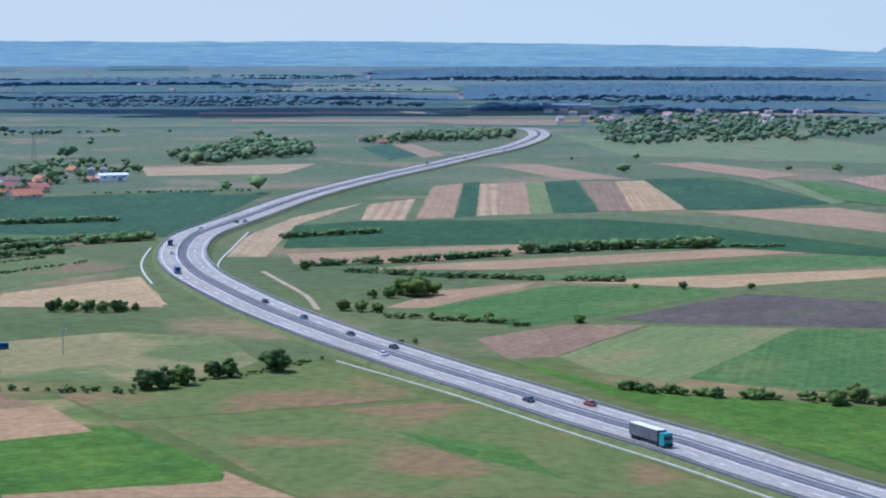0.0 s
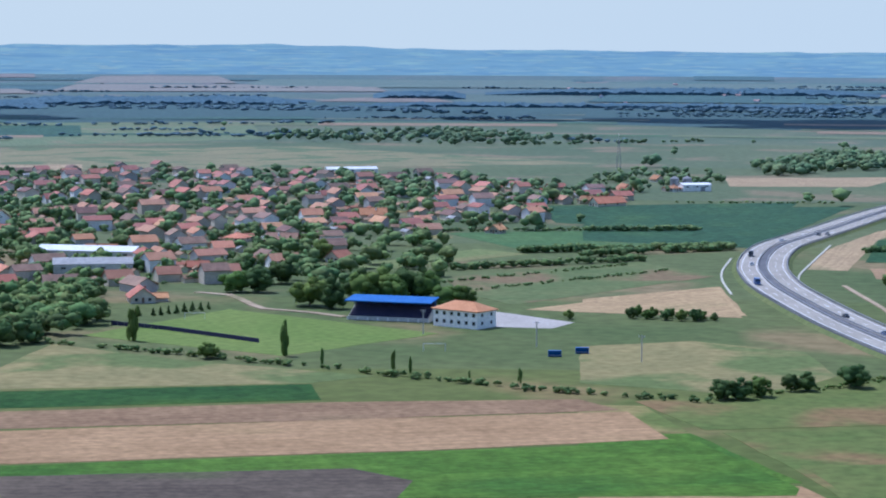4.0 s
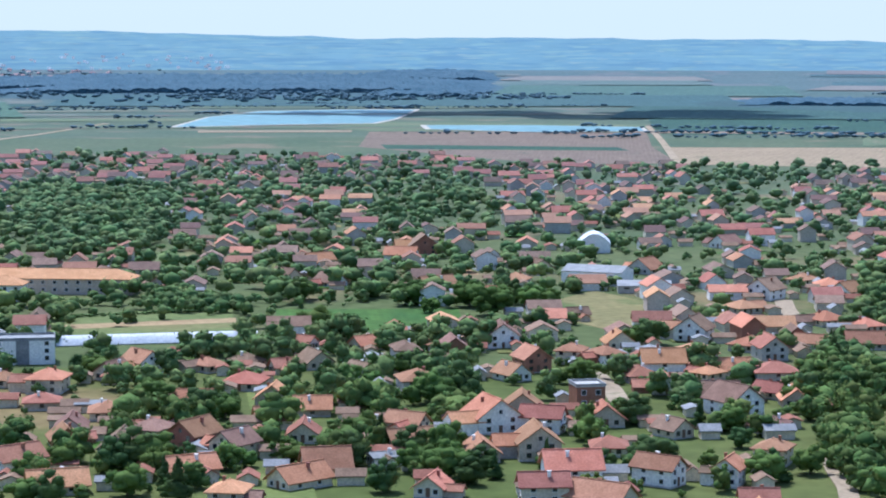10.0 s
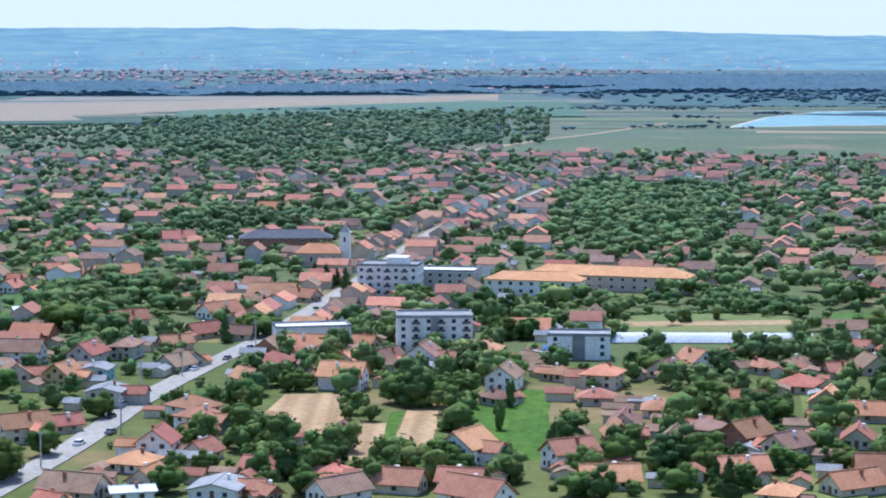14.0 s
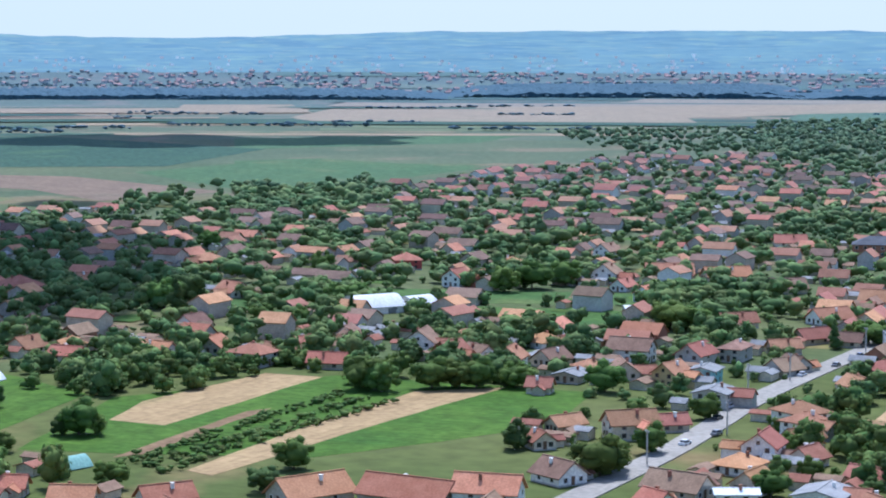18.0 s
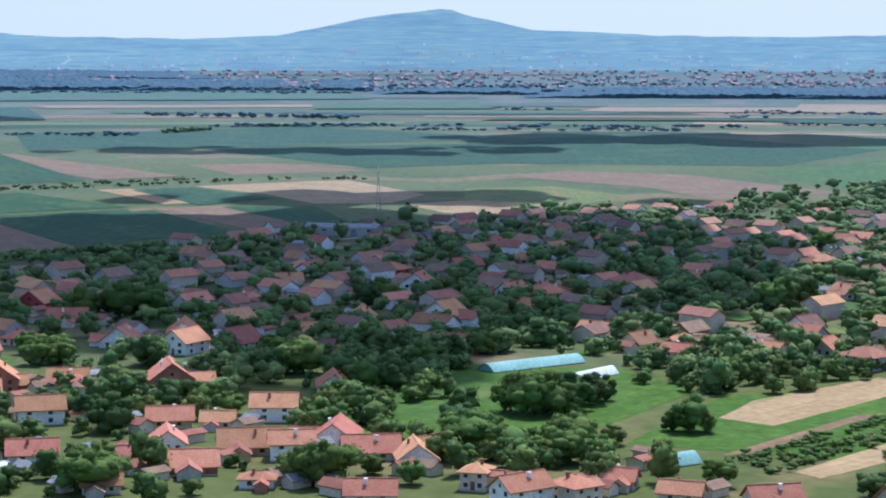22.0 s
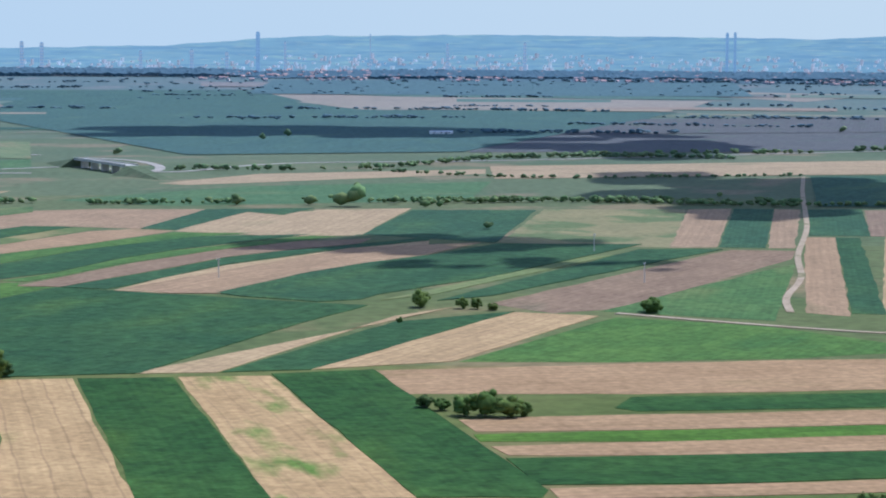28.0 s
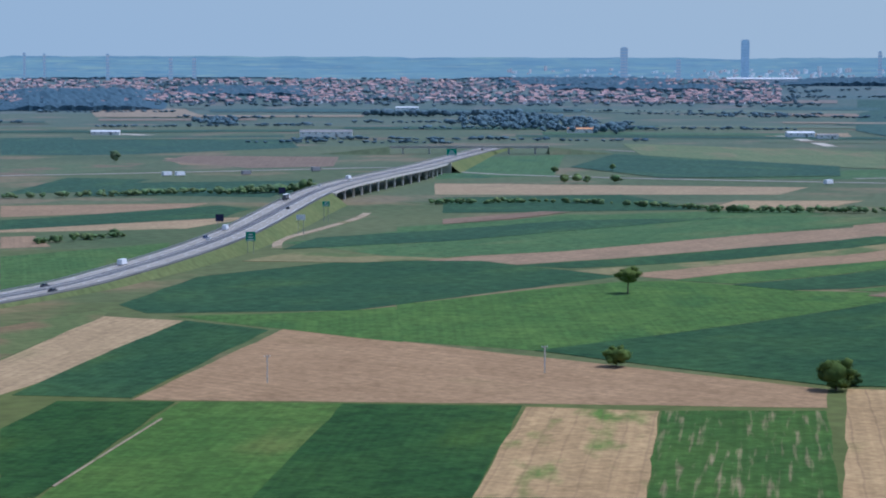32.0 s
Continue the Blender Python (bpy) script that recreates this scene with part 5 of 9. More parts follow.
house(-695.3, 828.5, 48, 16.0, 14.0, 2, "gable", "b", "b")
house(-331.0, 439.1, 45, 11.6, 14.0, 2, "gable", "r", "c")
house(-363.2, 461.6, 60, 13.8, 14.0, 2, "gable", "o", "w")
house(-351.3, 468.6, 112, 7.5, 12.1, 2, "gable", "r", "w")
house(-334.7, 420.8, 46, 9.4, 11.7, 1, "gable", "r", "c")
house(-296.1, 395.4, 134, 7.3, 11.8, 2, "gable", "r", "c")
house(-279.6, 394.9, 95, 9.3, 15.1, 1, "gable", "r", "c")
house(-287.7, 429.6, 93, 7.3, 11.8, 2, "gable", "r", "w")
house(-274.6, 439.8, 17, 6.6, 8.2, 2, "gable", "o", "w")
house(-279.9, 468.6, 16, 8.5, 10.0, 2, "hip", "r", "c")
house(-315.7, 477.9, 73, 7.6, 9.6, 1, "gable", "b", "c")
house(-326.9, 525.4, 71, 12.3, 14.0, 2, "gable", "b", "w")
house(-328.7, 548.4, 82, 6.5, 10.2, 1, "gable", "r", "c")
house(-361.6, 566.2, 174, 7.9, 9.3, 1, "hip", "o", "c")
house(-357.7, 536.9, 41, 9.6, 12.0, 1, "gable", "r", "w")
house(-408.2, 578.0, 69, 9.1, 10.7, 2, "hip", "r", "w")
house(-420.8, 576.6, 22, 8.9, 10.4, 2, "hip", "r", "c")
house(-375.9, 550.1, 56, 10.7, 12.6, 1, "hip", "r", "c")
house(-420.6, 555.0, 59, 9.8, 12.3, 2, "gable", "r", "b")
house(-407.1, 527.1, 71, 8.7, 10.9, 1, "gable", "r", "w")
house(-453.5, 555.5, 47, 12.8, 14.0, 1, "gable", "b", "b")
house(-471.2, 591.0, 72, 8.9, 10.5, 1, "hip", "r", "c")
house(-420.4, 648.8, 18, 12.3, 14.0, 2, "gable", "b", "w")
house(-428.3, 681.8, 2, 9.5, 11.1, 1, "hip", "r", "c")
house(-442.0, 715.8, 65, 11.1, 13.1, 1, "hip", "r", "c")
house(-465.8, 771.9, 1, 12.3, 14.0, 2, "gable", "b", "w")
house(-474.6, 816.8, 172, 10.1, 11.9, 1, "hip", "r", "c")
house(-455.4, 804.9, 37, 12.2, 14.4, 1, "hip", "o", "w")
house(-439.1, 791.2, 179, 10.3, 12.9, 1, "gable", "r", "w")
house(-399.7, 704.7, 63, 12.1, 14.3, 1, "hip", "o", "c")
house(-379.8, 698.3, 62, 10.5, 12.4, 1, "hip", "o", "c")
house(-357.1, 658.7, 126, 10.1, 16.4, 1, "gable", "r", "c")
house(-371.8, 646.0, 105, 7.1, 11.5, 1, "gable", "r", "w")
house(-385.4, 629.7, 1, 11.4, 13.4, 1, "hip", "o", "c")
house(-298.7, 500.0, 16, 7.8, 9.1, 1, "hip", "b", "c")
house(-250.9, 414.2, 129, 6.5, 8.8, 1, "gable", "r", "w")
house(-477.5, 657.9, 147, 6.5, 8.4, 1, "gable", "b", "c")
house(-546.7, 687.6, 114, 8.4, 13.5, 1, "gable", "o", "c")
house(-581.4, 701.2, 163, 10.1, 16.4, 1, "gable", "r", "c")
house(-590.1, 782.7, 59, 11.5, 14.0, 1, "gable", "b", "c")
house(-551.7, 811.6, 4, 13.4, 14.0, 1, "gable", "r", "g")
house(-569.0, 738.8, 23, 11.9, 14.1, 1, "hip", "r", "c")
house(-576.9, 1150.6, 66, 17.0, 14.0, 2, "gable", "b", "w")
house(-589.9, 938.7, 174, 12.3, 14.0, 1, "gable", "b", "w")
house(-469.9, 141.2, 17, 11.0, 19.1, 1, "gable", "o", "c")
house(-460.1, 161.6, 130, 11.0, 24.0, 1, "gable", "o", "c")
house(-456.4, 179.1, 144, 9.8, 15.9, 2, "gable", "o", "w")
house(-471.2, 202.7, 106, 9.4, 11.7, 1, "gable", "b", "w")
house(-525.1, 258.2, 175, 6.5, 9.4, 1, "gable", "r", "c")
house(-526.8, 247.2, 176, 8.9, 14.3, 2, "gable", "r", "c")
house(-467.9, 248.5, 32, 10.5, 12.3, 1, "hip", "o", "w")
house(-513.3, 292.4, 22, 9.6, 11.4, 2, "hip", "r", "w")
house(-565.8, 292.3, 48, 10.8, 13.5, 2, "gable", "g", "g")
house(-604.6, 297.4, 33, 8.6, 10.8, 2, "gable", "r", "y")
house(-605.7, 309.5, 48, 9.1, 11.3, 2, "gable", "g", "t")
house(-615.1, 285.8, 73, 10.1, 12.6, 1, "gable", "b", "c")
house(-628.6, 280.3, 27, 8.1, 9.6, 1, "hip", "r", "c")
house(-646.7, 275.4, 28, 9.4, 11.7, 1, "gable", "b", "c")
house(-652.4, 263.5, 54, 9.4, 11.7, 2, "gable", "r", "w")
house(-687.2, 290.0, 101, 11.5, 13.5, 1, "hip", "o", "w")
house(-672.6, 250.4, 31, 8.8, 11.0, 2, "gable", "r", "r")
house(-697.1, 249.4, 56, 11.8, 14.0, 2, "gable", "b", "w")
house(-708.6, 270.1, 103, 9.7, 11.5, 1, "hip", "r", "c")
house(-663.0, 256.5, 102, 9.6, 12.0, 1, "gable", "b", "w")
house(-664.3, 205.7, 148, 8.0, 12.9, 1, "gable", "o", "c")
house(-705.9, 210.0, 35, 7.5, 9.4, 1, "gable", "r", "r")
house(-694.9, 199.1, 150, 6.9, 11.2, 1, "gable", "r", "c")
house(-727.1, 232.4, 58, 8.5, 10.6, 1, "gable", "b", "g")
house(-596.2, 250.3, 143, 6.5, 7.7, 1, "gable", "r", "c")
house(-447.4, 222.2, 123, 9.6, 15.5, 1, "gable", "b", "c")
house(-434.9, 210.4, 104, 6.5, 8.1, 1, "gable", "o", "w")
house(-436.4, 231.1, 160, 6.5, 10.3, 1, "gable", "w", "w")
house(-533.2, 231.1, 16, 6.5, 10.5, 1, "gable", "r", "c")
house(-513.8, 215.6, 89, 6.6, 8.2, 1, "gable", "r", "c")
house(-609.2, 342.8, 94, 7.9, 9.9, 1, "gable", "b", "g")
house(-654.0, 388.1, 135, 7.3, 11.7, 1, "gable", "b", "c")
house(-712.6, 377.0, 174, 9.0, 14.5, 1, "gable", "r", "c")
house(-1231.0, 355.6, 43, 15.0, 17.7, 1, "hip", "r", "w")
house(-966.3, 337.8, 78, 13.1, 15.4, 2, "hip", "r", "r")
house(-987.7, 321.6, 57, 11.1, 13.0, 1, "hip", "r", "c")
house(-886.6, 332.9, 39, 9.7, 12.1, 2, "gable", "r", "w")
house(-944.0, 380.9, 54, 9.8, 11.5, 1, "hip", "o", "c")
house(-878.8, 430.6, 161, 11.0, 22.6, 1, "gable", "r", "c")
house(-857.2, 447.7, 174, 11.0, 22.3, 1, "gable", "o", "c")
house(-834.9, 387.9, 35, 8.4, 10.5, 1, "gable", "r", "w")
house(-881.0, 401.1, 51, 11.7, 14.0, 2, "gable", "b", "w")
house(-806.5, 448.1, 172, 11.0, 18.9, 1, "gable", "b", "c")
house(-1163.0, 653.7, 22, 17.0, 20.0, 1, "hip", "r", "c")
house(-1137.1, 701.8, 134, 11.0, 20.5, 1, "gable", "o", "w")
house(-864.1, 374.8, 118, 7.5, 12.1, 1, "gable", "r", "c")
house(-992.9, 554.8, 158, 10.8, 17.5, 1, "gable", "r", "w")
house(-976.9, 444.8, 35, 9.8, 12.2, 2, "gable", "b", "w")
house(-508.7, 46.1, 70, 6.8, 8.1, 2, "hip", "o", "c")
house(-488.7, 54.4, 33, 8.3, 13.4, 2, "gable", "o", "w")
house(-490.6, 67.0, 122, 8.8, 10.3, 2, "hip", "o", "c")
house(-499.4, 78.7, 157, 6.5, 8.1, 1, "gable", "r", "c")
house(-483.0, 90.1, 155, 6.5, 10.5, 1, "gable", "o", "c")
house(-475.2, 109.2, 9, 7.9, 12.7, 1, "gable", "o", "c")
house(-730.2, 121.2, 42, 9.9, 12.3, 1, "gable", "r", "c")
house(-735.6, 137.6, 87, 8.8, 10.4, 1, "hip", "o", "c")
house(-708.1, 130.6, 139, 7.1, 11.5, 1, "gable", "o", "c")
house(-785.9, 133.6, 88, 10.3, 12.8, 1, "gable", "b", "w")
house(-765.0, 111.1, 141, 7.4, 11.9, 1, "gable", "r", "c")
house(-706.6, 159.6, 129, 8.8, 14.2, 1, "gable", "o", "c")
house(-773.5, 188.5, 38, 8.9, 11.1, 1, "gable", "b", "w")
house(-734.6, 159.0, 129, 6.5, 8.1, 1, "gable", "g", "g")
house(-882.7, 94.5, 45, 9.9, 12.3, 2, "gable", "b", "w")
house(-868.4, 228.3, 109, 11.1, 13.9, 1, "gable", "r", "w")
house(-836.3, 93.7, 143, 8.0, 13.0, 1, "gable", "r", "c")
house(-913.3, 149.5, 102, 17.7, 20.9, 2, "hip", "r", "c")
house(-892.8, 109.2, 117, 11.5, 13.6, 1, "hip", "r", "c")
house(-932.9, 177.2, 49, 12.2, 14.3, 1, "hip", "r", "c")
house(-996.1, 250.9, 97, 13.1, 15.5, 2, "hip", "r", "r")
house(-941.5, 257.9, 36, 10.8, 13.5, 1, "gable", "b", "c")
house(-737.8, 252.2, 3, 7.5, 12.0, 1, "gable", "g", "c")
house(-714.3, 227.8, 80, 7.5, 9.3, 1, "gable", "b", "g")
house(-652.9, -79.7, 16, 7.3, 10.7, 1, "gable", "o", "b")
house(-672.1, -33.7, 91, 11.3, 15.3, 1, "gable", "o", "b")
house(-662.8, -63.3, 5, 8.8, 13.0, 1, "gable", "o", "c")
house(-606.1, -65.7, 10, 9.4, 13.9, 2, "gable", "r", "w")
house(-542.3, -61.7, 11, 7.0, 10.4, 1, "gable", "o", "c")
house(-589.6, -29.4, 3, 8.9, 13.1, 1, "gable", "o", "y")
house(-585.9, -16.4, 177, 6.5, 9.5, 1, "gable", "o", "w")
house(-606.1, -1.4, 176, 9.2, 13.5, 2, "gable", "o", "w")
house(-555.5, -28.4, 94, 9.9, 13.4, 1, "gable", "r", "w")
house(-524.6, -21.5, 4, 9.7, 14.2, 1, "gable", "o", "b")
house(-550.0, -7.7, 3, 11.4, 16.7, 1, "gable", "o", "y")
house(-549.2, 3.0, 2, 8.1, 11.9, 2, "gable", "o", "w")
house(-506.0, -5.2, 174, 6.0, 8.8, 1, "hip", "o", "w")
house(-560.4, 14.6, 81, 12.0, 17.2, 1, "gable", "o", "w")
house(-539.9, 22.5, 2, 10.4, 15.2, 1, "gable", "o", "c")
house(-531.5, 33.2, 92, 10.4, 14.0, 1, "gable", "o", "w")
house(-487.8, 20.3, 176, 8.3, 12.2, 1, "gable", "o", "w")
house(-645.8, 16.1, 91, 10.5, 14.2, 1, "gable", "r", "w")
house(-765.0, -32.9, 90, 12.0, 18.5, 2, "gable", "r", "w")
house(-756.2, -14.1, 7, 11.7, 17.2, 2, "gable", "g", "w")
house(-762.1, 7.3, 4, 8.7, 12.8, 2, "gable", "r", "w")
house(-537.4, -35.8, 14, 6.0, 8.8, 1, "gable", "b", "c")
house(-502.7, -40.8, 4, 6.5, 9.6, 1, "gable", "r", "c")
house(-512.5, 8.6, 174, 5.7, 8.3, 1, "gable", "b", "g")
house(-809.6, -77.1, 175, 10.5, 15.4, 1, "gable", "r", "c")
house(-801.8, 30.2, 85, 12.0, 18.8, 1, "gable", "r", "c")
house(-620.4, -111.5, 19, 9.5, 14.0, 1, "gable", "o", "b")
house(-637.6, -87.5, 9, 10.4, 15.3, 1, "gable", "o", "c")
house(-664.4, -84.2, 99, 12.0, 17.6, 2, "gable", "o", "b")
house(-542.4, -60.8, 6, 9.1, 13.3, 1, "gable", "o", "w")
house(-525.6, -68.6, 177, 5.0, 7.2, 1, "gable", "w", "g")
house(-495.0, -81.0, 0, 8.3, 12.2, 1, "gable", "g", "c")
house(-743.4, -113.1, 68, 11.6, 13.6, 2, "hip", "r", "w")
house(-658.3, -62.7, 135, 11.3, 13.3, 1, "hip", "o", "c")
house(-660.0, -32.9, 100, 14.1, 14.0, 2, "gable", "o", "b")
house(-741.6, -31.7, 54, 11.5, 14.0, 2, "gable", "r", "w")
house(-739.0, -13.9, 53, 13.5, 14.0, 2, "gable", "b", "w")
house(-733.4, 7.5, 75, 10.4, 12.2, 2, "hip", "r", "w")
house(-748.4, -53.3, 80, 13.6, 14.0, 1, "gable", "b", "w")
house(-757.9, -88.4, 66, 10.8, 12.7, 1, "hip", "r", "c")
house(-725.9, -99.2, 29, 9.6, 15.4, 1, "gable", "r", "c")
house(-859.9, -93.2, 66, 13.0, 14.0, 2, "gable", "r", "r")
house(-930.8, -106.4, 136, 12.4, 14.6, 1, "hip", "r", "w")
house(-991.8, 10.1, 59, 12.7, 14.9, 1, "hip", "o", "w")
house(-930.8, 3.0, 7, 9.2, 14.8, 1, "gable", "r", "w")
house(-868.9, -11.8, 130, 10.2, 12.0, 1, "hip", "r", "c")
house(-808.1, 23.5, 74, 10.9, 13.7, 2, "gable", "g", "w")
house(-808.8, 61.4, 55, 14.4, 14.0, 2, "gable", "r", "w")
house(-912.3, 58.2, 72, 13.7, 14.0, 2, "gable", "b", "w")
house(-741.0, 46.4, 138, 7.8, 12.6, 1, "gable", "r", "c")
house(-736.6, 57.5, 161, 7.1, 11.4, 1, "gable", "r", "w")
house(-972.6, 50.7, 49, 12.5, 14.7, 2, "hip", "r", "r")
house(-881.0, 110.6, 104, 11.4, 13.4, 1, "hip", "r", "c")
house(-544.3, 37.1, 36, 6.5, 8.5, 1, "gable", "r", "c")
house(-805.5, 13.0, 129, 8.6, 10.1, 1, "hip", "r", "c")
house(-991.3, 84.8, 29, 9.5, 15.3, 1, "gable", "r", "c")
house(-1019.3, 113.3, 117, 13.1, 15.4, 1, "hip", "r", "c")
house(-1137.8, 170.2, 43, 12.3, 14.4, 1, "hip", "r", "c")
house(-346.5, 819.6, 30, 11.0, 13.8, 1, "gable", "r", "c")
house(-369.4, 940.0, 119, 6.5, 10.4, 1, "gable", "o", "c")
house(-321.1, 1000.8, 159, 9.3, 11.7, 1, "gable", "r", "c")
house(-382.7, 1259.0, 114, 10.4, 16.9, 2, "gable", "o", "c")
house(-405.2, 1087.8, 170, 11.1, 13.1, 1, "hip", "o", "c")
house(-268.9, 1408.9, 140, 11.0, 25.7, 1, "gable", "o", "c")
house(-282.4, 1543.5, 32, 11.0, 13.8, 1, "gable", "r", "c")
house(-287.3, 1182.0, 163, 6.9, 8.7, 1, "gable", "o", "c")
house(-377.0, 1079.1, 95, 10.9, 17.6, 1, "gable", "b", "c")
house(-440.1, 992.3, 99, 10.3, 16.7, 1, "gable", "r", "c")
house(-278.7, 1530.5, 108, 6.5, 8.8, 1, "gable", "o", "c")
house(-251.4, 1568.7, 49, 8.8, 10.4, 1, "hip", "r", "w")
house(-281.5, 1676.6, 43, 7.6, 9.6, 1, "gable", "r", "c")
house(-285.1, 1429.7, 87, 7.0, 11.2, 1, "gable", "r", "w")
house(-59.7, 2133.7, 131, 7.5, 12.0, 1, "gable", "r", "c")
house(-80.6, 2182.8, 10, 8.6, 10.8, 1, "gable", "r", "w")


# ---- larger buildings ----
def block(name, label, x, y, ang, w, depth, storeys, cols, wall, roof="flat", category="apartment building", trim="roof_g", floor=2.9, centre=None, balconies=False):
    """A flat- or hip-roofed building; its long front faces -y before turning."""
    th = tagged(new(name), label, category)
    h = storeys * floor + 0.6
    if Vector((math.sin(radians(ang)), -math.cos(radians(ang)))).dot(Vector((x, y))) > 0:
        ang += 180
    th.matrix_basis = pose(x, y, 0, 0, 0, ang)
    part("wall", boxes("wall", M[wall], (0, 0, h / 2, w, depth, h)), th)
    if roof == "flat":
        part("roof", boxes("roof", M[trim], (0, 0, h + 0.15, w + 0.3, depth + 0.3, 0.3)), th, "dark flat roof")
        part("parapet", boxes("parapet", M["roof_g"], (0, -depth / 2, h + 0.6, w + 0.4, 0.3, 0.7), (0, depth / 2, h + 0.6, w + 0.4, 0.3, 0.7), (-w / 2, 0, h + 0.6, 0.3, depth + 0.4, 0.7), (w / 2, 0, h + 0.6, 0.3, depth + 0.4, 0.7)), th)
    else:
        rm = roof_mesh(depth, w, 24, "hip", 0.7, M[trim])
        part("roof", rm, th, at=pose(0, 0, h, 0, 0, 90))
    if centre:
        part("stairwell", boxes("stairwell", M["roof_g"], (0, -depth / 2 - 0.03, h / 2, centre, 0.2, h)), th, "dark glazed stairwell strip")
    for s in range(storeys):
        z = 0.6 + s * floor + 1.4
        for c in range(cols):
            xx = -w / 2 + w * (c + 0.5) / cols
            if centre and abs(xx) < centre / 2 + 0.6:
                continue
            add_window(th, xx, -depth / 2 - 0.02, z, 0, 1.5, 1.5)
            if balconies and c % 2:
                bal = part("balcony", boxes("balcony", M["wall_w"], (0, 0, 0, 2.6, 1.2, 0.18)), th, at=pose(xx, -depth / 2 - 0.6, z - 1.0))
                part("railing", boxes("railing", M["lane_edge"], (0, -0.55, 0.55, 2.6, 0.06, 0.9), (-1.27, 0, 0.55, 0.06, 1.1, 0.9), (1.27, 0, 0.55, 0.06, 1.1, 0.9)), bal, "dark railing")
        for c in range(max(2, int(depth / 5))):
            yy = -depth / 2 + depth * (c + 0.5) / max(2, int(depth / 5))
            add_window(th, w / 2 + 0.02, yy, z, 90, 1.4, 1.4)
    HOUSES.append((x, y, max(w, depth)))
    return th


block("apartment_building", "five-storey white apartment building with dark stairwell strip", -568.3, 410.3, 56.5, 24, 15, 5, 6, "wall_w", centre=2.6, floor=2.4, balconies=True)
b = block("apartment_building", "white stepped apartment building with rooftop stair house", -713.2, 493.9, 46, 24, 17, 4, 7, "wall_w", balconies=True)
part("stair_house", boxes("stair_house", M["wall_w"], (3, 0, 13.6, 8, 8, 3.0), (3, 0, 15.2, 8.4, 8.4, 0.3)), b, "white rooftop stair house")
block("apartment_building", "three-storey white apartment building beside the greenhouse", -535.0, 443.0, 49.8, 19.7, 12, 3, 4, "wall_w", centre=4.0, floor=2.3)
block("office_building", "long grey office building with pale flat roof", -716.4, 514.9, 43.3, 39.8, 16, 3, 10, "wall_g", category="office building", trim="roof_w", floor=2.6)
block("school", "long low school under an orange hipped roof", -675.4, 575.5, 34, 66, 14, 2, 14, "wall_c", "hip", "school", "roof_o")
block("school", "white school wing under an orange hipped roof", -679.7, 540.1, 38, 38, 12, 2, 9, "wall_w", "hip", "school", "roof_o")
block("brick_building", "long brick shell building under a dark grey roof", -898.2, 560.8, 56.9, 43.9, 15, 2, 11, "wall_b", "hip", "building", "roof_d")
block("brick_building", "unfinished flat-roofed brick building", -349.4, 486.1, 50.5, 8, 9, 2, 2, "wall_b", category="building", trim="wall_g")
block("shop_building", "low white shop building along the street", -618.4, 395.8, 66.2, 25, 12, 1, 6, "wall_w", category="shop", trim="roof_w", floor=4.4)
block("club_house", "white football club house under an orange hipped roof", -196.8, 760.8, -22.7, 19.8, 11, 2, 6, "wall_w", "hip", "club house", "roof_o")


def hall(name, label, category, x, y, ang, w, depth, h, wall, roof, vault=0.0):
    """A shed or tunnel: walls and a gently pitched or vaulted sheet roof along x."""
    th = tagged(new(name), label, category)
    th.matrix_basis = pose(x, y, land(math.hypot(x, y)), 0, 0, ang)
    rise = vault or depth * 0.12
    n = 12 if vault else 2
    prof = []
    for i in range(n + 1):
        s = i / n
        z = h + (rise * math.sin(math.pi * s) if vault else rise * (1 - abs(2 * s - 1)))
        prof.append((-depth / 2 + depth * s, z))
    if h > 0.3:
        v, f = [], []
        box(0, 0, h / 2, w, depth, h, v, f)
        for sx in (-w / 2, w / 2):
            k = len(v)
            v += [(sx, yy, zz - 0.02) for yy, zz in prof]
            f.append(tuple(range(k, k + n + 1)) if sx > 0 else tuple(reversed(range(k, k + n + 1))))
        part("wall", mesh_of("wall", v, f, M[wall]), th)
        part("gate", boxes("gate", M["roof_g"], (w * 0.2, -depth / 2 - 0.03, min(h, 4) * 0.42, 3.2, 0.12, min(h, 4) * 0.82)), th, "grey sheet gate")
        for c in range(max(2, int(w / 7))):
            part("window", window_mesh(2.2, 0.9)[1], th, at=pose(-w / 2 + w * (c + 0.5) / max(2, int(w / 7)), -depth / 2 - 0.02, h * 0.72))
    v, f = [], []
    o = 0.4
    for sx in (-w / 2 - o, w / 2 + o):
        for t in (0.0, 0.15):
            v += [(sx, yy * (1 + o / depth), zz + t) for yy, zz in prof]
    m = n + 1
    for i in range(n):
        f += [(m + i, 3 * m + i, 3 * m + i + 1, m + i + 1), (i, i + 1, 2 * m + i + 1, 2 * m + i), (i, m + i, m + i + 1, i + 1), (2 * m + i, 2 * m + i + 1, 3 * m + i + 1, 3 * m + i)]
    part("roof", mesh_of("roof", v, f, M[roof]), th)
    if not h > 0.3:
        part("end_wall", mesh_of("end_wall", [(w / 2, yy, zz) for yy, zz in prof], [tuple(range(m))], M[roof]), th)
        part("end_wall", mesh_of("end_wall", [(-w / 2, yy, zz) for yy, zz in prof], [tuple(range(m))], M[roof]), th)
        for i in range(int(w / 4)):
            part("hoop", mesh_of("hoop", [(-w / 2 + 4 * i + dx, yy * 1.01, zz + 0.17) for dx in (0, 0.15) for yy, zz in prof], [(k, k + 1, m + k + 1, m + k) for k in range(n)], M["steel"]), th)
    HOUSES.append((x, y, max(w * 0.8, depth)))
    return th


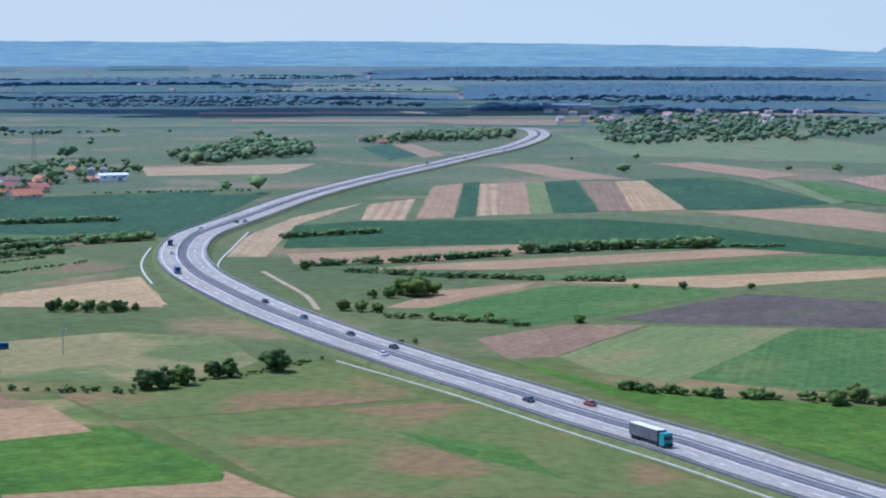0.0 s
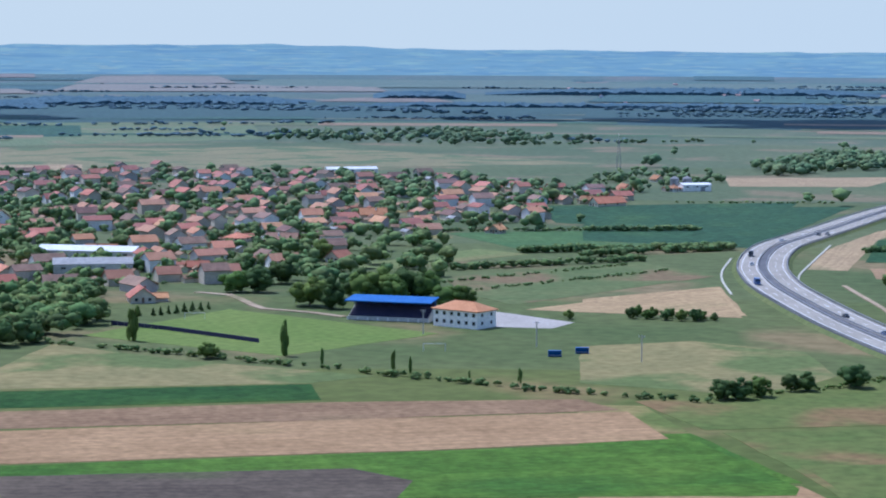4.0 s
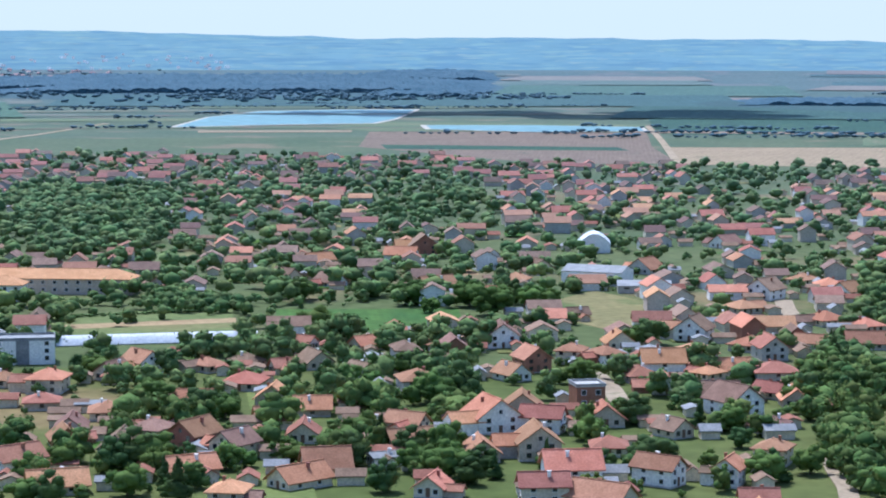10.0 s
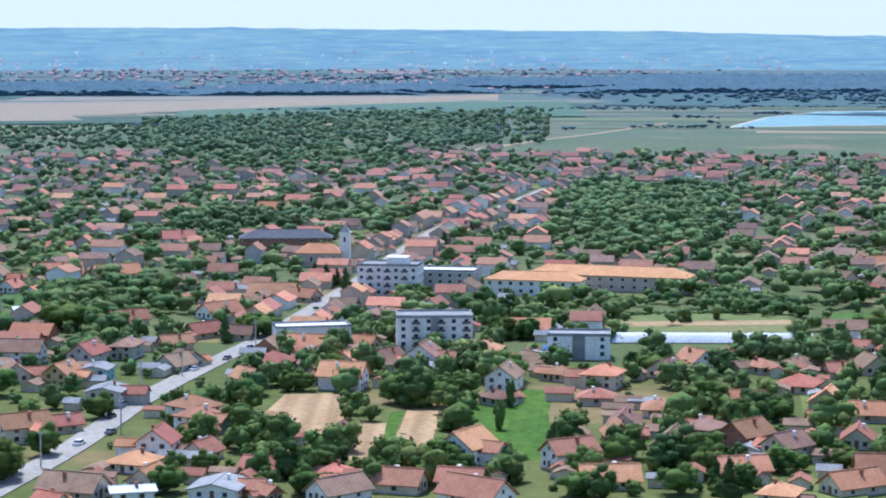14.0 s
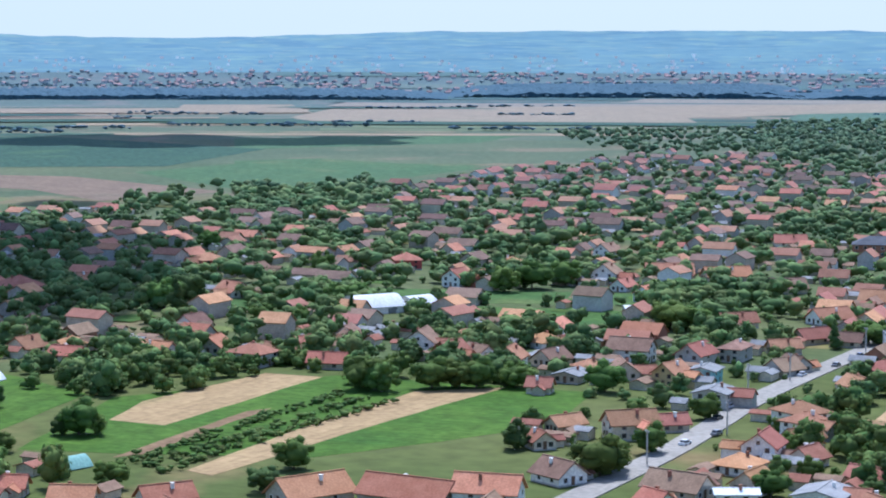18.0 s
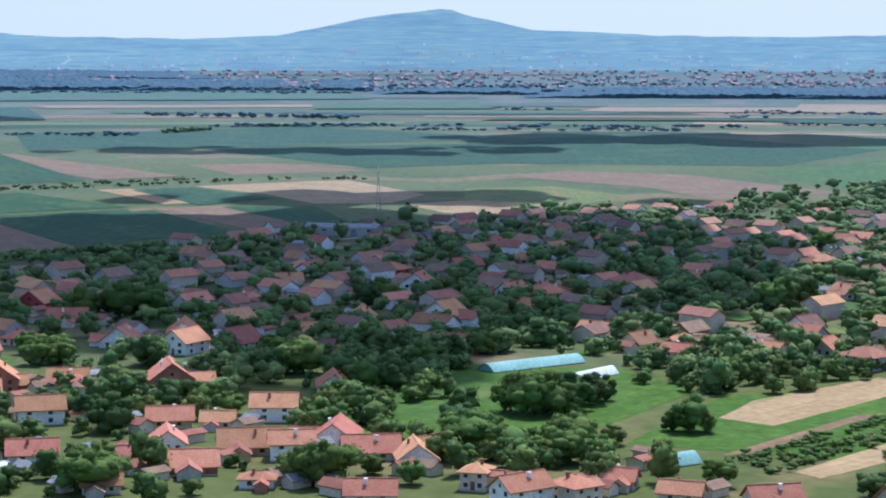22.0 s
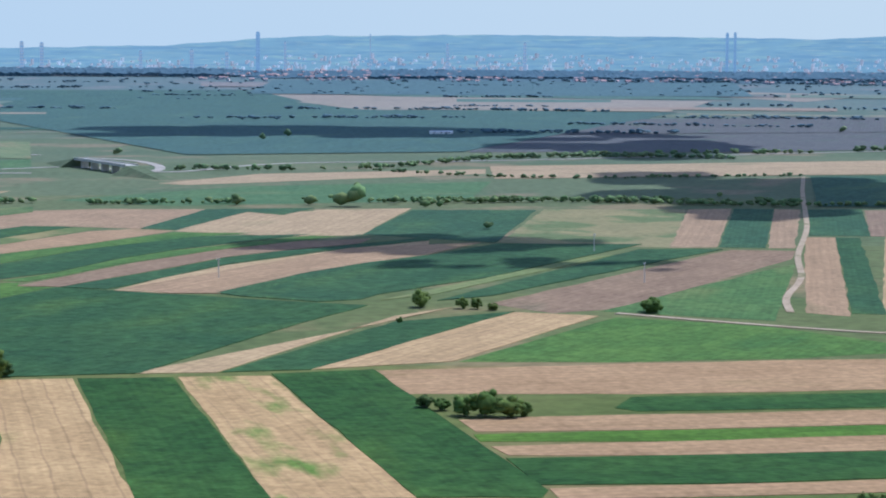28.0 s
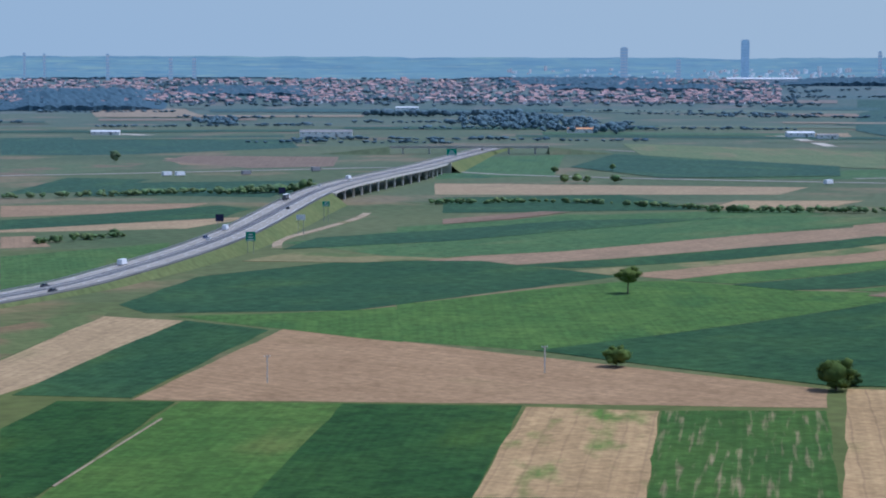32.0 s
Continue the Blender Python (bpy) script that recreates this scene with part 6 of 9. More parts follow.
hall("sports_hall", "hall with a white vaulted roof", "hall", -611.5, 855.7, 127, 20, 15, 4.5, "wall_w", "roof_w", 4.5)
hall("warehouse", "pale warehouse with a low grey sheet roof", "warehouse", -528.6, 742.4, 17.5, 25.5, 18, 5.5, "wall_w", "roof_g")
hall("warehouse", "low grey warehouse with a sheet roof", "warehouse", -496.3, 728.9, 36.8, 21, 14, 3.0, "wall_g", "roof_g")
hall("factory_hall", "long white-roofed factory hall", "factory hall", -424.8, 944.7, 4.7, 47, 16, 5, "wall_g", "roof_w")
hall("factory_hall", "grey sheet-metal factory hall", "factory hall", -396.3, 884.1, 25, 34, 18, 5.5, "wall_g", "roof_g")
hall("greenhouse", "long white plastic greenhouse tunnel", "greenhouse", -536.3, 501.3, 52.2, 66, 8, 0.2, "wall_w", "roof_w", 2.8)
hall("greenhouse", "long teal plastic greenhouse tunnel", "greenhouse", -672, 78, 123, 36, 8, 0.2, "wall_w", "teal", 2.3)
hall("greenhouse", "small pale plastic garden tunnel", "greenhouse", -511.5, 94.2, 121, 9.6, 6, 0.2, "wall_w", "teal", 2.6)
hall("greenhouse", "white plastic tunnel beside trees", "greenhouse", -649, 93.9, 137, 18.6, 5, 0.2, "wall_w", "roof_w", 2.2)
hall("greenhouse", "white plastic domed tunnel in a yard", "greenhouse", -709.5, -10.9, 119.5, 16.2, 9, 0.2, "wall_w", "roof_w", 4.0)
hall("greenhouse", "large white plastic greenhouse tunnel", "greenhouse", -468.4, -90.4, 81.2, 26, 9, 0.2, "wall_w", "roof_w", 3.2)
hall("tent_hall", "white fabric tent hall among trees", "tent hall", -777.9, 258.4, 101, 19, 16, 2.5, "wall_w", "roof_w", 4.0)
hall("tent_hall", "small white fabric tent hall", "tent hall", -778, 276.2, 110, 11, 12, 2.5, "wall_w", "roof_w", 3.0)
hall("shed", "low shed with a white sheet roof", "shed", -735.3, 348.5, 74.8, 12, 8, 2.8, "wall_g", "roof_w")
hall("farm_shed", "long dark sheet-metal shed at the town edge", "shed", -1143, 33.5, 71, 40, 14, 4.5, "wall_g", "roof_g")
hall("farm_shed", "white farm shed beside the silos", "shed", -230.7, 1532.9, 30, 21, 10, 4.5, "wall_w", "roof_w")
hall("farm_shed", "white sheds at the far edge of town", "shed", -520, 1652, 30, 40, 12, 4, "wall_w", "roof_w")
hall("farm_shed", "long white-roofed far shed", "shed", 162.6, 3111, -5, 90, 14, 5, "wall_g", "roof_w")
hall("warehouse", "white warehouse beside the country road", "warehouse", -1247, -2223, 149, 60, 18, 6, "wall_w", "roof_g")
hall("shed", "blue-roofed shed behind the houses", "shed", -538, 437, 50, 9, 7, 3.0, "wall_w", "blue")

hall("shed", "white farm shed in the fields", "shed", -1052, -2405, 150, 33, 12, 4, "wall_w", "roof_w")
hall("shed", "white farm building under an orange roof", "shed", -1567, -2165, 150, 32, 14, 5, "wall_w", "roof_o")
hall("shed", "white sheds of a far farm", "shed", -1715, -1937, 150, 32, 14, 5, "wall_w", "roof_w")
hall("shed", "white sheds of a far farm", "shed", -1709, -1884, 150, 23, 12, 4, "wall_w", "roof_g")
hall("shed", "long white far factory hall", "shed", -2925, -3420, 143, 143, 20, 8, "wall_w", "roof_w")
hall("shed", "white shed before the far town", "shed", -1868, -3061, 150, 37, 12, 5, "wall_w", "roof_w")
hall("shed", "low white shed among fields", "shed", -1968, -1417, 134, 25, 8, 3, "wall_w", "roof_w")


def church(x, y, ang):
    th = tagged(new("church"), "cream church with orange nave roof and white bell tower", "church")
    th.matrix_basis = pose(x, y, 0, 0, 0, ang)
    part("nave", boxes("nave", M["wall_c"], (0, 0, 3.2, 21, 11, 6.4)), th, "cream rendered nave")
    part("roof", roof_mesh(11, 21, 34, "hip", 0.5, M["roof_o"]), th, at=pose(0, 0, 6.4, 0, 0, 90))
    part("tower", boxes("tower", M["wall_w"], (11.5, 0, 7.5, 4.6, 4.6, 15), (11.5, 0, 15.1, 5.2, 5.2, 0.4)), th, "white rendered bell tower")
    v = [(9.1, -2.4, 15.3), (13.9, -2.4, 15.3), (13.9, 2.4, 15.3), (9.1, 2.4, 15.3), (11.5, 0, 19)]
    part("spire", mesh_of("spire", v, [(0, 1, 4), (1, 2, 4), (2, 3, 4), (3, 0, 4)], M["roof_g"]), th, "grey metal spire")
    part("cross", boxes("cross", M["steel"], (11.5, 0, 19.8, 0.12, 0.12, 1.8), (11.5, 0, 20.1, 0.8, 0.12, 0.12)), th)
    for s in (-2.32, 2.32):
        part("window", window_mesh(1.0, 2.2)[1], th, "dark belfry opening", at=pose(11.5, s, 12.2))
    for i in range(4):
        add_window(th, -8 + 5 * i, -5.52, 3.6, 0, 1.2, 2.6)
    HOUSES.append((x, y, 26))


church(-824, 532, 49.7)


def grandstand(x, y, ang, w):
    th = tagged(new("grandstand"), "small football grandstand with a bright blue roof", "grandstand")
    th.matrix_basis = pose(x, y, 0, 0, 0, ang)
    part("roof", boxes("roof", M["blue"], (0, 0, 0, w + 2, 11, 0.35)), th, "blue sheet roof", at=pose(0, 0, 7.6, 6))
    part("back_wall", boxes("back_wall", M["dark_seat"], (0, 5.2, 3.9, w, 0.4, 7.8)), th)
    v, f = [], []
    for i in range(8):
        box(0, -4 + 1.1 * i, 0.7 + 0.25 * i, w, 1.1, 1.4 + 0.5 * i, v, f)
    part("terrace", mesh_of("terrace", v, f, M["wall_g"]), th, "stepped concrete terrace")
    for i in range(8):
        part("seat_row", boxes("seat_row", M["dark_seat"], (0, -3.7 + 1.1 * i, 1.75 + 0.5 * i, w - 1, 0.5, 0.5)), th, "dark blue seat row")
    for i in range(9):
        part("post", boxes("post", M["wall_w"], (-w / 2 + w * i / 8, -4.9, 0.6, 0.5, 0.3, 1.2)), th, "white front post")
        part("strut", boxes("strut", M["blue"], (-w / 2 + w * i / 8, 3.5, 4.2, 0.25, 0.25, 7.0)), th)
    HOUSES.append((x, y, 36))


grandstand(-227, 771, -1.3, 31)


# upright dark panels in place of the stepped stand beside the pitch
def panel_row(*pts):
    th = tagged(new("boundary_wall"), "row of dark panels standing in for a stepped stand by the pitch", "wall")
    for a, b in zip(pts, pts[1:]):
        n = int(math.dist(a, b) / 3)
        ang = math.degrees(math.atan2(b[1] - a[1], b[0] - a[0]))
        for i in range(n):
            s = (i + 0.5) / n
            part("panel", boxes("panel", M["dark_seat"], (0, 0, 0.75, 2.9, 0.25, 1.5)), th, at=pose(a[0] + (b[0] - a[0]) * s, a[1] + (b[1] - a[1]) * s, 0, 0, 0, ang))


panel_row((-319, 727), (-295, 719), (-252, 697))


def silo(x, y, r, h):
    th = tagged(new("silo"), "galvanised steel grain silo with a conical top", "silo")
    th.location = (x, y, 0)
    v = [(r * math.cos(i * math.pi / 8), r * math.sin(i * math.pi / 8), z) for z in (0, h) for i in range(16)] + [(0, 0, h + r * 0.6)]
    part("drum", mesh_of("drum", v, [(i, (i + 1) % 16, 16 + (i + 1) % 16, 16 + i) for i in range(16)], M["steel"], True), th)
    part("cone", mesh_of("cone", [(p[0] * 1.05, p[1] * 1.05, p[2]) for p in v[16:32]] + [v[32]], [(i, (i + 1) % 16, 16) for i in range(16)], M["roof_g"]), th)


silo(-246, 1540, 3.2, 8)
silo(-238, 1545, 3.2, 8)


def mast(x, y, h, w):
    th = tagged(new("radio_mast"), "slim steel lattice radio mast", "mast")
    th.location = (x, y, 0)
    for sx in (-1, 1):
        for sy in (-1, 1):
            part("leg", mesh_of("leg", [(sx * w + a, sy * w + b, 0) for a in (-0.12, 0.12) for b in (-0.12, 0.12)] + [(sx * 0.25 + a, sy * 0.25 + b, h) for a in (-0.1, 0.1) for b in (-0.1, 0.1)], [(0, 1, 5, 4), (1, 3, 7, 5), (3, 2, 6, 7), (2, 0, 4, 6)], M["steel"]), th)
    for i in range(1, 10):
        s = w + (0.25 - w) * i / 10
        part("brace", boxes("brace", M["steel"], (0, -s, h * i / 10, 2 * s, 0.12, 0.12), (0, s, h * i / 10, 2 * s, 0.12, 0.12), (-s, 0, h * i / 10, 0.12, 2 * s, 0.12), (s, 0, h * i / 10, 0.12, 2 * s, 0.12)), th)
    part("antenna", boxes("antenna", M["wall_w"], (0, 0, h + 1.5, 0.2, 0.2, 3), (0.6, 0, h - 2, 0.4, 0.5, 2.2), (-0.6, 0, h - 2, 0.4, 0.5, 2.2)), th, "white antenna panels")


mast(-1230, 56, 28, 1.6)
mast(-331, 1782, 26, 1.8)


def power_pole(x, y, h=8.5):
    th = tagged(new("power_pole"), "weathered concrete power pole in a field", "power pole", "power poles")
    th.location = (x, y, 0)
    part("post", boxes("post", M["wall_g"], (0, 0, h / 2, 0.3, 0.3, h)), th)
    part("crossarm", boxes("crossarm", M["steel"], (0, 0, h - 0.5, 2.0, 0.14, 0.14)), th)
    for s in (-0.9, 0, 0.9):
        part("insulator", boxes("insulator", M["frame"], (s, 0, h - 0.25, 0.16, 0.16, 0.35)), th)


for px, py in ((-625, -189), (-648, -233), (-390, -557), (-307, -584), (-800, -470), (-905, -560), (-700, -620), (-560, 300), (-575, 322), (-500, 262), (-620, 375), (-470, 225), (-160, 715), (-120, 690), (-205, 735)):
    power_pole(px, py)


def road_sign(x, y, z, w, h, material, label, turn_deg):
    th = tagged(new("road_sign"), label, "road sign", "motorway signs")
    th.matrix_basis = pose(x, y, 0, 0, 0, turn_deg)
    for s in (-w * 0.3, w * 0.3):
        part("post", boxes("post", M["steel"], (s, 0.15, (z + 2) / 2, 0.25, 0.25, z + 2)), th)
    part("panel", boxes("panel", material, (0, 0, z + 2 + h / 2, w, 0.12, h)), th)
    for i in range(3):
        part("bar", boxes("bar", M["frame"], (0, -0.08, z + 2.6 + i * h * 0.28, w * (0.7 - 0.15 * i), 0.04, h * 0.1)), th, "white bar of lettering")


road_sign(-499, -966, 4, 4.8, 4.6, M["sign"], "large green motorway direction sign", 152)
road_sign(-628, -1120, 7, 4.2, 3, M["sign"], "large green motorway direction sign", 150)
road_sign(-572, -1048, 6, 4.8, 3, M["roof_w"], "white motorway information sign", 150)
road_sign(-1050, -1645, 5, 9, 6, M["sign"], "green gantry-sized direction sign", 148)
road_sign(-548, -1098, 3, 4.5, 4, M["dark_seat"], "dark back of a motorway sign", -30)
road_sign(-675, -1262, 5, 4.5, 4, M["dark_seat"], "dark back of a motorway sign", -30)


def floodlight(x, y):
    th = tagged(new("goal_frame"), "white football goal frame with net posts", "goal")
    th.matrix_basis = pose(x, y, 0, 0, 0, 20)
    part("post", boxes("post", M["frame"], (-3.6, 0, 1.2, 0.14, 0.14, 2.4)), th)
    part("post", boxes("post", M["frame"], (3.6, 0, 1.2, 0.14, 0.14, 2.4)), th)
    part("crossbar", boxes("crossbar", M["frame"], (0, 0, 2.45, 7.3, 0.14, 0.14)), th)


floodlight(-190, 695)
floodlight(-296, 750)


def cemetery(poly, n):
    rng = random.Random(5)
    xs, ys = [p[0] for p in poly], [p[1] for p in poly]
    th = tagged(new("cemetery"), "rows of dark and pale gravestones in a cemetery", "cemetery", kind="stuff")
    v, f = [], []
    while n:
        x, y = rng.uniform(min(xs), max(xs)), rng.uniform(min(ys), max(ys))
        if inside(x, y, poly):
            x = round(x / 3) * 3 + rng.uniform(-0.3, 0.3)
            box(x, y, 0.6, 0.9, 0.3, 1.2 + rng.random(), v, f)
            box(x, y + 1.1, 0.2, 1.0, 2.0, 0.4, v, f)
            n -= 1
    part("gravestones", mesh_of("gravestones", v, f, M["wall_g"]), th)


cemetery([(-846, -251), (-934, -235), (-971, -166), (-902, -154), (-861, -217)], 260)


# ---- vehicles ----
PAINT = {k: surface("car_paint_" + k, c, tuple(v * 1.1 for v in c), 1, 5, 0.3, wet=0.6) for k, c in {"white": (0.7, 0.7, 0.7), "black": (0.02, 0.02, 0.025), "blue": (0.03, 0.07, 0.2), "grey": (0.2, 0.2, 0.21), "teal": (0.03, 0.25, 0.25), "red": (0.3, 0.03, 0.03)}.items()}


def wheel_mesh(r, w):
    key = ("wheel", r, w)
    if key not in MESHES:
        v = [(s * w / 2, r * math.cos(i * math.pi / 6), r * math.sin(i * math.pi / 6)) for s in (-1, 1) for i in range(12)]
        MESHES[key] = mesh_of("wheel", v, [(i, (i + 1) % 12, 12 + (i + 1) % 12, 12 + i) for i in range(12)] + [tuple(range(12)), tuple(range(23, 11, -1))], M["tyre"])
    return MESHES[key]


def taper(name, material, w0, l0, w1, l1, z0, z1, dy=0.0):
    v = [(sx * w0 / 2, sy * l0 / 2, z0) for sx, sy in ((-1, -1), (1, -1), (1, 1), (-1, 1))] + [(sx * w1 / 2, sy * l1 / 2 + dy, z1) for sx, sy in ((-1, -1), (1, -1), (1, 1), (-1, 1))]
    return mesh_of(name, v, [(0, 1, 5, 4), (1, 2, 6, 5), (2, 3, 7, 6), (3, 0, 4, 7), (4, 5, 6, 7), (3, 2, 1, 0)], material)


def near_line(x, y):
    """The nearest place on the motorway: offset to its right, heading and road height."""
    best = None
    for i in range(len(WAY) - 1):
        d = (Vector((x, y, 0)) - Vector((WAY[i].x, WAY[i].y, 0))).length
        if best is None or d < best[0]:
            best = (d, i)
    i = best[1]
    d = WAY[i + 1] - WAY[i]
    d.z = 0
    d.normalize()
    off = (Vector((x, y, 0)) - WAY[i]).dot(Vector((d.y, -d.x, 0)))
    return off, d, WAY[i].z, i


WAY = smooth_line(MOTORWAY, 6.0)


def car(x, y, colour, size=1.0, van=False, heading=None):
    z = 0.14
    if heading is None:
        off, d, z, i = near_line(x, y)
        side = 1 if off >= 0 else -1
        off = side * min(max(abs(off), 4.2), 7.7)
        r = Vector((d.y, -d.x, 0))
        p = WAY[i] + r * off
        x, y, z = p.x, p.y, z + 0.26
        heading = math.degrees(math.atan2(d.y, d.x)) - 90
        words = "driving on the motorway"
    else:
        words = "parked beside the road"
    th = tagged(new("van" if van else "car"), colour + (" delivery van " if van else " passenger car ") + words, "van" if van else "car", "vehicles")
    th.matrix_basis = pose(x, y, z, 0, 0, heading) @ Matrix.Diagonal((size, size, size, 1))
    if van:
        part("body", taper("body", PAINT[colour], 2.0, 5.6, 1.8, 5.0, 0.4, 2.4, -0.2), th)
        part("windscreen", taper("windscreen", M["glass"], 1.84, 0.5, 1.7, 0.3, 1.5, 2.25, -0.1), th, "dark windscreen").location.y = 2.52
    else:
        part("body", taper("body", PAINT[colour], 1.8, 4.4, 1.74, 4.2, 0.3, 0.9), th)
        part("cabin", taper("cabin", M["glass"], 1.7, 2.7, 1.4, 1.7, 0.9, 1.4, -0.1), th, "dark glazed cabin")
        part("roof", boxes("roof", PAINT[colour], (0, -0.1, 1.42, 1.38, 1.7, 0.06)), th)
    for sx in (-0.85, 0.85):
        for sy in (-1.35, 1.35):
            part("wheel", wheel_mesh(0.33, 0.22), th, at=pose(sx, sy, 0.33))
    for sx in (-0.6, 0.6):
        part("headlight", boxes("headlight", M["frame"], (sx, 2.2 if not van else 2.72, 0.68, 0.35, 0.08, 0.16)), th)


for i, (cx, cy) in enumerate(((28, 592), (42, 587), (-17, 677), (-15, 694), (-31, 726), (-49, 770), (-68, 819), (-124, 1002), (-125, 1131), (-112, 1172), (-104, 1178), (-18, 1725), (17, 1796), (53, 1920), (-344, -838), (-344, -853), (-488, -1003), (-608, -1137), (-712, -1297), (-490, -987))):
    car(cx, cy, ("black", "red", "white", "black", "black", "blue", "black", "white", "white", "black", "grey")[i % 11])
for cx, cy, c in ((-404, -909, "white"), (-511, -1039, "white"), (-113, 918, "blue"), (-130, 1048, "black"), (-762, -1357, "white")):
    car(cx, cy, c, 1.15, True)
for cx, cy, c in ((-582, 330, "white"), (-596, 350, "grey"), (-537, 282, "white"), (-521, 270, "black"), (-500, 259, "grey"), (-612, 368, "blue"), (-490, 245, "white")):
    car(cx, cy, c, 1.0, False, 40)

for i, (cx, cy) in enumerate(((-749, -1593), (-758, -1588), (-810, -1575), (-914, -1513), (-1125, -1238), (-882, -1590))):
    car(cx, cy, ("white", "white", "grey")[i % 3], 1.5, True, 100)


def lorry(x, y, cab, box_mat, size=1.0):
    off, d, z, i = near_line(x, y)
    p = WAY[i] + Vector((d.y, -d.x, 0)) * (7.6 if off > 0 else -7.6)
    th = tagged(new("lorry"), "articulated lorry with a grey box trailer and teal cab", "lorry", "vehicles")
    th.matrix_basis = pose(p.x, p.y, z + 0.26, 0, 0, math.degrees(math.atan2(d.y, d.x)) - 90) @ Matrix.Diagonal((size, size, size, 1))
    part("trailer", boxes("trailer", M["lane_edge"], (0, -2.0, 2.55, 2.55, 13.4, 2.8)), th, "grey curtain-sided trailer")
    part("trailer_roof", boxes("trailer_roof", M["roof_w"], (0, -2.0, 3.97, 2.55, 13.4, 0.05)), th, "white trailer roof")
    part("chassis", boxes("chassis", M["tyre"], (0, 0, 0.95, 2.2, 17, 0.3)), th)
    part("cab", taper("cab", PAINT[cab], 2.5, 2.3, 2.45, 2.0, 0.6, 3.6), th, "teal driver's cab").location.y = 6.6
    part("windscreen", boxes("windscreen", M["glass"], (0, 7.72, 2.4, 2.3, 0.1, 0.9)), th, "dark windscreen")
    for yy in (-7.2, -5.9, -4.6, 4.4, 7.0):
        for sx in (-1.05, 1.05):
            part("wheel", wheel_mesh(0.5, 0.35), th, at=pose(sx, yy, 0.5))


lorry(53.5, 532.5, "teal", None)
lorry(-641, -1207, "white", None, 0.9)


def dugout(x, y):
    th = tagged(new("dugout"), "blue covered team bench beside the pitch", "shelter", "team benches")
    th.matrix_basis = pose(x, y, 0, 0, 0, 15)
    part("shell", boxes("shell", M["blue"], (0, 0.6, 1.0, 4.2, 0.15, 2.0), (0, 0, 2.0, 4.2, 1.5, 0.12), (-2.1, 0, 1.0, 0.12, 1.4, 2.0), (2.1, 0, 1.0, 0.12, 1.4, 2.0)), th)
    part("bench", boxes("bench", M["frame"], (0, 0.3, 0.45, 3.9, 0.4, 0.1)), th)


dugout(-149, 693)
dugout(-142, 703)

# ---- trees ----
def ico(level):
    bm = bmesh.new()
    bmesh.ops.create_icosphere(bm, subdivisions=level, radius=1.0)
    v = np.array([x.co[:] for x in bm.verts])
    f = np.array([[x.index for x in q.verts] for q in bm.faces])
    bm.free()
    return v, f


ICO1, ICO2 = ico(1), ico(2)


def crown_arrays(rng, kind, lumps, leaves, fine):
    """Foliage for a tree one metre tall and about one metre wide: soft lumps wrapped in small leaf sprays."""
    bv, bf = ICO1
    vs, fs, qs = [], [], []
    k = 0
    for i in range(lumps):
        a, u = rng.uniform(0, 2 * math.pi), rng.uniform(-1, 1)
        s = math.sqrt(1 - u * u)
        if kind in ("column", "slim"):
            c = np.array([0.16 * rng.normal(), 0.16 * rng.normal(), 0.12 + 0.82 * (i + 0.5) / lumps])
            r = 0.34 * (1 - abs(c[2] - 0.5)) * rng.uniform(0.7, 1.1)
            rr = np.array([r, r, r * 1.0])
        elif kind == "conifer":
            h = 0.08 + 0.86 * (i + 0.5) / lumps
            w = 0.46 * (1 - h) + 0.04
            c = np.array([w * 0.5 * math.cos(a), w * 0.5 * math.sin(a), h])
            rr = np.array([w * 0.75, w * 0.75, 0.10])
        else:
            lo = 0.34 if kind == "lollipop" else 0.12
            cz, hz = (lo + 1) / 2, (1 - lo) / 2
            q = 0.25 if i < 2 else rng.uniform(0.55, 0.86)
            c = np.array([0.5 * q * s * math.cos(a), 0.5 * q * s * math.sin(a), cz + hz * q * u])
            size = 1.75 if i < 2 else rng.uniform(0.55, 1.1) * (16 / max(lumps, 9)) ** 0.35
            rr = np.array([0.2, 0.2, 0.36 * hz]) * size
        p = bv * (1 + 0.16 * rng.normal(size=(len(bv), 1))) * rr * 0.95 + c
        vs.append(p)
        fs.append(bf + k)
        k += len(p)
        d = rng.normal(size=(leaves, 3))
        d /= np.linalg.norm(d, axis=1, keepdims=True)
        pos = c + d * rr * rng.uniform(0.9, 1.35, size=(leaves, 1))
        t1 = rng.normal(size=(leaves, 3))
        t1 -= 0.6 * (t1 * d).sum(1, keepdims=True) * d
        t1 /= np.linalg.norm(t1, axis=1, keepdims=True)
        t2 = np.cross(d, t1)
        sz = rng.uniform(0.014, 0.036, size=(leaves, 1)) * (1 if fine else 2.6 if leaves > 10 else 3.4)
        quad = np.stack([pos - t1 * sz, pos - t2 * sz * 0.7, pos + t1 * sz, pos + t2 * sz * 0.7], 1).reshape(-1, 3)
        vs.append(quad)
        qs.append(np.arange(4 * leaves).reshape(-1, 4) + k)
        k += 4 * leaves
    return np.concatenate(vs), np.concatenate(fs), np.concatenate(qs)


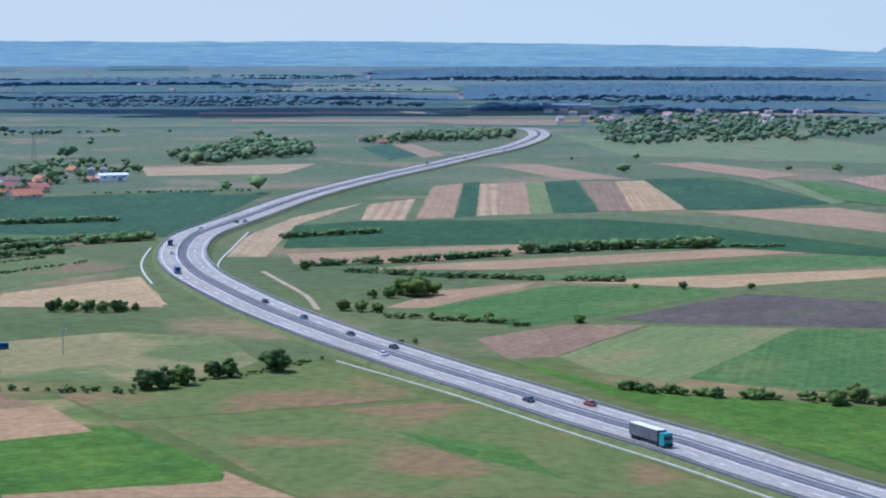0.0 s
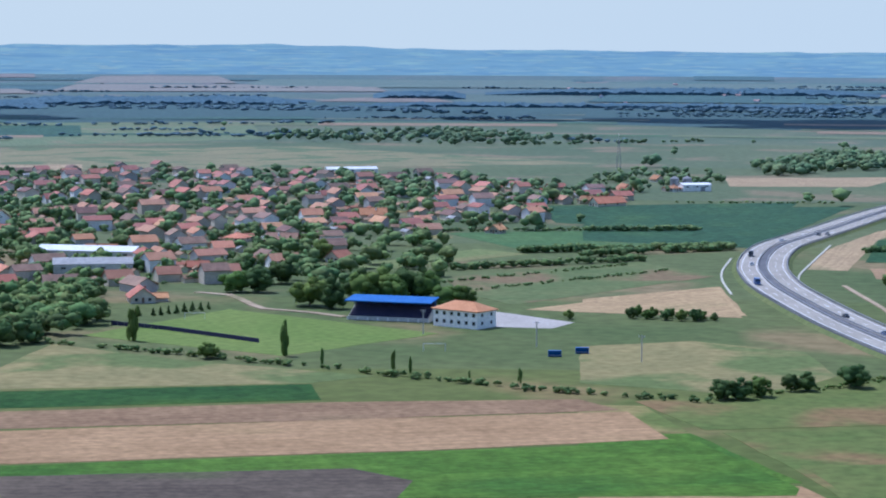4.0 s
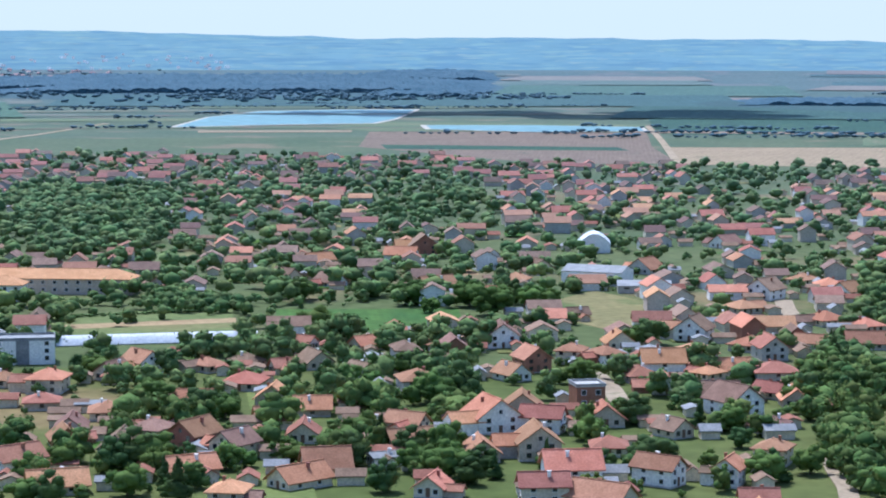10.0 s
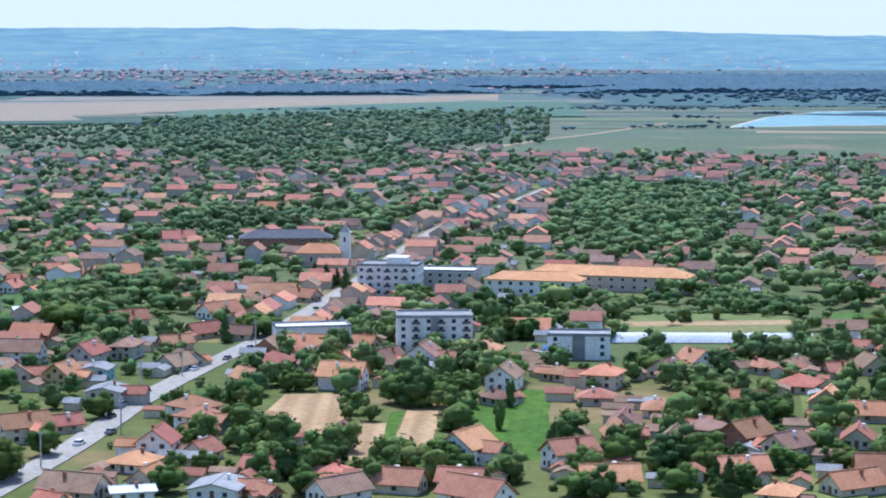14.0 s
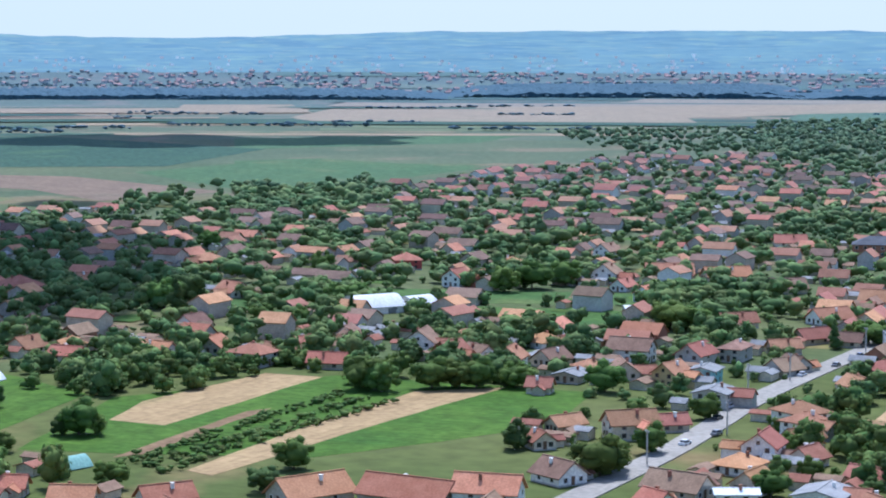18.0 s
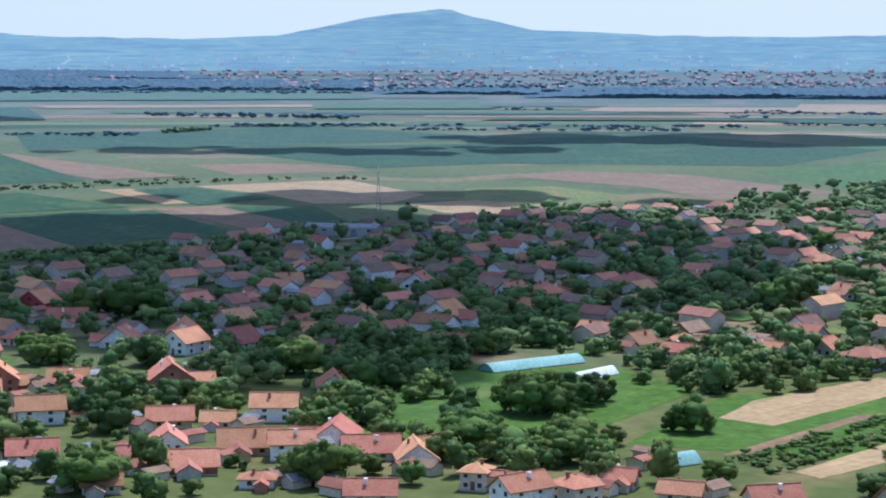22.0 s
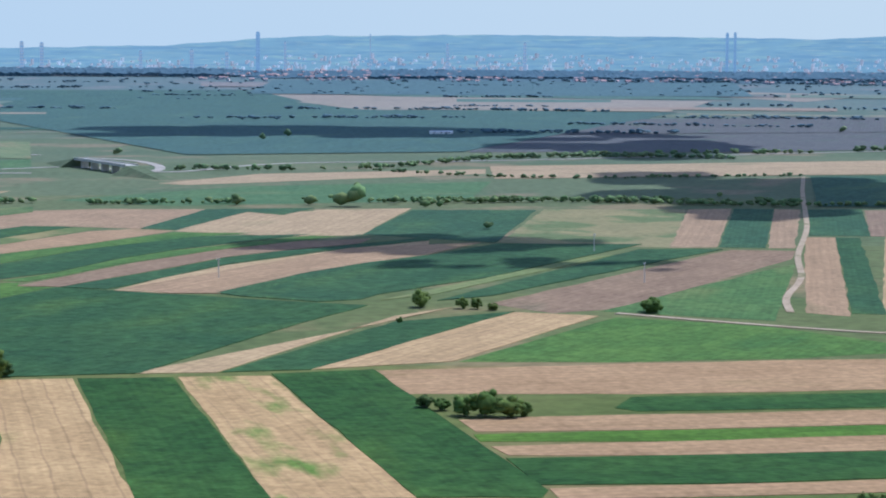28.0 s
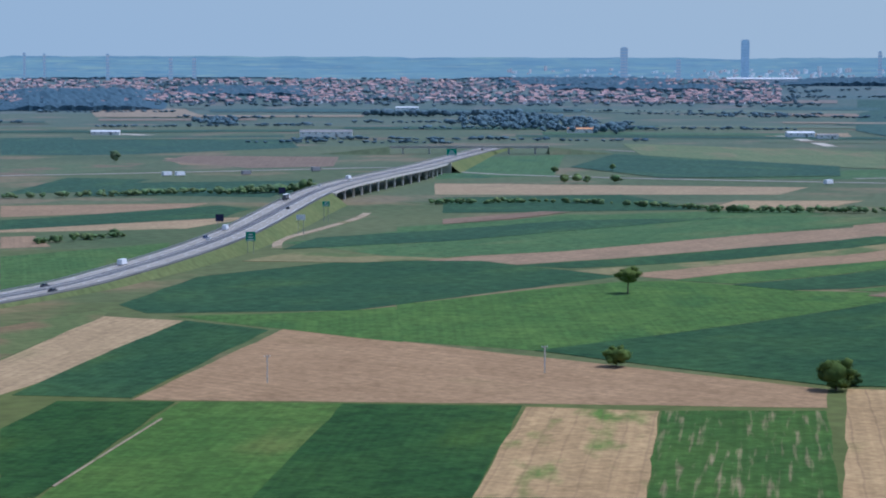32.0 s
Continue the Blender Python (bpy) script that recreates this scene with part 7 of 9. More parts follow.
def mesh_np(name, v, tri, quad, material):
    me = bpy.data.meshes.new(name)
    me.vertices.add(len(v))
    me.vertices.foreach_set("co", v.astype(np.float32).ravel())
    me.loops.add(3 * len(tri) + 4 * len(quad))
    me.loops.foreach_set("vertex_index", np.concatenate([tri.ravel(), quad.ravel()]).astype(np.int32))
    me.polygons.add(len(tri) + len(quad))
    starts = np.concatenate([3 * np.arange(len(tri)), 3 * len(tri) + 4 * np.arange(len(quad))])
    me.polygons.foreach_set("loop_start", starts.astype(np.int32))
    me.materials.append(material)
    me.update(calc_edges=True)
    return me


PLANTED = {}
SMALL = []
TREE_WORDS = {"broad": "round leafy green tree with dense uneven crown", "column": "tall narrow columnar poplar", "conifer": "dark green pointed conifer", "slim": "tall slim pale-leaved poplar", "lollipop": "lone round-crowned tree on a bare trunk"}
SPREAD = {"broad": 1.05, "column": 0.26, "conifer": 0.7, "slim": 0.42, "lollipop": 0.8}


def tree(kind, x, y, h):
    rng = random.Random(int(x * 31 + y * 17))
    PLANTED.setdefault((kind, rng.randrange(6 if kind == "broad" else 2)), []).append((x, y, h))


def plant_all():
    for (kind, var), spots in PLANTED.items():
        rng = np.random.default_rng(40 + var * 7 + len(kind))
        th = tagged(new("tree"), TREE_WORDS[kind], "tree", "trees")
        v, f, q = crown_arrays(rng, kind, {"broad": 24, "lollipop": 22, "conifer": 20}.get(kind, 14), 48, True)
        part("crown", mesh_np("crown", v, f, q, M["leaf_dark" if kind == "conifer" or var % 3 == 2 else "leaf"]), th)
        tv, tf = [], []
        for z, r in ((-0.02, 0.035), (0.2, 0.022), (0.5, 0.014)):
            tv += [(r * math.cos(i * math.pi / 3), r * math.sin(i * math.pi / 3), z) for i in range(6)]
        tf = [(6 * k + i, 6 * k + (i + 1) % 6, 6 * k + 6 + (i + 1) % 6, 6 * k + 6 + i) for k in (0, 1) for i in range(6)]
        for a in (0.5, 2.6, 4.7):
            k = len(tv)
            tv += [(0.012, 0, 0.25), (-0.006, 0.01, 0.25), (-0.006, -0.01, 0.25), (0.22 * math.cos(a), 0.22 * math.sin(a), 0.55)]
            tf += [(k, k + 1, k + 3), (k + 1, k + 2, k + 3), (k + 2, k, k + 3)]
        part("trunk", mesh_of("trunk", tv, tf, M["bark"]), th, "brown trunk and limbs")
        rnd = random.Random(var)
        mats = []
        sink = 0.13 if kind == "broad" else 0.0
        for x, y, h in spots:
            h *= 1 + sink
            w = h * SPREAD[kind] * rnd.uniform(0.85, 1.2)
            mats.append(pose(x, y, land(math.hypot(x, y)) - sink * h, 0, 0, rnd.uniform(0, 360)) @ Matrix.Diagonal((w, w, h, 1)))
        for m in mats[1:]:
            copy_thing(th, m)
        th.matrix_basis = mats[0]


tree("broad", -49.9, 655.3, 7.5)
tree("broad", -63.2, 644.2, 5.7)
tree("broad", -67.5, 642.0, 5.7)
tree("broad", -74.8, 629.3, 6.6)
tree("broad", -79.8, 623.1, 6.2)
tree("broad", -84.0, 621.1, 6.5)
SMALL.append((-119, 1416, 12.1))
SMALL.append((-142, 1437, 8.2))
SMALL.append((135, 1638, 9.3))
SMALL.append((159, 1814, 7.0))
tree("broad", 47.9, 768.4, 3.6)
tree("broad", 95.5, 873.2, 3.4)
tree("broad", 123.0, 873.3, 2.7)
tree("broad", 16.2, 771.5, 3.6)
tree("broad", 7.2, 774.6, 3.0)
tree("broad", -3.8, 777.7, 3.0)
tree("broad", -36.5, 803.7, 4.6)
tree("broad", -29.8, 800.3, 4.6)
tree("broad", -23.9, 798.7, 4.1)
tree("broad", -10.7, 848.0, 9.2)
tree("broad", -15.9, 853.6, 7.5)
tree("broad", -5.3, 853.7, 6.6)
tree("broad", -20.4, 842.4, 4.8)
tree("broad", -27.0, 842.4, 3.9)
tree("broad", 76.4, 606.5, 3.2)
tree("broad", 86.7, 606.5, 3.2)
tree("broad", 107.3, 594.3, 5.5)
tree("broad", 113.7, 599.9, 5.6)
tree("broad", 102.7, 603.7, 2.5)
tree("broad", 66.3, 614.3, 2.2)
tree("broad", 55.5, 619.3, 1.9)
SMALL.append((-328, 2050, 7.5))
SMALL.append((-288, 2319, 6.0))
tree("broad", -9.1, 716.7, 1.9)
tree("broad", -13.7, 718.0, 1.5)
tree("broad", -142.5, 806.8, 4.7)
tree("broad", -136.0, 805.2, 4.2)
tree("broad", -129.8, 805.2, 4.2)
tree("broad", -124.6, 805.2, 3.8)
tree("broad", -118.1, 803.5, 4.2)
tree("broad", -112.9, 803.5, 2.9)
tree("broad", 70.5, 1029.2, 3.7)
tree("broad", 46.7, 1029.2, 3.7)
tree("broad", 57.3, 1029.2, 4.2)
tree("broad", 84.9, 1043.2, 5.4)
tree("broad", 119.9, 1043.2, 5.4)
tree("broad", 106.4, 1043.2, 4.3)
tree("broad", -59.5, 945.8, 4.4)
tree("broad", 2.6, 910.2, 2.8)
tree("broad", 77.2, 877.2, 2.3)
SMALL.append((-316, 1829, 11.9))
SMALL.append((-309, 1829, 13.3))
SMALL.append((-184, 2214, 9.1))
SMALL.append((-267, 1510, 11.8))
SMALL.append((-298, 1603, 6.7))
SMALL.append((260, 1660, 5.2))
SMALL.append((293, 1639, 7.7))
SMALL.append((104, 1789, 3.7))
tree("column", -233.3, 669.3, 11.0)
tree("column", -215.0, 652.8, 5.3)
tree("column", -190.0, 647.4, 6.3)
tree("column", -183.8, 644.5, 4.9)
tree("column", -163.5, 638.2, 2.7)
tree("column", -146.9, 634.4, 4.4)
tree("slim", -294.6, 688.8, 11.2)
tree("broad", -254.8, 656.4, 5.8)
tree("conifer", -319.0, 752.4, 3.0)
tree("conifer", -314.7, 755.7, 3.2)
tree("conifer", -312.8, 758.2, 3.4)
tree("conifer", -311.4, 762.5, 3.4)
tree("conifer", -309.2, 765.1, 3.4)
tree("conifer", -307.8, 769.4, 3.6)
tree("conifer", -306.3, 773.7, 3.7)
tree("conifer", -304.1, 776.4, 3.4)
tree("conifer", -302.6, 780.7, 3.0)
SMALL.append((-253, 1238, 5.8))
SMALL.append((-334, 2091, 7.6))
SMALL.append((-533, 2160, 8.0))
SMALL.append((-963, 2540, 8.4))
tree("broad", -325.6, 892.9, 8.8)
tree("broad", -313.2, 838.8, 10.4)
tree("broad", -304.5, 841.9, 10.4)
tree("broad", -269.3, 802.3, 12.0)
tree("broad", -258.2, 796.4, 11.9)
tree("broad", -251.5, 818.6, 13.3)
tree("broad", -248.0, 830.1, 13.4)
tree("broad", -239.6, 833.1, 13.4)
tree("broad", -233.2, 835.3, 12.3)
tree("broad", -216.4, 811.3, 9.8)
tree("broad", -211.3, 813.1, 9.1)
tree("broad", -256.4, 827.1, 12.3)
tree("broad", -241.1, 822.3, 11.1)
tree("broad", -306.5, 875.5, 10.8)
tree("broad", -321.7, 974.9, 10.6)
SMALL.append((-265, 1171, 10.8))
SMALL.append((-299, 1380, 12.7))
tree("broad", -165.0, 792.3, 3.8)
tree("broad", -143.3, 799.9, 4.6)
tree("broad", -137.1, 800.4, 4.2)
tree("broad", -130.7, 799.1, 4.2)
tree("broad", -124.2, 797.8, 4.2)
tree("broad", -119.2, 799.6, 5.0)
tree("conifer", -191.7, 770.6, 3.3)
tree("conifer", -189.0, 768.1, 3.3)
tree("broad", -674.5, -273.2, 13.9)
tree("broad", -798.9, -321.5, 9.3)
tree("broad", -877.1, -311.9, 9.6)
tree("broad", -686.7, -183.3, 9.2)
tree("broad", -632.7, -149.7, 6.7)
tree("broad", -588.1, -137.5, 7.8)
tree("broad", -611.3, -147.1, 5.9)
tree("broad", -711.8, -136.7, 9.0)
tree("broad", -525.3, -91.6, 5.6)
tree("broad", -506.5, -77.5, 8.0)
tree("broad", -514.8, -72.7, 9.5)
tree("broad", -558.3, -89.2, 8.8)
tree("broad", -559.7, -101.4, 7.4)
tree("broad", -530.9, -100.4, 7.7)
tree("broad", -611.2, -104.2, 7.1)
tree("broad", -612.7, -98.0, 6.8)
tree("broad", -574.8, -75.2, 8.3)
tree("broad", -565.0, -43.2, 10.3)
tree("broad", -585.2, -50.8, 7.6)
tree("broad", -595.2, -28.3, 10.2)
tree("broad", -487.8, -43.4, 10.9)
tree("broad", -495.3, -39.0, 9.1)
tree("broad", -688.2, -68.9, 9.0)
tree("broad", -686.5, -75.8, 8.9)
tree("broad", -562.4, -108.6, 6.7)
tree("broad", -467.0, -130.6, 5.8)
tree("broad", -482.3, -121.4, 4.7)
tree("broad", -506.3, -155.0, 2.2)
tree("broad", -682.6, -40.4, 10.6)
tree("broad", -670.3, -491.4, 7.3)
tree("broad", -709.3, -413.0, 5.9)
tree("broad", -676.4, -476.6, 4.7)
tree("broad", -678.9, -472.0, 4.7)
tree("broad", -679.1, -464.5, 3.4)
tree("broad", -482.8, -332.3, 7.9)
tree("broad", -480.0, -337.6, 6.1)
tree("broad", -485.6, -327.0, 6.4)
tree("broad", -483.8, -347.7, 3.7)
tree("broad", -483.8, -353.6, 4.0)
tree("broad", -489.2, -324.1, 4.6)
SMALL.append((-977, -672, 4.9))
SMALL.append((-1280, -696, 5.2))
tree("broad", -627.5, -469.8, 2.4)
SMALL.append((-2325, -1105, 9.2))
tree("broad", -794.1, -319.1, 9.3)
tree("broad", -704.7, -315.3, 2.4)
tree("lollipop", -547.7, -722.8, 11.7)
tree("broad", -416.6, -555.4, 7.6)
tree("broad", -442.3, -481.9, 10.5)
SMALL.append((-801, -1809, 12.7))
SMALL.append((-743, -1354, 11.1))
SMALL.append((-1041, -1475, 7.4))
SMALL.append((-1098, -1471, 6.6))
SMALL.append((-960, -1346, 8.5))
SMALL.append((-967, -1341, 9.3))
SMALL.append((-974, -1337, 7.6))
SMALL.append((-997, -1332, 7.7))
SMALL.append((-430, -1069, 4.2))
SMALL.append((-440, -1071, 5.4))
SMALL.append((-450, -1073, 5.4))
SMALL.append((-462, -1077, 4.8))
SMALL.append((-481, -1087, 5.5))
SMALL.append((-697, -1361, 6.3))
SMALL.append((-721, -1347, 7.1))
SMALL.append((-1062, -828, 15.9))
SMALL.append((-1055, -836, 12.5))
SMALL.append((-1050, -856, 9.1))
SMALL.append((-1021, -890, 8.4))
tree("broad", -713.0, -415.6, 6.0)
SMALL.append((-1408, -1364, 8.1))
SMALL.append((-1707, -1452, 9.2))
SMALL.append((-1775, -1476, 10.7))
SMALL.append((-1092, -821, 6.3))
SMALL.append((-1082, -790, 6.9))
SMALL.append((-1087, -783, 5.5))
tree("broad", -451.5, -486.7, 5.9)
tree("broad", -489.3, 346.8, 10.9)
tree("broad", -496.7, 345.4, 9.4)
tree("broad", -486.3, 350.4, 8.6)
tree("broad", -495.9, 369.1, 7.2)
tree("broad", -509.2, 393.6, 10.0)
tree("broad", -516.8, 393.1, 8.4)
tree("broad", -537.5, 351.7, 9.2)
tree("broad", -530.1, 336.3, 6.5)
tree("broad", -532.7, 333.2, 6.5)
tree("conifer", -410.1, 331.6, 8.3)
tree("broad", -391.8, 336.6, 7.4)
tree("broad", -364.6, 308.3, 7.5)
tree("broad", -370.1, 306.5, 6.3)
tree("broad", -381.9, 348.5, 9.5)
tree("broad", -382.3, 342.5, 8.0)
tree("broad", -378.9, 352.1, 8.9)
tree("conifer", -346.6, 329.8, 9.4)
tree("conifer", -357.6, 335.8, 7.7)
tree("broad", -358.3, 325.3, 7.6)
tree("broad", -355.2, 391.3, 7.6)
tree("broad", -344.0, 382.8, 8.1)
tree("broad", -317.5, 364.5, 7.6)
tree("broad", -315.9, 385.5, 9.8)
tree("broad", -347.8, 411.5, 5.6)
tree("broad", -426.6, 234.5, 7.0)
tree("broad", -424.6, 266.1, 8.5)
tree("broad", -421.3, 270.0, 8.5)
tree("broad", -423.9, 277.1, 7.3)
tree("broad", -406.8, 277.3, 7.1)
tree("broad", -407.0, 257.9, 6.9)
tree("slim", -446.4, 343.1, 7.3)
tree("slim", -472.4, 367.0, 7.0)
tree("broad", -419.6, 408.4, 8.4)
tree("broad", -438.4, 407.3, 9.3)
tree("broad", -412.5, 409.9, 7.6)
tree("broad", -424.1, 462.1, 9.0)
tree("broad", -423.4, 470.8, 8.2)
tree("broad", -388.6, 466.5, 9.5)
tree("broad", -383.1, 473.0, 11.1)
tree("broad", -514.0, 553.9, 9.8)
tree("broad", -579.3, 616.2, 9.8)
tree("broad", -539.5, 635.4, 10.8)
tree("broad", -518.1, 621.2, 6.3)
tree("broad", -577.7, 456.2, 8.6)
tree("broad", -583.8, 448.9, 9.5)
tree("broad", -629.6, 489.4, 8.2)
tree("broad", -585.2, 469.6, 7.8)
tree("broad", -494.3, 437.1, 7.7)
tree("broad", -501.4, 437.6, 6.9)
tree("broad", -488.3, 444.3, 5.1)
tree("broad", -593.1, 483.5, 5.9)
tree("broad", -681.8, 481.0, 7.5)
tree("broad", -694.0, 495.0, 6.6)
tree("conifer", -854.0, 609.3, 7.0)
tree("conifer", -839.1, 605.2, 8.0)
tree("conifer", -869.2, 613.5, 6.6)
tree("conifer", -870.5, 634.7, 7.2)
SMALL.append((-992, 759, 7.7))
SMALL.append((-1002, 779, 7.8))
tree("conifer", -760.1, 493.8, 8.4)
tree("conifer", -748.4, 491.6, 7.9)
tree("conifer", -737.6, 488.6, 9.1)
tree("conifer", -781.4, 502.0, 7.2)
tree("conifer", -632.0, 370.4, 9.5)
tree("broad", -636.7, 386.3, 9.6)
tree("broad", -639.2, 383.4, 8.9)
tree("broad", -640.4, 393.0, 7.8)
tree("broad", -324.7, 472.7, 8.2)
tree("broad", -330.8, 473.6, 6.8)
tree("broad", -322.8, 389.0, 7.3)
tree("broad", -314.4, 395.2, 6.6)
tree("broad", -308.3, 383.5, 6.4)
tree("conifer", -307.6, 391.9, 5.9)
tree("conifer", -298.3, 415.5, 6.0)
tree("broad", -258.1, 428.5, 7.8)
tree("broad", -254.8, 443.4, 7.3)
tree("broad", -275.8, 432.1, 5.4)
tree("conifer", -308.6, 479.3, 6.7)
tree("broad", -406.6, 601.7, 9.4)
tree("broad", -409.6, 596.1, 7.5)
tree("conifer", -333.0, 592.7, 10.6)
tree("conifer", -359.1, 637.1, 5.7)
tree("broad", -541.2, 639.2, 9.7)
tree("broad", -518.3, 645.0, 11.8)
tree("broad", -495.5, 629.8, 12.4)
tree("broad", -510.2, 662.4, 9.7)
tree("broad", -499.6, 659.1, 9.6)
tree("broad", -494.4, 662.9, 8.5)
tree("broad", -417.2, 474.9, 5.9)
tree("broad", -401.3, 449.7, 4.1)
tree("broad", -424.6, 496.1, 7.8)
tree("broad", -374.9, 519.4, 8.3)
tree("broad", -380.3, 515.4, 5.0)
tree("broad", -404.2, 497.6, 6.7)
tree("broad", -436.8, 546.3, 5.4)
tree("broad", -382.6, 463.6, 7.8)
tree("broad", -398.9, 475.8, 7.3)
tree("broad", -388.8, 459.0, 6.3)
tree("broad", -307.4, 525.1, 7.1)
tree("broad", -299.8, 480.5, 7.4)
tree("broad", -284.7, 461.7, 5.7)
tree("broad", -583.5, 68.0, 12.2)
tree("broad", -589.6, 62.7, 10.8)
tree("broad", -581.9, 73.8, 11.4)
tree("broad", -589.3, 80.8, 9.3)
tree("broad", -606.0, 91.0, 7.2)
tree("broad", -555.4, 105.2, 10.3)
tree("broad", -554.3, 109.5, 6.6)
tree("broad", -556.6, 101.0, 5.9)
tree("broad", -514.6, 67.7, 9.5)
tree("broad", -516.0, 62.6, 7.5)
tree("broad", -519.4, 76.5, 6.9)
tree("broad", -550.3, 48.7, 7.2)
tree("broad", -553.1, 53.1, 7.2)
tree("broad", -485.0, 99.0, 7.1)
tree("broad", -493.3, 144.2, 8.3)
tree("broad", -469.8, 130.0, 6.4)
tree("broad", -602.5, 198.3, 11.5)
tree("broad", -596.5, 200.6, 9.8)
tree("broad", -613.4, 199.2, 9.2)
tree("broad", -620.7, 214.1, 8.5)
tree("broad", -597.5, 216.5, 9.9)
tree("broad", -595.3, 224.4, 9.1)
tree("broad", -594.0, 229.2, 9.9)
tree("broad", -591.0, 240.3, 8.3)
tree("broad", -574.4, 261.4, 9.8)
tree("broad", -499.4, 203.3, 7.7)
tree("broad", -461.2, 208.8, 10.6)
tree("broad", -466.7, 214.1, 8.0)
tree("broad", -483.6, 232.3, 8.4)
tree("broad", -523.7, 267.8, 7.6)
tree("conifer", -785.9, 185.1, 14.6)
tree("broad", -819.1, 197.4, 13.1)
tree("broad", -812.5, 186.9, 12.9)
tree("conifer", -761.0, 244.8, 9.3)
tree("broad", -761.7, 210.8, 8.2)
tree("broad", -750.3, 222.3, 7.3)
tree("broad", -804.4, 251.9, 8.7)
tree("broad", -653.0, 230.8, 5.4)
tree("broad", -904.5, 278.1, 12.2)
tree("broad", -811.0, 263.2, 8.8)
tree("broad", -836.1, 362.0, 11.8)
tree("broad", -830.0, 344.4, 12.8)
tree("broad", -823.5, 329.5, 11.4)
tree("broad", -1044.9, 263.2, 10.0)
tree("broad", -691.8, 348.7, 10.0)
tree("broad", -693.9, 341.1, 12.0)
tree("broad", -533.6, 46.1, 11.2)
tree("broad", -556.9, 45.2, 8.7)
tree("broad", -587.3, 68.8, 13.1)
tree("broad", -591.9, 77.0, 11.6)
tree("broad", -601.3, 86.0, 9.5)
tree("broad", -533.9, 72.4, 10.5)
tree("broad", -533.9, 68.2, 8.4)
tree("broad", -537.9, 82.6, 5.7)
tree("broad", -491.6, 8.0, 11.6)
tree("broad", -498.1, 12.0, 10.4)
tree("broad", -498.0, 4.3, 7.8)
tree("broad", -497.3, -43.7, 7.8)
tree("broad", -510.8, -42.2, 8.0)
tree("broad", -599.8, -21.4, 9.4)
tree("broad", -604.5, -27.8, 7.9)
tree("broad", -685.8, -40.4, 9.8)
tree("broad", -572.4, -44.2, 9.0)
tree("broad", -619.0, -42.9, 8.1)
tree("broad", -590.6, -13.4, 6.9)
tree("broad", -573.4, 21.2, 5.2)
tree("broad", -504.9, 21.4, 5.3)
tree("broad", -491.9, 29.8, 6.4)
tree("slim", -510.3, -76.7, 8.1)
tree("slim", -517.1, -85.8, 6.8)
tree("slim", -524.5, -74.7, 8.3)
tree("broad", -524.1, -100.6, 7.7)
tree("broad", -571.6, -105.1, 7.6)
tree("broad", -580.5, -93.1, 9.2)
tree("broad", -563.3, -86.0, 8.9)
tree("broad", -496.5, -103.2, 6.6)
tree("broad", -580.7, -76.5, 9.1)
tree("broad", -598.9, -85.1, 7.9)
tree("broad", -697.8, -70.9, 9.1)
tree("broad", -710.7, -80.5, 8.3)
tree("broad", -800.1, -57.4, 14.5)
tree("broad", -800.3, -49.1, 14.5)
tree("broad", -800.0, -69.8, 12.4)
tree("broad", -686.3, -1.3, 10.7)
tree("broad", -662.7, 7.3, 12.0)
tree("broad", -640.6, 17.0, 10.0)
tree("broad", -630.2, 24.9, 9.8)
tree("broad", -630.3, 33.1, 9.0)
tree("broad", -712.3, 29.9, 11.1)
tree("broad", -686.9, 37.7, 8.9)
tree("broad", -663.2, 45.0, 10.3)
tree("broad", -675.0, 54.5, 9.7)
SMALL.append((-1200, 69, 13.0))
tree("broad", -699.8, 65.5, 8.2)
tree("broad", -836.3, 39.4, 11.9)
tree("broad", -827.3, 32.5, 10.7)
tree("broad", -802.0, 72.9, 9.4)
tree("broad", -768.6, -23.3, 8.9)


# ---- woods and hedges ----
def low_crowns():
    rng = np.random.default_rng(77)
    return tuple([crown_arrays(rng, "broad", n, k, False) for _ in range(10)] for n, k in ((4, 0), (5, 6), (9, 18)))


FAR, LOW, MID = low_crowns()


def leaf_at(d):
    # leaf colours get haze mixed in with distance
    return distant("leaf_wood", haze_share_at(d) * 1.15, LEAF_HAZE_TINT) if d < 2900 else M["leaf_far"]


def clumps(spots, material, seed, name="woodland", label="dense green woodland of mixed trees", wide=1.0):
    """Many small trees joined into one mesh; spots: x, y, height."""
    rng = np.random.default_rng(seed)
    vs, ts, qs, k = [], [], [], 0
    for x, y, h in spots:
        d = math.hypot(x, y)
        v, t, q = (MID if d < 760 and name != "hedge" else LOW if d < 1300 else FAR)[rng.integers(10)]
        a = rng.uniform(0, 6.28)
        w = h * wide * rng.uniform(0.9, 1.5)
        c, s = math.cos(a) * w, math.sin(a) * w
        vs.append(np.stack([v[:, 0] * c - v[:, 1] * s + x, v[:, 0] * s + v[:, 1] * c + y, v[:, 2] * h * 1.1 - 0.1 * h + land(math.hypot(x, y))], 1))
        ts.append(t + k)
        qs.append(q + k)
        k += len(v)
    if not vs:
        return None
    if material is None:
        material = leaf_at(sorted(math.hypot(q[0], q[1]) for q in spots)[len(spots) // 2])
    ob = new(name, mesh_np(name, np.concatenate(vs), np.concatenate(ts), np.concatenate(qs), material))
    return tagged(ob, label, name, kind="stuff")


def scatter(poly, n, h0, h1, rng):
    xs, ys = [p[0] for p in poly], [p[1] for p in poly]
    out, tries = [], 0
    while len(out) < n and tries < n * 40:
        tries += 1
        x, y = rng.uniform(min(xs), max(xs)), rng.uniform(min(ys), max(ys))
        if inside(x, y, poly):
            out.append((x, y, rng.uniform(h0, h1)))
    return out


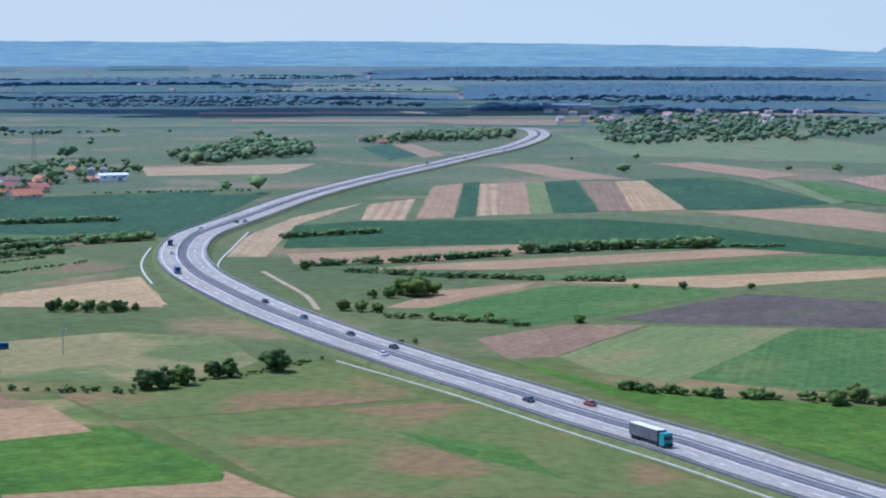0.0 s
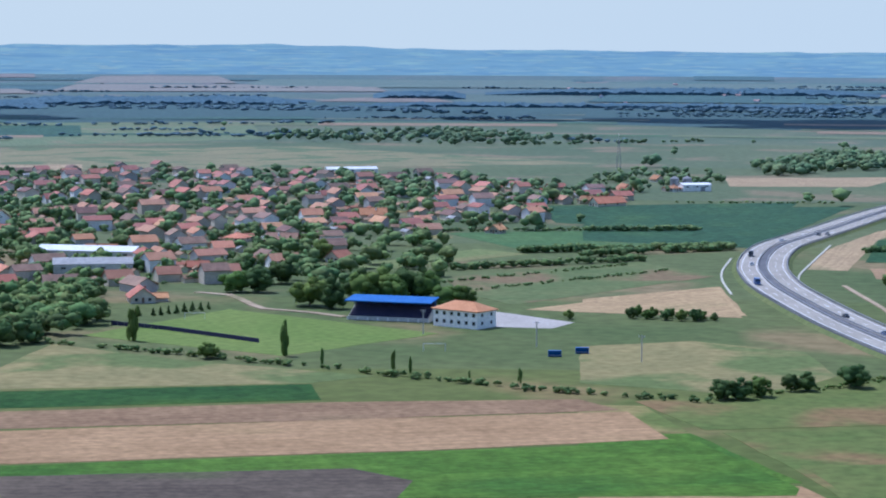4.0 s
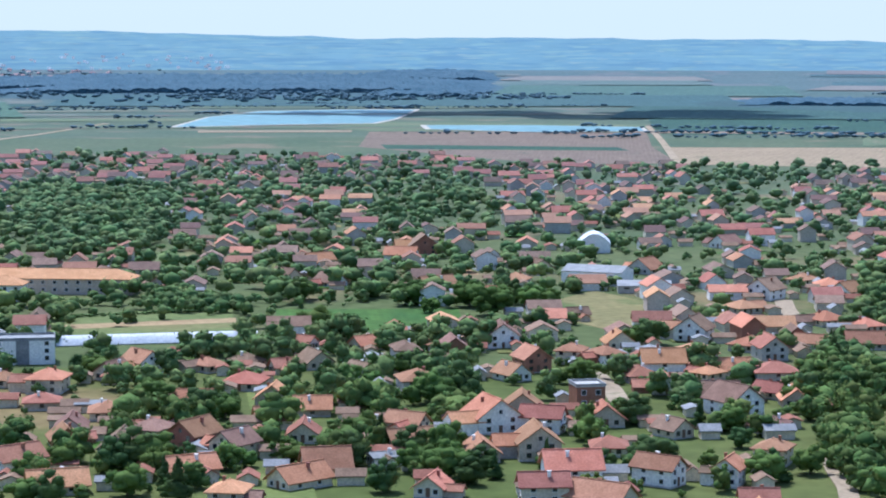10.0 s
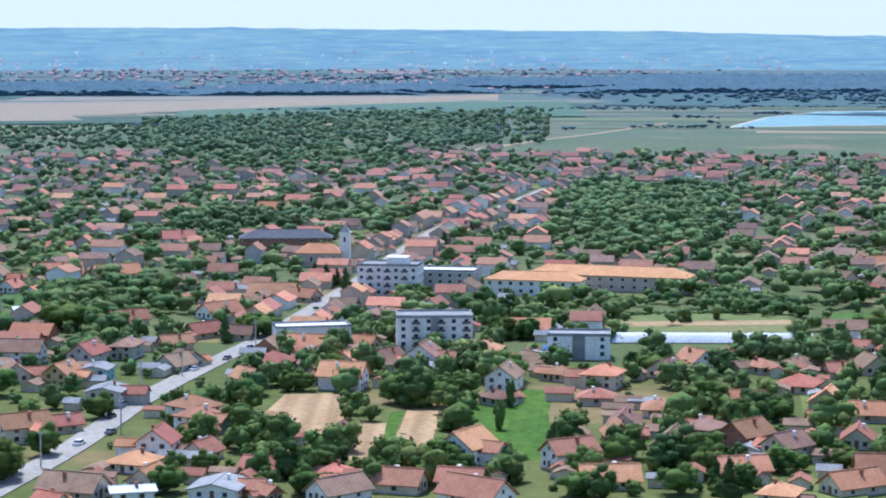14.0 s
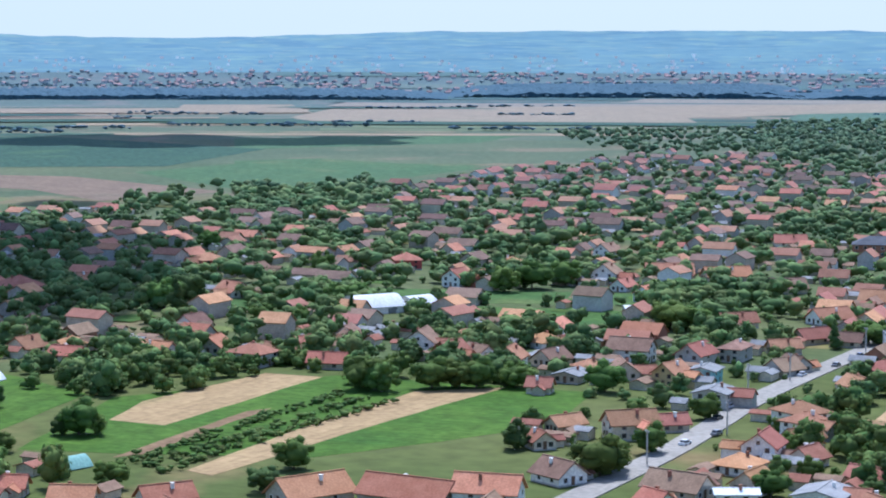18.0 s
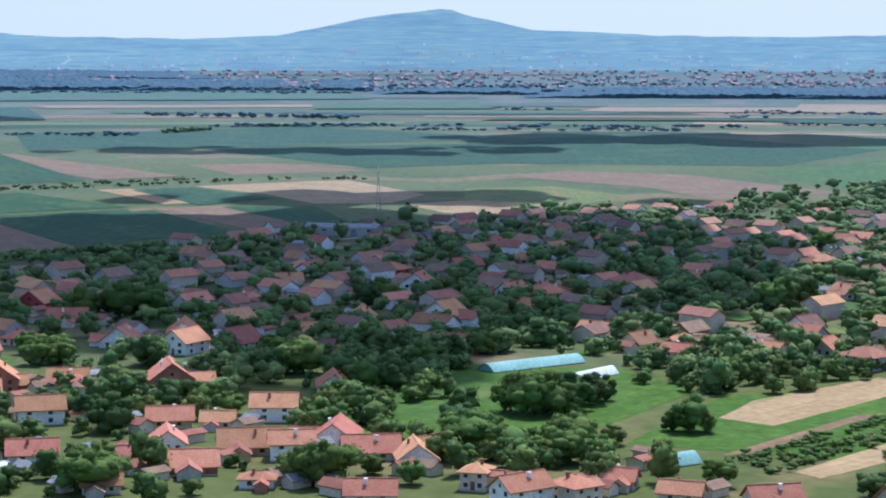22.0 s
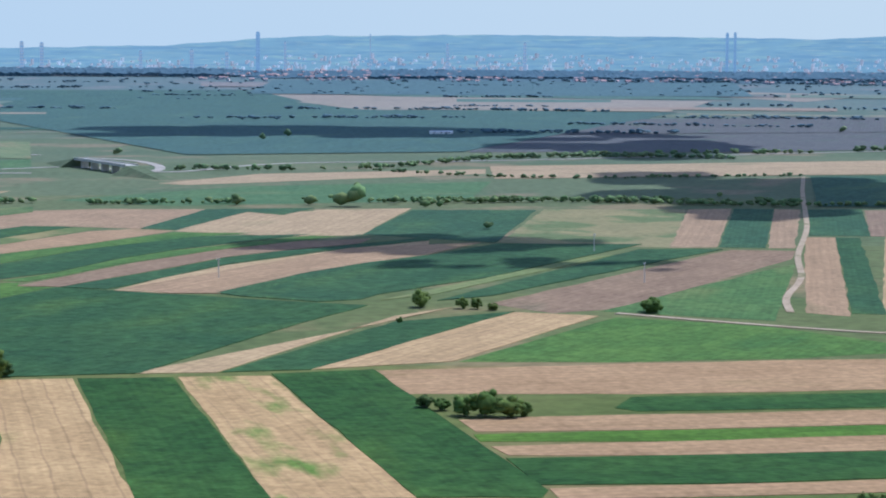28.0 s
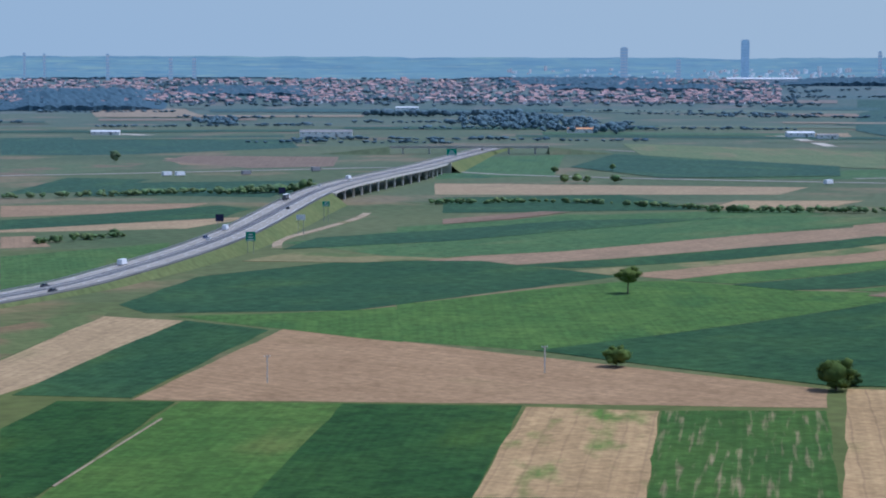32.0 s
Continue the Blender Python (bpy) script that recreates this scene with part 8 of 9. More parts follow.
def grove(kind, n, h0, h1, *poly):
    rng = random.Random(int(sum(p[0] for p in poly)) + n)
    spots = scatter(list(poly), int(n * (2.4 if math.hypot(*poly[0]) > 1450 else 0.8)), h0 * 0.85, h1 * 0.85, rng)
    spots = [s for s in spots if free_of_houses(s[0], s[1], 0.0)]
    clumps(spots, None, n, "woodland", "distant belt of woodland tinted haze blue" if kind == "far" else "dense green woodland of mixed trees", 1.6 if kind == "far" else 1.0)


def hedge(n, h0, h1, *pts):
    line = smooth_line(list(pts), 4.0)
    rng = random.Random(int(pts[0][0] * 3 + pts[0][1]))
    spots = []
    for i in range(int(1.35 * n)):
        p = line[rng.randrange(len(line))]
        spots.append((p.x + rng.gauss(0, 1.2), p.y + rng.gauss(0, 1.2), rng.uniform(h0, h1) * 0.8))
    clumps(spots, None, n, "hedge", "uneven green hedgerow of shrubs between fields", 1.3)


def thicket(n, h0, h1, *poly):
    rng = random.Random(n)
    SMALL.extend(s for s in scatter(list(poly), int(n * 1.4), h0 * 0.85, h1 * 0.85, rng) if free_of_houses(s[0], s[1], 1.0))


def free_of_houses(x, y, margin):
    return all(abs(hx - x) > hs * 0.5 + margin or abs(hy - y) > hs * 0.5 + margin for hx, hy, hs in HOUSES)


def clear_of_roads(x, y, margin):
    for line, w in ROADS:
        for px, py in line:
            if abs(px - x) < w / 2 + margin and abs(py - y) < w / 2 + margin and math.hypot(px - x, py - y) < w / 2 + margin:
                return False
    return True


# ---- the rest of the town ----
TOWN = [
    [(-823, 1502), (-672, 1645), (-489, 1635), (-347, 1543), (-254, 1453), (-276, 1199), (-328, 1067), (-327, 868), (-329, 822), (-452, 823)],
    [(-1381, 1281), (-960, 1452), (-699, 1542), (-416, 920), (-362, 671), (-330, 610), (-243, 415), (-358, 330)],
    [(-1547, 834), (-1534, 1218), (-1173, 1452), (-304, 379), (-429, 230)],
    [(-1278, 337), (-1426, 493), (-1771, 823), (-1613, 1239), (-386, 299), (-432, 204), (-571, 265), (-676, 177)],
    [(-1286, 109), (-1291, 208), (-1455, 451), (-1440, 635), (-1414, 740), (-604, 318), (-646, 210), (-668, 154), (-726, 61)],
    [(-935, -142), (-1163, 13), (-1317, 246), (-688, 130), (-700, 58), (-711, -25), (-731, -64), (-730, -140)],
]

# wooded gardens with no houses
PARKS = [
    [(-1176, 959), (-1101, 1049), (-862, 826), (-857, 776), (-746, 675), (-782, 632), (-852, 681)],
    [(-728, 548), (-660, 598), (-603, 620), (-560, 574), (-634, 525), (-590, 442)],
    [(-1149, 637), (-1086, 746), (-949, 666), (-1000, 632), (-1014, 562)],
    [(-1846, 965), (-1676, 1165), (-1400, 1005), (-1503, 883)],
    [(-559, 388), (-548, 400), (-483, 354), (-493, 342)],
    [(-462, 286), (-438, 304), (-410, 283), (-414, 258)],
    [(-641, 653), (-616, 684), (-565, 681), (-526, 615), (-572, 586)],
    [(-611, 748), (-575, 774), (-500, 673), (-481, 624), (-520, 637)],
    [(-663, 656), (-644, 669), (-530, 551), (-546, 540)],
    [(-1060, 1208), (-994, 1257), (-767, 979), (-806, 927)],
    [(-1064, 1598), (-928, 1761), (-795, 1490), (-789, 1329), (-648, 1091), (-685, 1089), (-837, 1294)],
    [(-436, 803), (-361, 818), (-324, 724), (-339, 686), (-366, 695)],
    [(-345, 599), (-342, 632), (-294, 552), (-218, 431), (-232, 421), (-283, 503)],
    [(-312, 434), (-269, 429), (-255, 406), (-282, 387)],
    [(-700, 1028), (-605, 962), (-502, 798), (-526, 809)],
    [(-706, 109), (-689, 179), (-648, 165), (-615, 126), (-626, 96)],
    [(-682, 219), (-663, 273), (-587, 240), (-603, 193)],
    [(-1033, 400), (-1020, 441), (-829, 359), (-840, 326)],
    [(-799, 383), (-816, 465), (-698, 398), (-666, 351), (-702, 337)],
    [(-1467, 303), (-1531, 509), (-1306, 457), (-1212, 382), (-1252, 259)],
    [(-918, 165), (-966, 243), (-836, 213), (-728, 169), (-820, 148)],
    [(-541, 223), (-537, 249), (-484, 237), (-495, 207)],
    [(-723, 4), (-724, 72), (-673, 67), (-632, 48), (-623, 35), (-684, 3)],
    [(-673, 67), (-667, 105), (-603, 95), (-579, 70), (-599, 59)],
    [(-597, 70), (-584, 95), (-534, 87), (-530, 65)],
    [(-678, 108), (-694, 167), (-655, 172), (-617, 132), (-612, 101)],
    [(-837, 72), (-795, 110), (-720, 100), (-687, 59)],
]

# leafy quarters with few houses between the gardens
GREEN = [
    [(-684, -138), (-711, -62), (-687, 29), (-566, 68), (-550, 104), (-479, 91), (-476, -97)],
    [(-585, -128), (-677, -115), (-687, -76), (-688, -17), (-488, -11), (-469, -92)],
    [(-559, 47), (-540, 87), (-504, 105), (-471, 98), (-487, 40)],
    [(-648, 203), (-630, 223), (-584, 264), (-584, 307), (-492, 259), (-499, 206), (-554, 225)],
]


def gable_arrays(x, y, a, w, l, h, rise, wv, wf, rv, rf):
    """Walls and roof of a plain far house, added to lists."""
    c, s = math.cos(a), math.sin(a)
    hw, hl, e = w / 2, l / 2, 0.5
    k = len(wv)
    for px, py, z in ((-hw, -hl, 0), (hw, -hl, 0), (hw, hl, 0), (-hw, hl, 0), (-hw, -hl, h), (hw, -hl, h), (hw, hl, h), (-hw, hl, h), (0, -hl, h + rise), (0, hl, h + rise)):
        wv.append((x + px * c - py * s, y + px * s + py * c, z + land(math.hypot(x, y))))
    wf += [(k, k + 1, k + 5, k + 4), (k + 1, k + 2, k + 6, k + 5), (k + 2, k + 3, k + 7, k + 6), (k + 3, k, k + 4, k + 7), (k + 4, k + 5, k + 8), (k + 6, k + 7, k + 9)]
    k = len(rv)
    dz = e * rise / hw
    for t in (0.03, 0.28):
        for px, py, z in ((-hw - e, -hl - e, h - dz), (hw + e, -hl - e, h - dz), (hw + e, hl + e, h - dz), (-hw - e, hl + e, h - dz), (0, -hl - e, h + rise), (0, hl + e, h + rise)):
            rv.append((x + px * c - py * s, y + px * s + py * c, z + t + land(math.hypot(x, y))))
    rf += [(k + 6, k + 10, k + 11, k + 9), (k + 7, k + 8, k + 11, k + 10), (k, k + 4, k + 10, k + 6), (k + 4, k + 1, k + 7, k + 10), (k + 3, k + 9, k + 11, k + 5), (k + 5, k + 11, k + 8, k + 2), (k, k + 6, k + 9, k + 3), (k + 1, k + 2, k + 8, k + 7)]


def fill_town():
    rng = random.Random(21)
    ux, uy = -0.684, 0.73
    near, far = [], []
    # terraces of houses along both sides of the main street
    street = smooth_line(ROADS[0][0], 14.5)
    for a, b in zip(street, street[1:]):
        for side in (-1, 1):
            u = (b - a).normalized()
            x, y = a.x + u.y * side * 13 + rng.uniform(-1, 1), a.y - u.x * side * 13 + rng.uniform(-1, 1)
            if math.hypot(x, y) < 700 or rng.random() < 0.12 or any(inside(x, y, f) for f in FIELDS) or any(math.hypot(hx - x, hy - y) < 0.55 * (hs + 12) for hx, hy, hs in HOUSES):
                continue
            HOUSES.append((x, y, 12))
            far.append((x, y, math.degrees(math.atan2(u.y, u.x)) - 90 + rng.choice((0, 0, 90))))
    for i in range(-40, 130):
        for j in range(-40, 40):
            for side in (-1, 1):
                s, t = i * 17.5 + rng.uniform(-8, 8), j * 58 + side * 14 + rng.uniform(-11, 11)
                x, y = -300 + ux * s + uy * t, 250 + uy * s - ux * t
                d = math.hypot(x, y)
                if d < 470 or rng.random() > (0.72 if d < 950 else 0.48) or not any(inside(x, y, p) for p in TOWN):
                    continue
                if any(inside(x, y, f) for f in FIELDS + PARKS) or not clear_of_roads(x, y, 8):
                    continue
                if any(math.hypot(hx - x, hy - y) < 0.62 * (hs + 12) for hx, hy, hs in HOUSES):
                    continue
                HOUSES.append((x, y, 12))
                rot = 43 + 90 * rng.randrange(2) + rng.uniform(-8, 8)
                (near if d < 720 and len(near) < 120 else far).append((x, y, rot))
    protos = []
    for k in range(14):
        r, w = "orrbbrorbg"[k % 10], "cgcwgcwcgc"[k % 10]
        st, style = 1 + (k % 5 in (1, 3)), "hip" if k % 3 == 2 else "gable"
        th = house_at("house", 7.5 + k % 4, 9.5 + (k * 3) % 5, st, style, r, w, random.Random(k), None)
        tagged(th, ("two-storey " if st == 2 else "low ") + WALL_WORDS[w] + " house under " + ROOF_WORDS[r] + " " + style + " roof", "house", "houses of the town")
        protos.append(th)
    used = {}
    for n, (x, y, rot) in enumerate(near):
        k = rng.randrange(14)
        if k in used:
            copy_thing(protos[k], pose(x, y, 0, 0, 0, rot))
        else:
            used[k] = pose(x, y, 0, 0, 0, rot)
    for k, m in used.items():
        protos[k].matrix_basis = m
    # plainer houses further back, nearest first
    far.sort(key=lambda q: math.hypot(q[0], q[1]))
    plain = {}
    for x, y, rot in far[:16]:
        key = (rng.choice("rrbbbo"), rng.choice("wccgb"), rng.randrange(2))
        if key in plain:
            copy_thing(plain[key], pose(x, y, 0, 0, 0, rot))
            continue
        g = ([], [], [], [])
        gable_arrays(0, 0, 0, rng.uniform(7, 10), rng.uniform(10, 15), (3.2, 5.6)[key[2]], rng.uniform(2.2, 3.2), *g)
        th = plain[key] = tagged(new("house"), ("low ", "two-storey ")[key[2]] + WALL_WORDS[key[1]] + " house under " + ROOF_WORDS[key[0]] + " roof", "house", "houses of the town")
        part("wall", mesh_of("wall", g[0], g[1], M["wall_" + key[1]]), th)
        part("roof", mesh_of("roof", g[2], g[3], M["roof_" + key[0]]), th)
        th.matrix_basis = pose(x, y, 0, 0, 0, rot)
    groups = {}
    for x, y, rot in far[16:]:
        key = (rng.choice("rrbboo"), rng.choice("wccg"), haze_share_at(math.hypot(x, y)))
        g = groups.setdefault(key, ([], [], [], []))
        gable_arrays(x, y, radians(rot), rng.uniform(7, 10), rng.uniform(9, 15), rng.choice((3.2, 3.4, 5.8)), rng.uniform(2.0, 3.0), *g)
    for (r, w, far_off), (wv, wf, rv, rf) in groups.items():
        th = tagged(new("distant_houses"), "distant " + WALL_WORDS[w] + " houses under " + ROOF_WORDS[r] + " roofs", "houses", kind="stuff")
        # wall and roof colours carry painted haze by distance
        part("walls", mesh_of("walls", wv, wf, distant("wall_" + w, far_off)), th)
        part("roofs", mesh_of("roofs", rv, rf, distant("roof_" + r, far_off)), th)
    # sheds and outhouses
    sheds = {k: ([], [], [], []) for k in "rbbg"}
    for hx, hy, hs in list(HOUSES):
        for _ in range(2):
            a = rng.uniform(0, 6.28)
            x, y = hx + math.cos(a) * (hs * 0.62 + 4), hy + math.sin(a) * (hs * 0.62 + 4)
            if any(inside(x, y, f) for f in FIELDS) or not clear_of_roads(x, y, 4) or not any(inside(x, y, p) for p in TOWN + GREEN):
                continue
            if any(math.hypot(ox - x, oy - y) < os * 0.5 + 3 for ox, oy, os in HOUSES):
                continue
            gable_arrays(x, y, radians(43 + 90 * rng.randrange(2)), rng.uniform(3, 5), rng.uniform(4, 8), rng.uniform(1.9, 2.5), rng.uniform(0.6, 1.3), *sheds[rng.choice("rbbg")])
    for r, (wv, wf, rv, rf) in sheds.items():
        th = tagged(new("garden_sheds"), "small garden sheds under " + ROOF_WORDS[r] + " roofs", "sheds", kind="stuff")
        part("walls", mesh_of("walls", wv, wf, M["wall_c"]), th)
        part("roofs", mesh_of("roofs", rv, rf, M["roof_" + r]), th)
    # garden trees
    count, woods = 0, []
    for poly in TOWN + GREEN + PARKS:
        xs, ys = [p[0] for p in poly], [p[1] for p in poly]
        area = abs(sum(a[0] * b[1] - b[0] * a[1] for a, b in zip(poly, poly[1:] + poly[:1]))) / 2
        for _ in range(int(area / (165 if poly in PARKS else 105 if poly in TOWN else 300))):
            x, y = rng.uniform(min(xs), max(xs)), rng.uniform(min(ys), max(ys))
            d = math.hypot(x, y)
            if d < 470 or not inside(x, y, poly) or any(inside(x, y, f) for f in FIELDS) or not clear_of_roads(x, y, 2):
                continue
            if any(math.hypot(hx - x, hy - y) < hs * 0.46 + 1.0 for hx, hy, hs in HOUSES):
                continue
            h = rng.choice((3.5, 5.0, 7.0, 9.0, 10.0) if poly in PARKS else (2.0, 3.0, 4.0, 5.5, 7.0, 8.5)) * rng.uniform(0.85, 1.15)
            if h > 3.2 and any(math.hypot(px - x, py - y) < 13 for px, py in ROADS[0][0]):
                continue
            if d < 560 and count < 60:
                count += 1
                tree("conifer" if rng.random() < 0.08 else "broad", x, y, h)
            else:
                woods.append((x, y, h))
    edges = (0, 600, 760, 880, 1120, 1450, 1850, 2900)
    for k, (lo, hi) in enumerate(zip(edges, edges[1:])):
        clumps([q for q in woods if lo <= math.hypot(q[0], q[1]) < hi], None, 300 + k, "garden_trees", "garden trees between the houses of the town")



fill_town()
thicket(55, 6, 10, (-315, 538), (-364, 651), (-323, 600), (-222, 431), (-232, 423))
thicket(40, 2, 3.5, (-443, -201), (-504, -166), (-528, -111), (-471, -80))
grove("wood", 70, 6, 11, (-634, -32), (-758, -14), (-768, 58), (-629, 47), (-664, 18))
grove("wood", 30, 5, 9, (-604, 9), (-626, 44), (-585, 58), (-541, 24), (-537, 8))
grove("wood", 34, 4, 8, (-540, 28), (-559, 55), (-530, 78), (-498, 58))
thicket(300, 2.2, 4.5, (-465, -160), (-505, -159), (-519, -130), (-531, -110), (-526, -87), (-496, -56), (-473, -109))
thicket(80, 1.6, 3, (-420, -225), (-487, -162), (-517, -134), (-474, -123))
grove("wood", 130, 6, 10, (-425, 774), (-416, 920), (-318, 703), (-338, 671), (-383, 714))
grove("wood", 70, 7, 11, (-431, 786), (-361, 811), (-324, 728), (-322, 622), (-339, 616))
grove("wood", 80, 7, 12, (-382, 1014), (-296, 1114), (-225, 838), (-292, 814))
hedge(60, 3, 5, (-257, 948), (-178, 1021))
hedge(60, 4, 6, (-240, 1044), (-148, 1093))
hedge(50, 2, 4, (-314, 1145), (-179, 1203))
grove("wood", 70, 8, 13, (-843, 2331), (-663, 2518), (-431, 2288), (-565, 2146), (-787, 2194))
hedge(30, 4, 8, (-515, 2181), (-342, 2326))
hedge(90, 1.5, 3, (-329, 677), (-234, 653), (-143, 623), (-89, 615))
grove("wood", 90, 7, 12, (-227, 1829), (-177, 2129), (-128, 2041), (-108, 1874), (-199, 1709))
grove("wood", 60, 7, 12, (-77, 2073), (-14, 2253), (74, 2280), (70, 2154), (-44, 2062))
grove("wood", 160, 6, 12, (173, 2634), (373, 2826), (496, 2469), (453, 2255), (344, 2109), (155, 2042))
hedge(30, 3, 5, (-80, 1096), (-34, 1125))
hedge(80, 2, 5, (-63, 960), (-16, 979), (30, 1010))
hedge(60, 4, 8, (41, 1021), (90, 1043), (129, 1049))
hedge(20, 2, 3, (129, 1049), (161, 1049))
hedge(60, 2, 4, (-40, 937), (-1, 919), (41, 906))
hedge(30, 2, 4, (53, 902), (72, 902))
hedge(50, 4, 6, (-208, 1029), (-181, 1057), (-147, 1087))
hedge(40, 3, 5, (-237, 1176), (-180, 1198))
hedge(40, 2, 4, (53, 621), (72, 611), (96, 602), (121, 597))
hedge(30, 1, 2, (-105, 621), (-88, 623), (-55, 653), (-39, 681))
hedge(40, 1.5, 3, (-19, 784), (19, 768), (29, 756))
hedge(24, 2, 3, (-222, 1406), (-112, 1437))
grove("wood", 400, 7, 12, (-2425, 1308), (-2551, 1633), (-2423, 1956), (-1670, 1340), (-1633, 1104), (-1766, 952))
grove("wood", 170, 6, 10, (-1172, 961), (-1070, 993), (-775, 724), (-791, 662))
grove("wood", 60, 5, 9, (-680, 512), (-652, 605), (-583, 584), (-570, 477))
grove("wood", 60, 5, 8, (-672, 614), (-582, 599), (-549, 559), (-603, 560))
grove("wood", 70, 5, 9, (-1447, 382), (-1459, 464), (-1258, 410), (-1180, 311))
grove("wood", 420, 6, 11, (-2293, 967), (-2396, 1839), (-1700, 1305), (-1816, 844))
grove("wood", 60, 6, 9, (-851, 224), (-839, 271), (-763, 242), (-752, 210))
grove("wood", 60, 6, 10, (-772, 366), (-739, 391), (-669, 349), (-708, 338))
grove("wood", 160, 6, 10, (-1154, 98), (-1237, 298), (-888, 253), (-787, 181), (-754, 63))
grove("wood", 70, 4, 8, (-629, 101), (-668, 129), (-689, 173), (-642, 201), (-616, 148), (-611, 127))
grove("wood", 150, 6, 10, (-983, -164), (-1066, -38), (-915, 5), (-801, -8), (-800, -57), (-799, -111))
grove("wood", 100, 4, 8, (-725, -1), (-740, 65), (-664, 66), (-630, 27))
grove("wood", 60, 4, 7, (-875, -264), (-941, -237), (-963, -201), (-947, -162), (-902, -154), (-911, -229))
grove("wood", 50, 3, 6, (-806, -214), (-837, -165), (-756, -139), (-732, -172))
grove("wood", 20, 2, 4, (-677, -170), (-718, -169), (-585, -131), (-588, -137))
hedge(80, 3, 6, (-1094, -840), (-1173, -755), (-1231, -617))
hedge(70, 2, 5, (-1365, -1047), (-1373, -898), (-1525, -759))
hedge(70, 3, 5, (-1245, -613), (-1352, -492), (-1438, -378))
hedge(60, 4, 8, (-1562, -1090), (-1664, -1018), (-1714, -920))
hedge(22, 5, 9, (-2701, -1865), (-2764, -1690))
hedge(22, 5, 9, (-3124, -1719), (-3175, -1642), (-3132, -1383))
hedge(30, 5, 10, (-1915, -899), (-1990, -783), (-2101, -742))
hedge(40, 3, 6, (-971, -964), (-1038, -899))
hedge(60, 4, 7, (-1101, -810), (-1177, -751), (-1258, -625))
hedge(80, 4, 8, (-1270, -1170), (-1379, -1070), (-1614, -1065), (-1858, -912))
hedge(40, 5, 9, (-677, -1373), (-722, -1367), (-762, -1372))
grove("wood", 80, 9, 15, (-1588, -2530), (-1891, -2801), (-1722, -2253), (-1558, -2049), (-1502, -2224))
hedge(45, 12, 18, (-1667, -2863), (-1858, -2722))
hedge(60, 3, 6, (-760, -1211), (-839, -1176), (-879, -1079))
hedge(40, 4, 7, (-870, -1062), (-956, -999))
hedge(40, 4, 7, (-539, -1409), (-613, -1391), (-685, -1389))
hedge(14, 3, 5, (-428, -1071), (-481, -1087))
grove("wood", 30, 6, 10, (-1356, -2800), (-1445, -2836), (-1317, -2585), (-1291, -2650))
hedge(120, 1, 2, (-617, 512), (-582, 575))
hedge(60, 1.5, 2.5, (-514, 110), (-556, 149), (-595, 188))
hedge(60, 1.5, 2.5, (-508, 113), (-543, 149), (-584, 190))
hedge(60, 1.5, 2.5, (-500, 115), (-535, 149), (-577, 197))
hedge(50, 1.2, 2, (-241, 899), (-182, 997))
hedge(50, 1.2, 2, (-224, 871), (-158, 979))
hedge(30, 2, 5, (-1541, -110), (-1606, -3), (-1607, 67))
hedge(60, 2, 5, (-1440, -311), (-1498, -196), (-1541, -110))
hedge(30, 5, 9, (-2439, -124), (-2519, -76))
hedge(40, 6, 12, (-3002, -175), (-2894, 46), (-2852, 89))
hedge(50, 3, 7, (-1960, -883), (-2075, -730), (-2259, -655))
hedge(60, 2, 5, (-1315, -520), (-1450, -365), (-1522, -201), (-1609, -61))
hedge(40, 4, 8, (-965, -191), (-1023, -121), (-1067, -59))
grove("far", 40, 8, 13, (33, 3613), (260, 3826), (719, 3582), (680, 3390), (98, 3300))
grove("far", 60, 8, 12, (-678, 3380), (-254, 3499), (-3, 3166))
grove("far", 70, 8, 12, (-2791, 2592), (-2386, 3003), (-2107, 2948), (-2400, 2588))
grove("far", 60, 8, 12, (-1691, 3090), (-1156, 3442), (-704, 3119))
grove("far", 60, 8, 12, (-3013, 2394), (-2880, 2812), (-2373, 2934), (-2261, 2796), (-2602, 2294))
grove("far", 60, 8, 12, (-3552, 1334), (-3564, 1863), (-3359, 1756))
grove("far", 80, 6, 10, (-3941, 339), (-3645, 978), (-3470, 1293))
grove("far", 80, 6, 10, (-4095, -880), (-3976, -242), (-3890, 161), (-4120, 767))
grove("far", 60, 6, 10, (-3297, -1485), (-3608, -1413), (-4072, -806), (-4019, -109))
grove("far", 80, 6, 10, (-3447, -2641), (-3877, -1881), (-4350, -1148))
grove("far", 60, 6, 10, (-1361, -3551), (-1916, -3369), (-2958, -3099))
grove("wood", 40, 4, 9, (-320, 1590), (-325, 1747), (-244, 1747), (-218, 1590), (-255, 1492), (-293, 1453))
grove("wood", 60, 6, 11, (174, 2468), (397, 2517), (353, 2132), (160, 2042))
grove("wood", 30, 5, 9, (-498, 1484), (-436, 1656), (-351, 1542), (-323, 1370), (-435, 1413))
plant_all()
for k, (lo, hi) in enumerate(((0, 680), (680, 1120), (1120, 1850), (1850, 5000))):
    clumps([q for q in SMALL if lo <= math.hypot(q[0], q[1]) < hi], None, 8 + k, "trees", "scattered field trees and thickets of the plain")


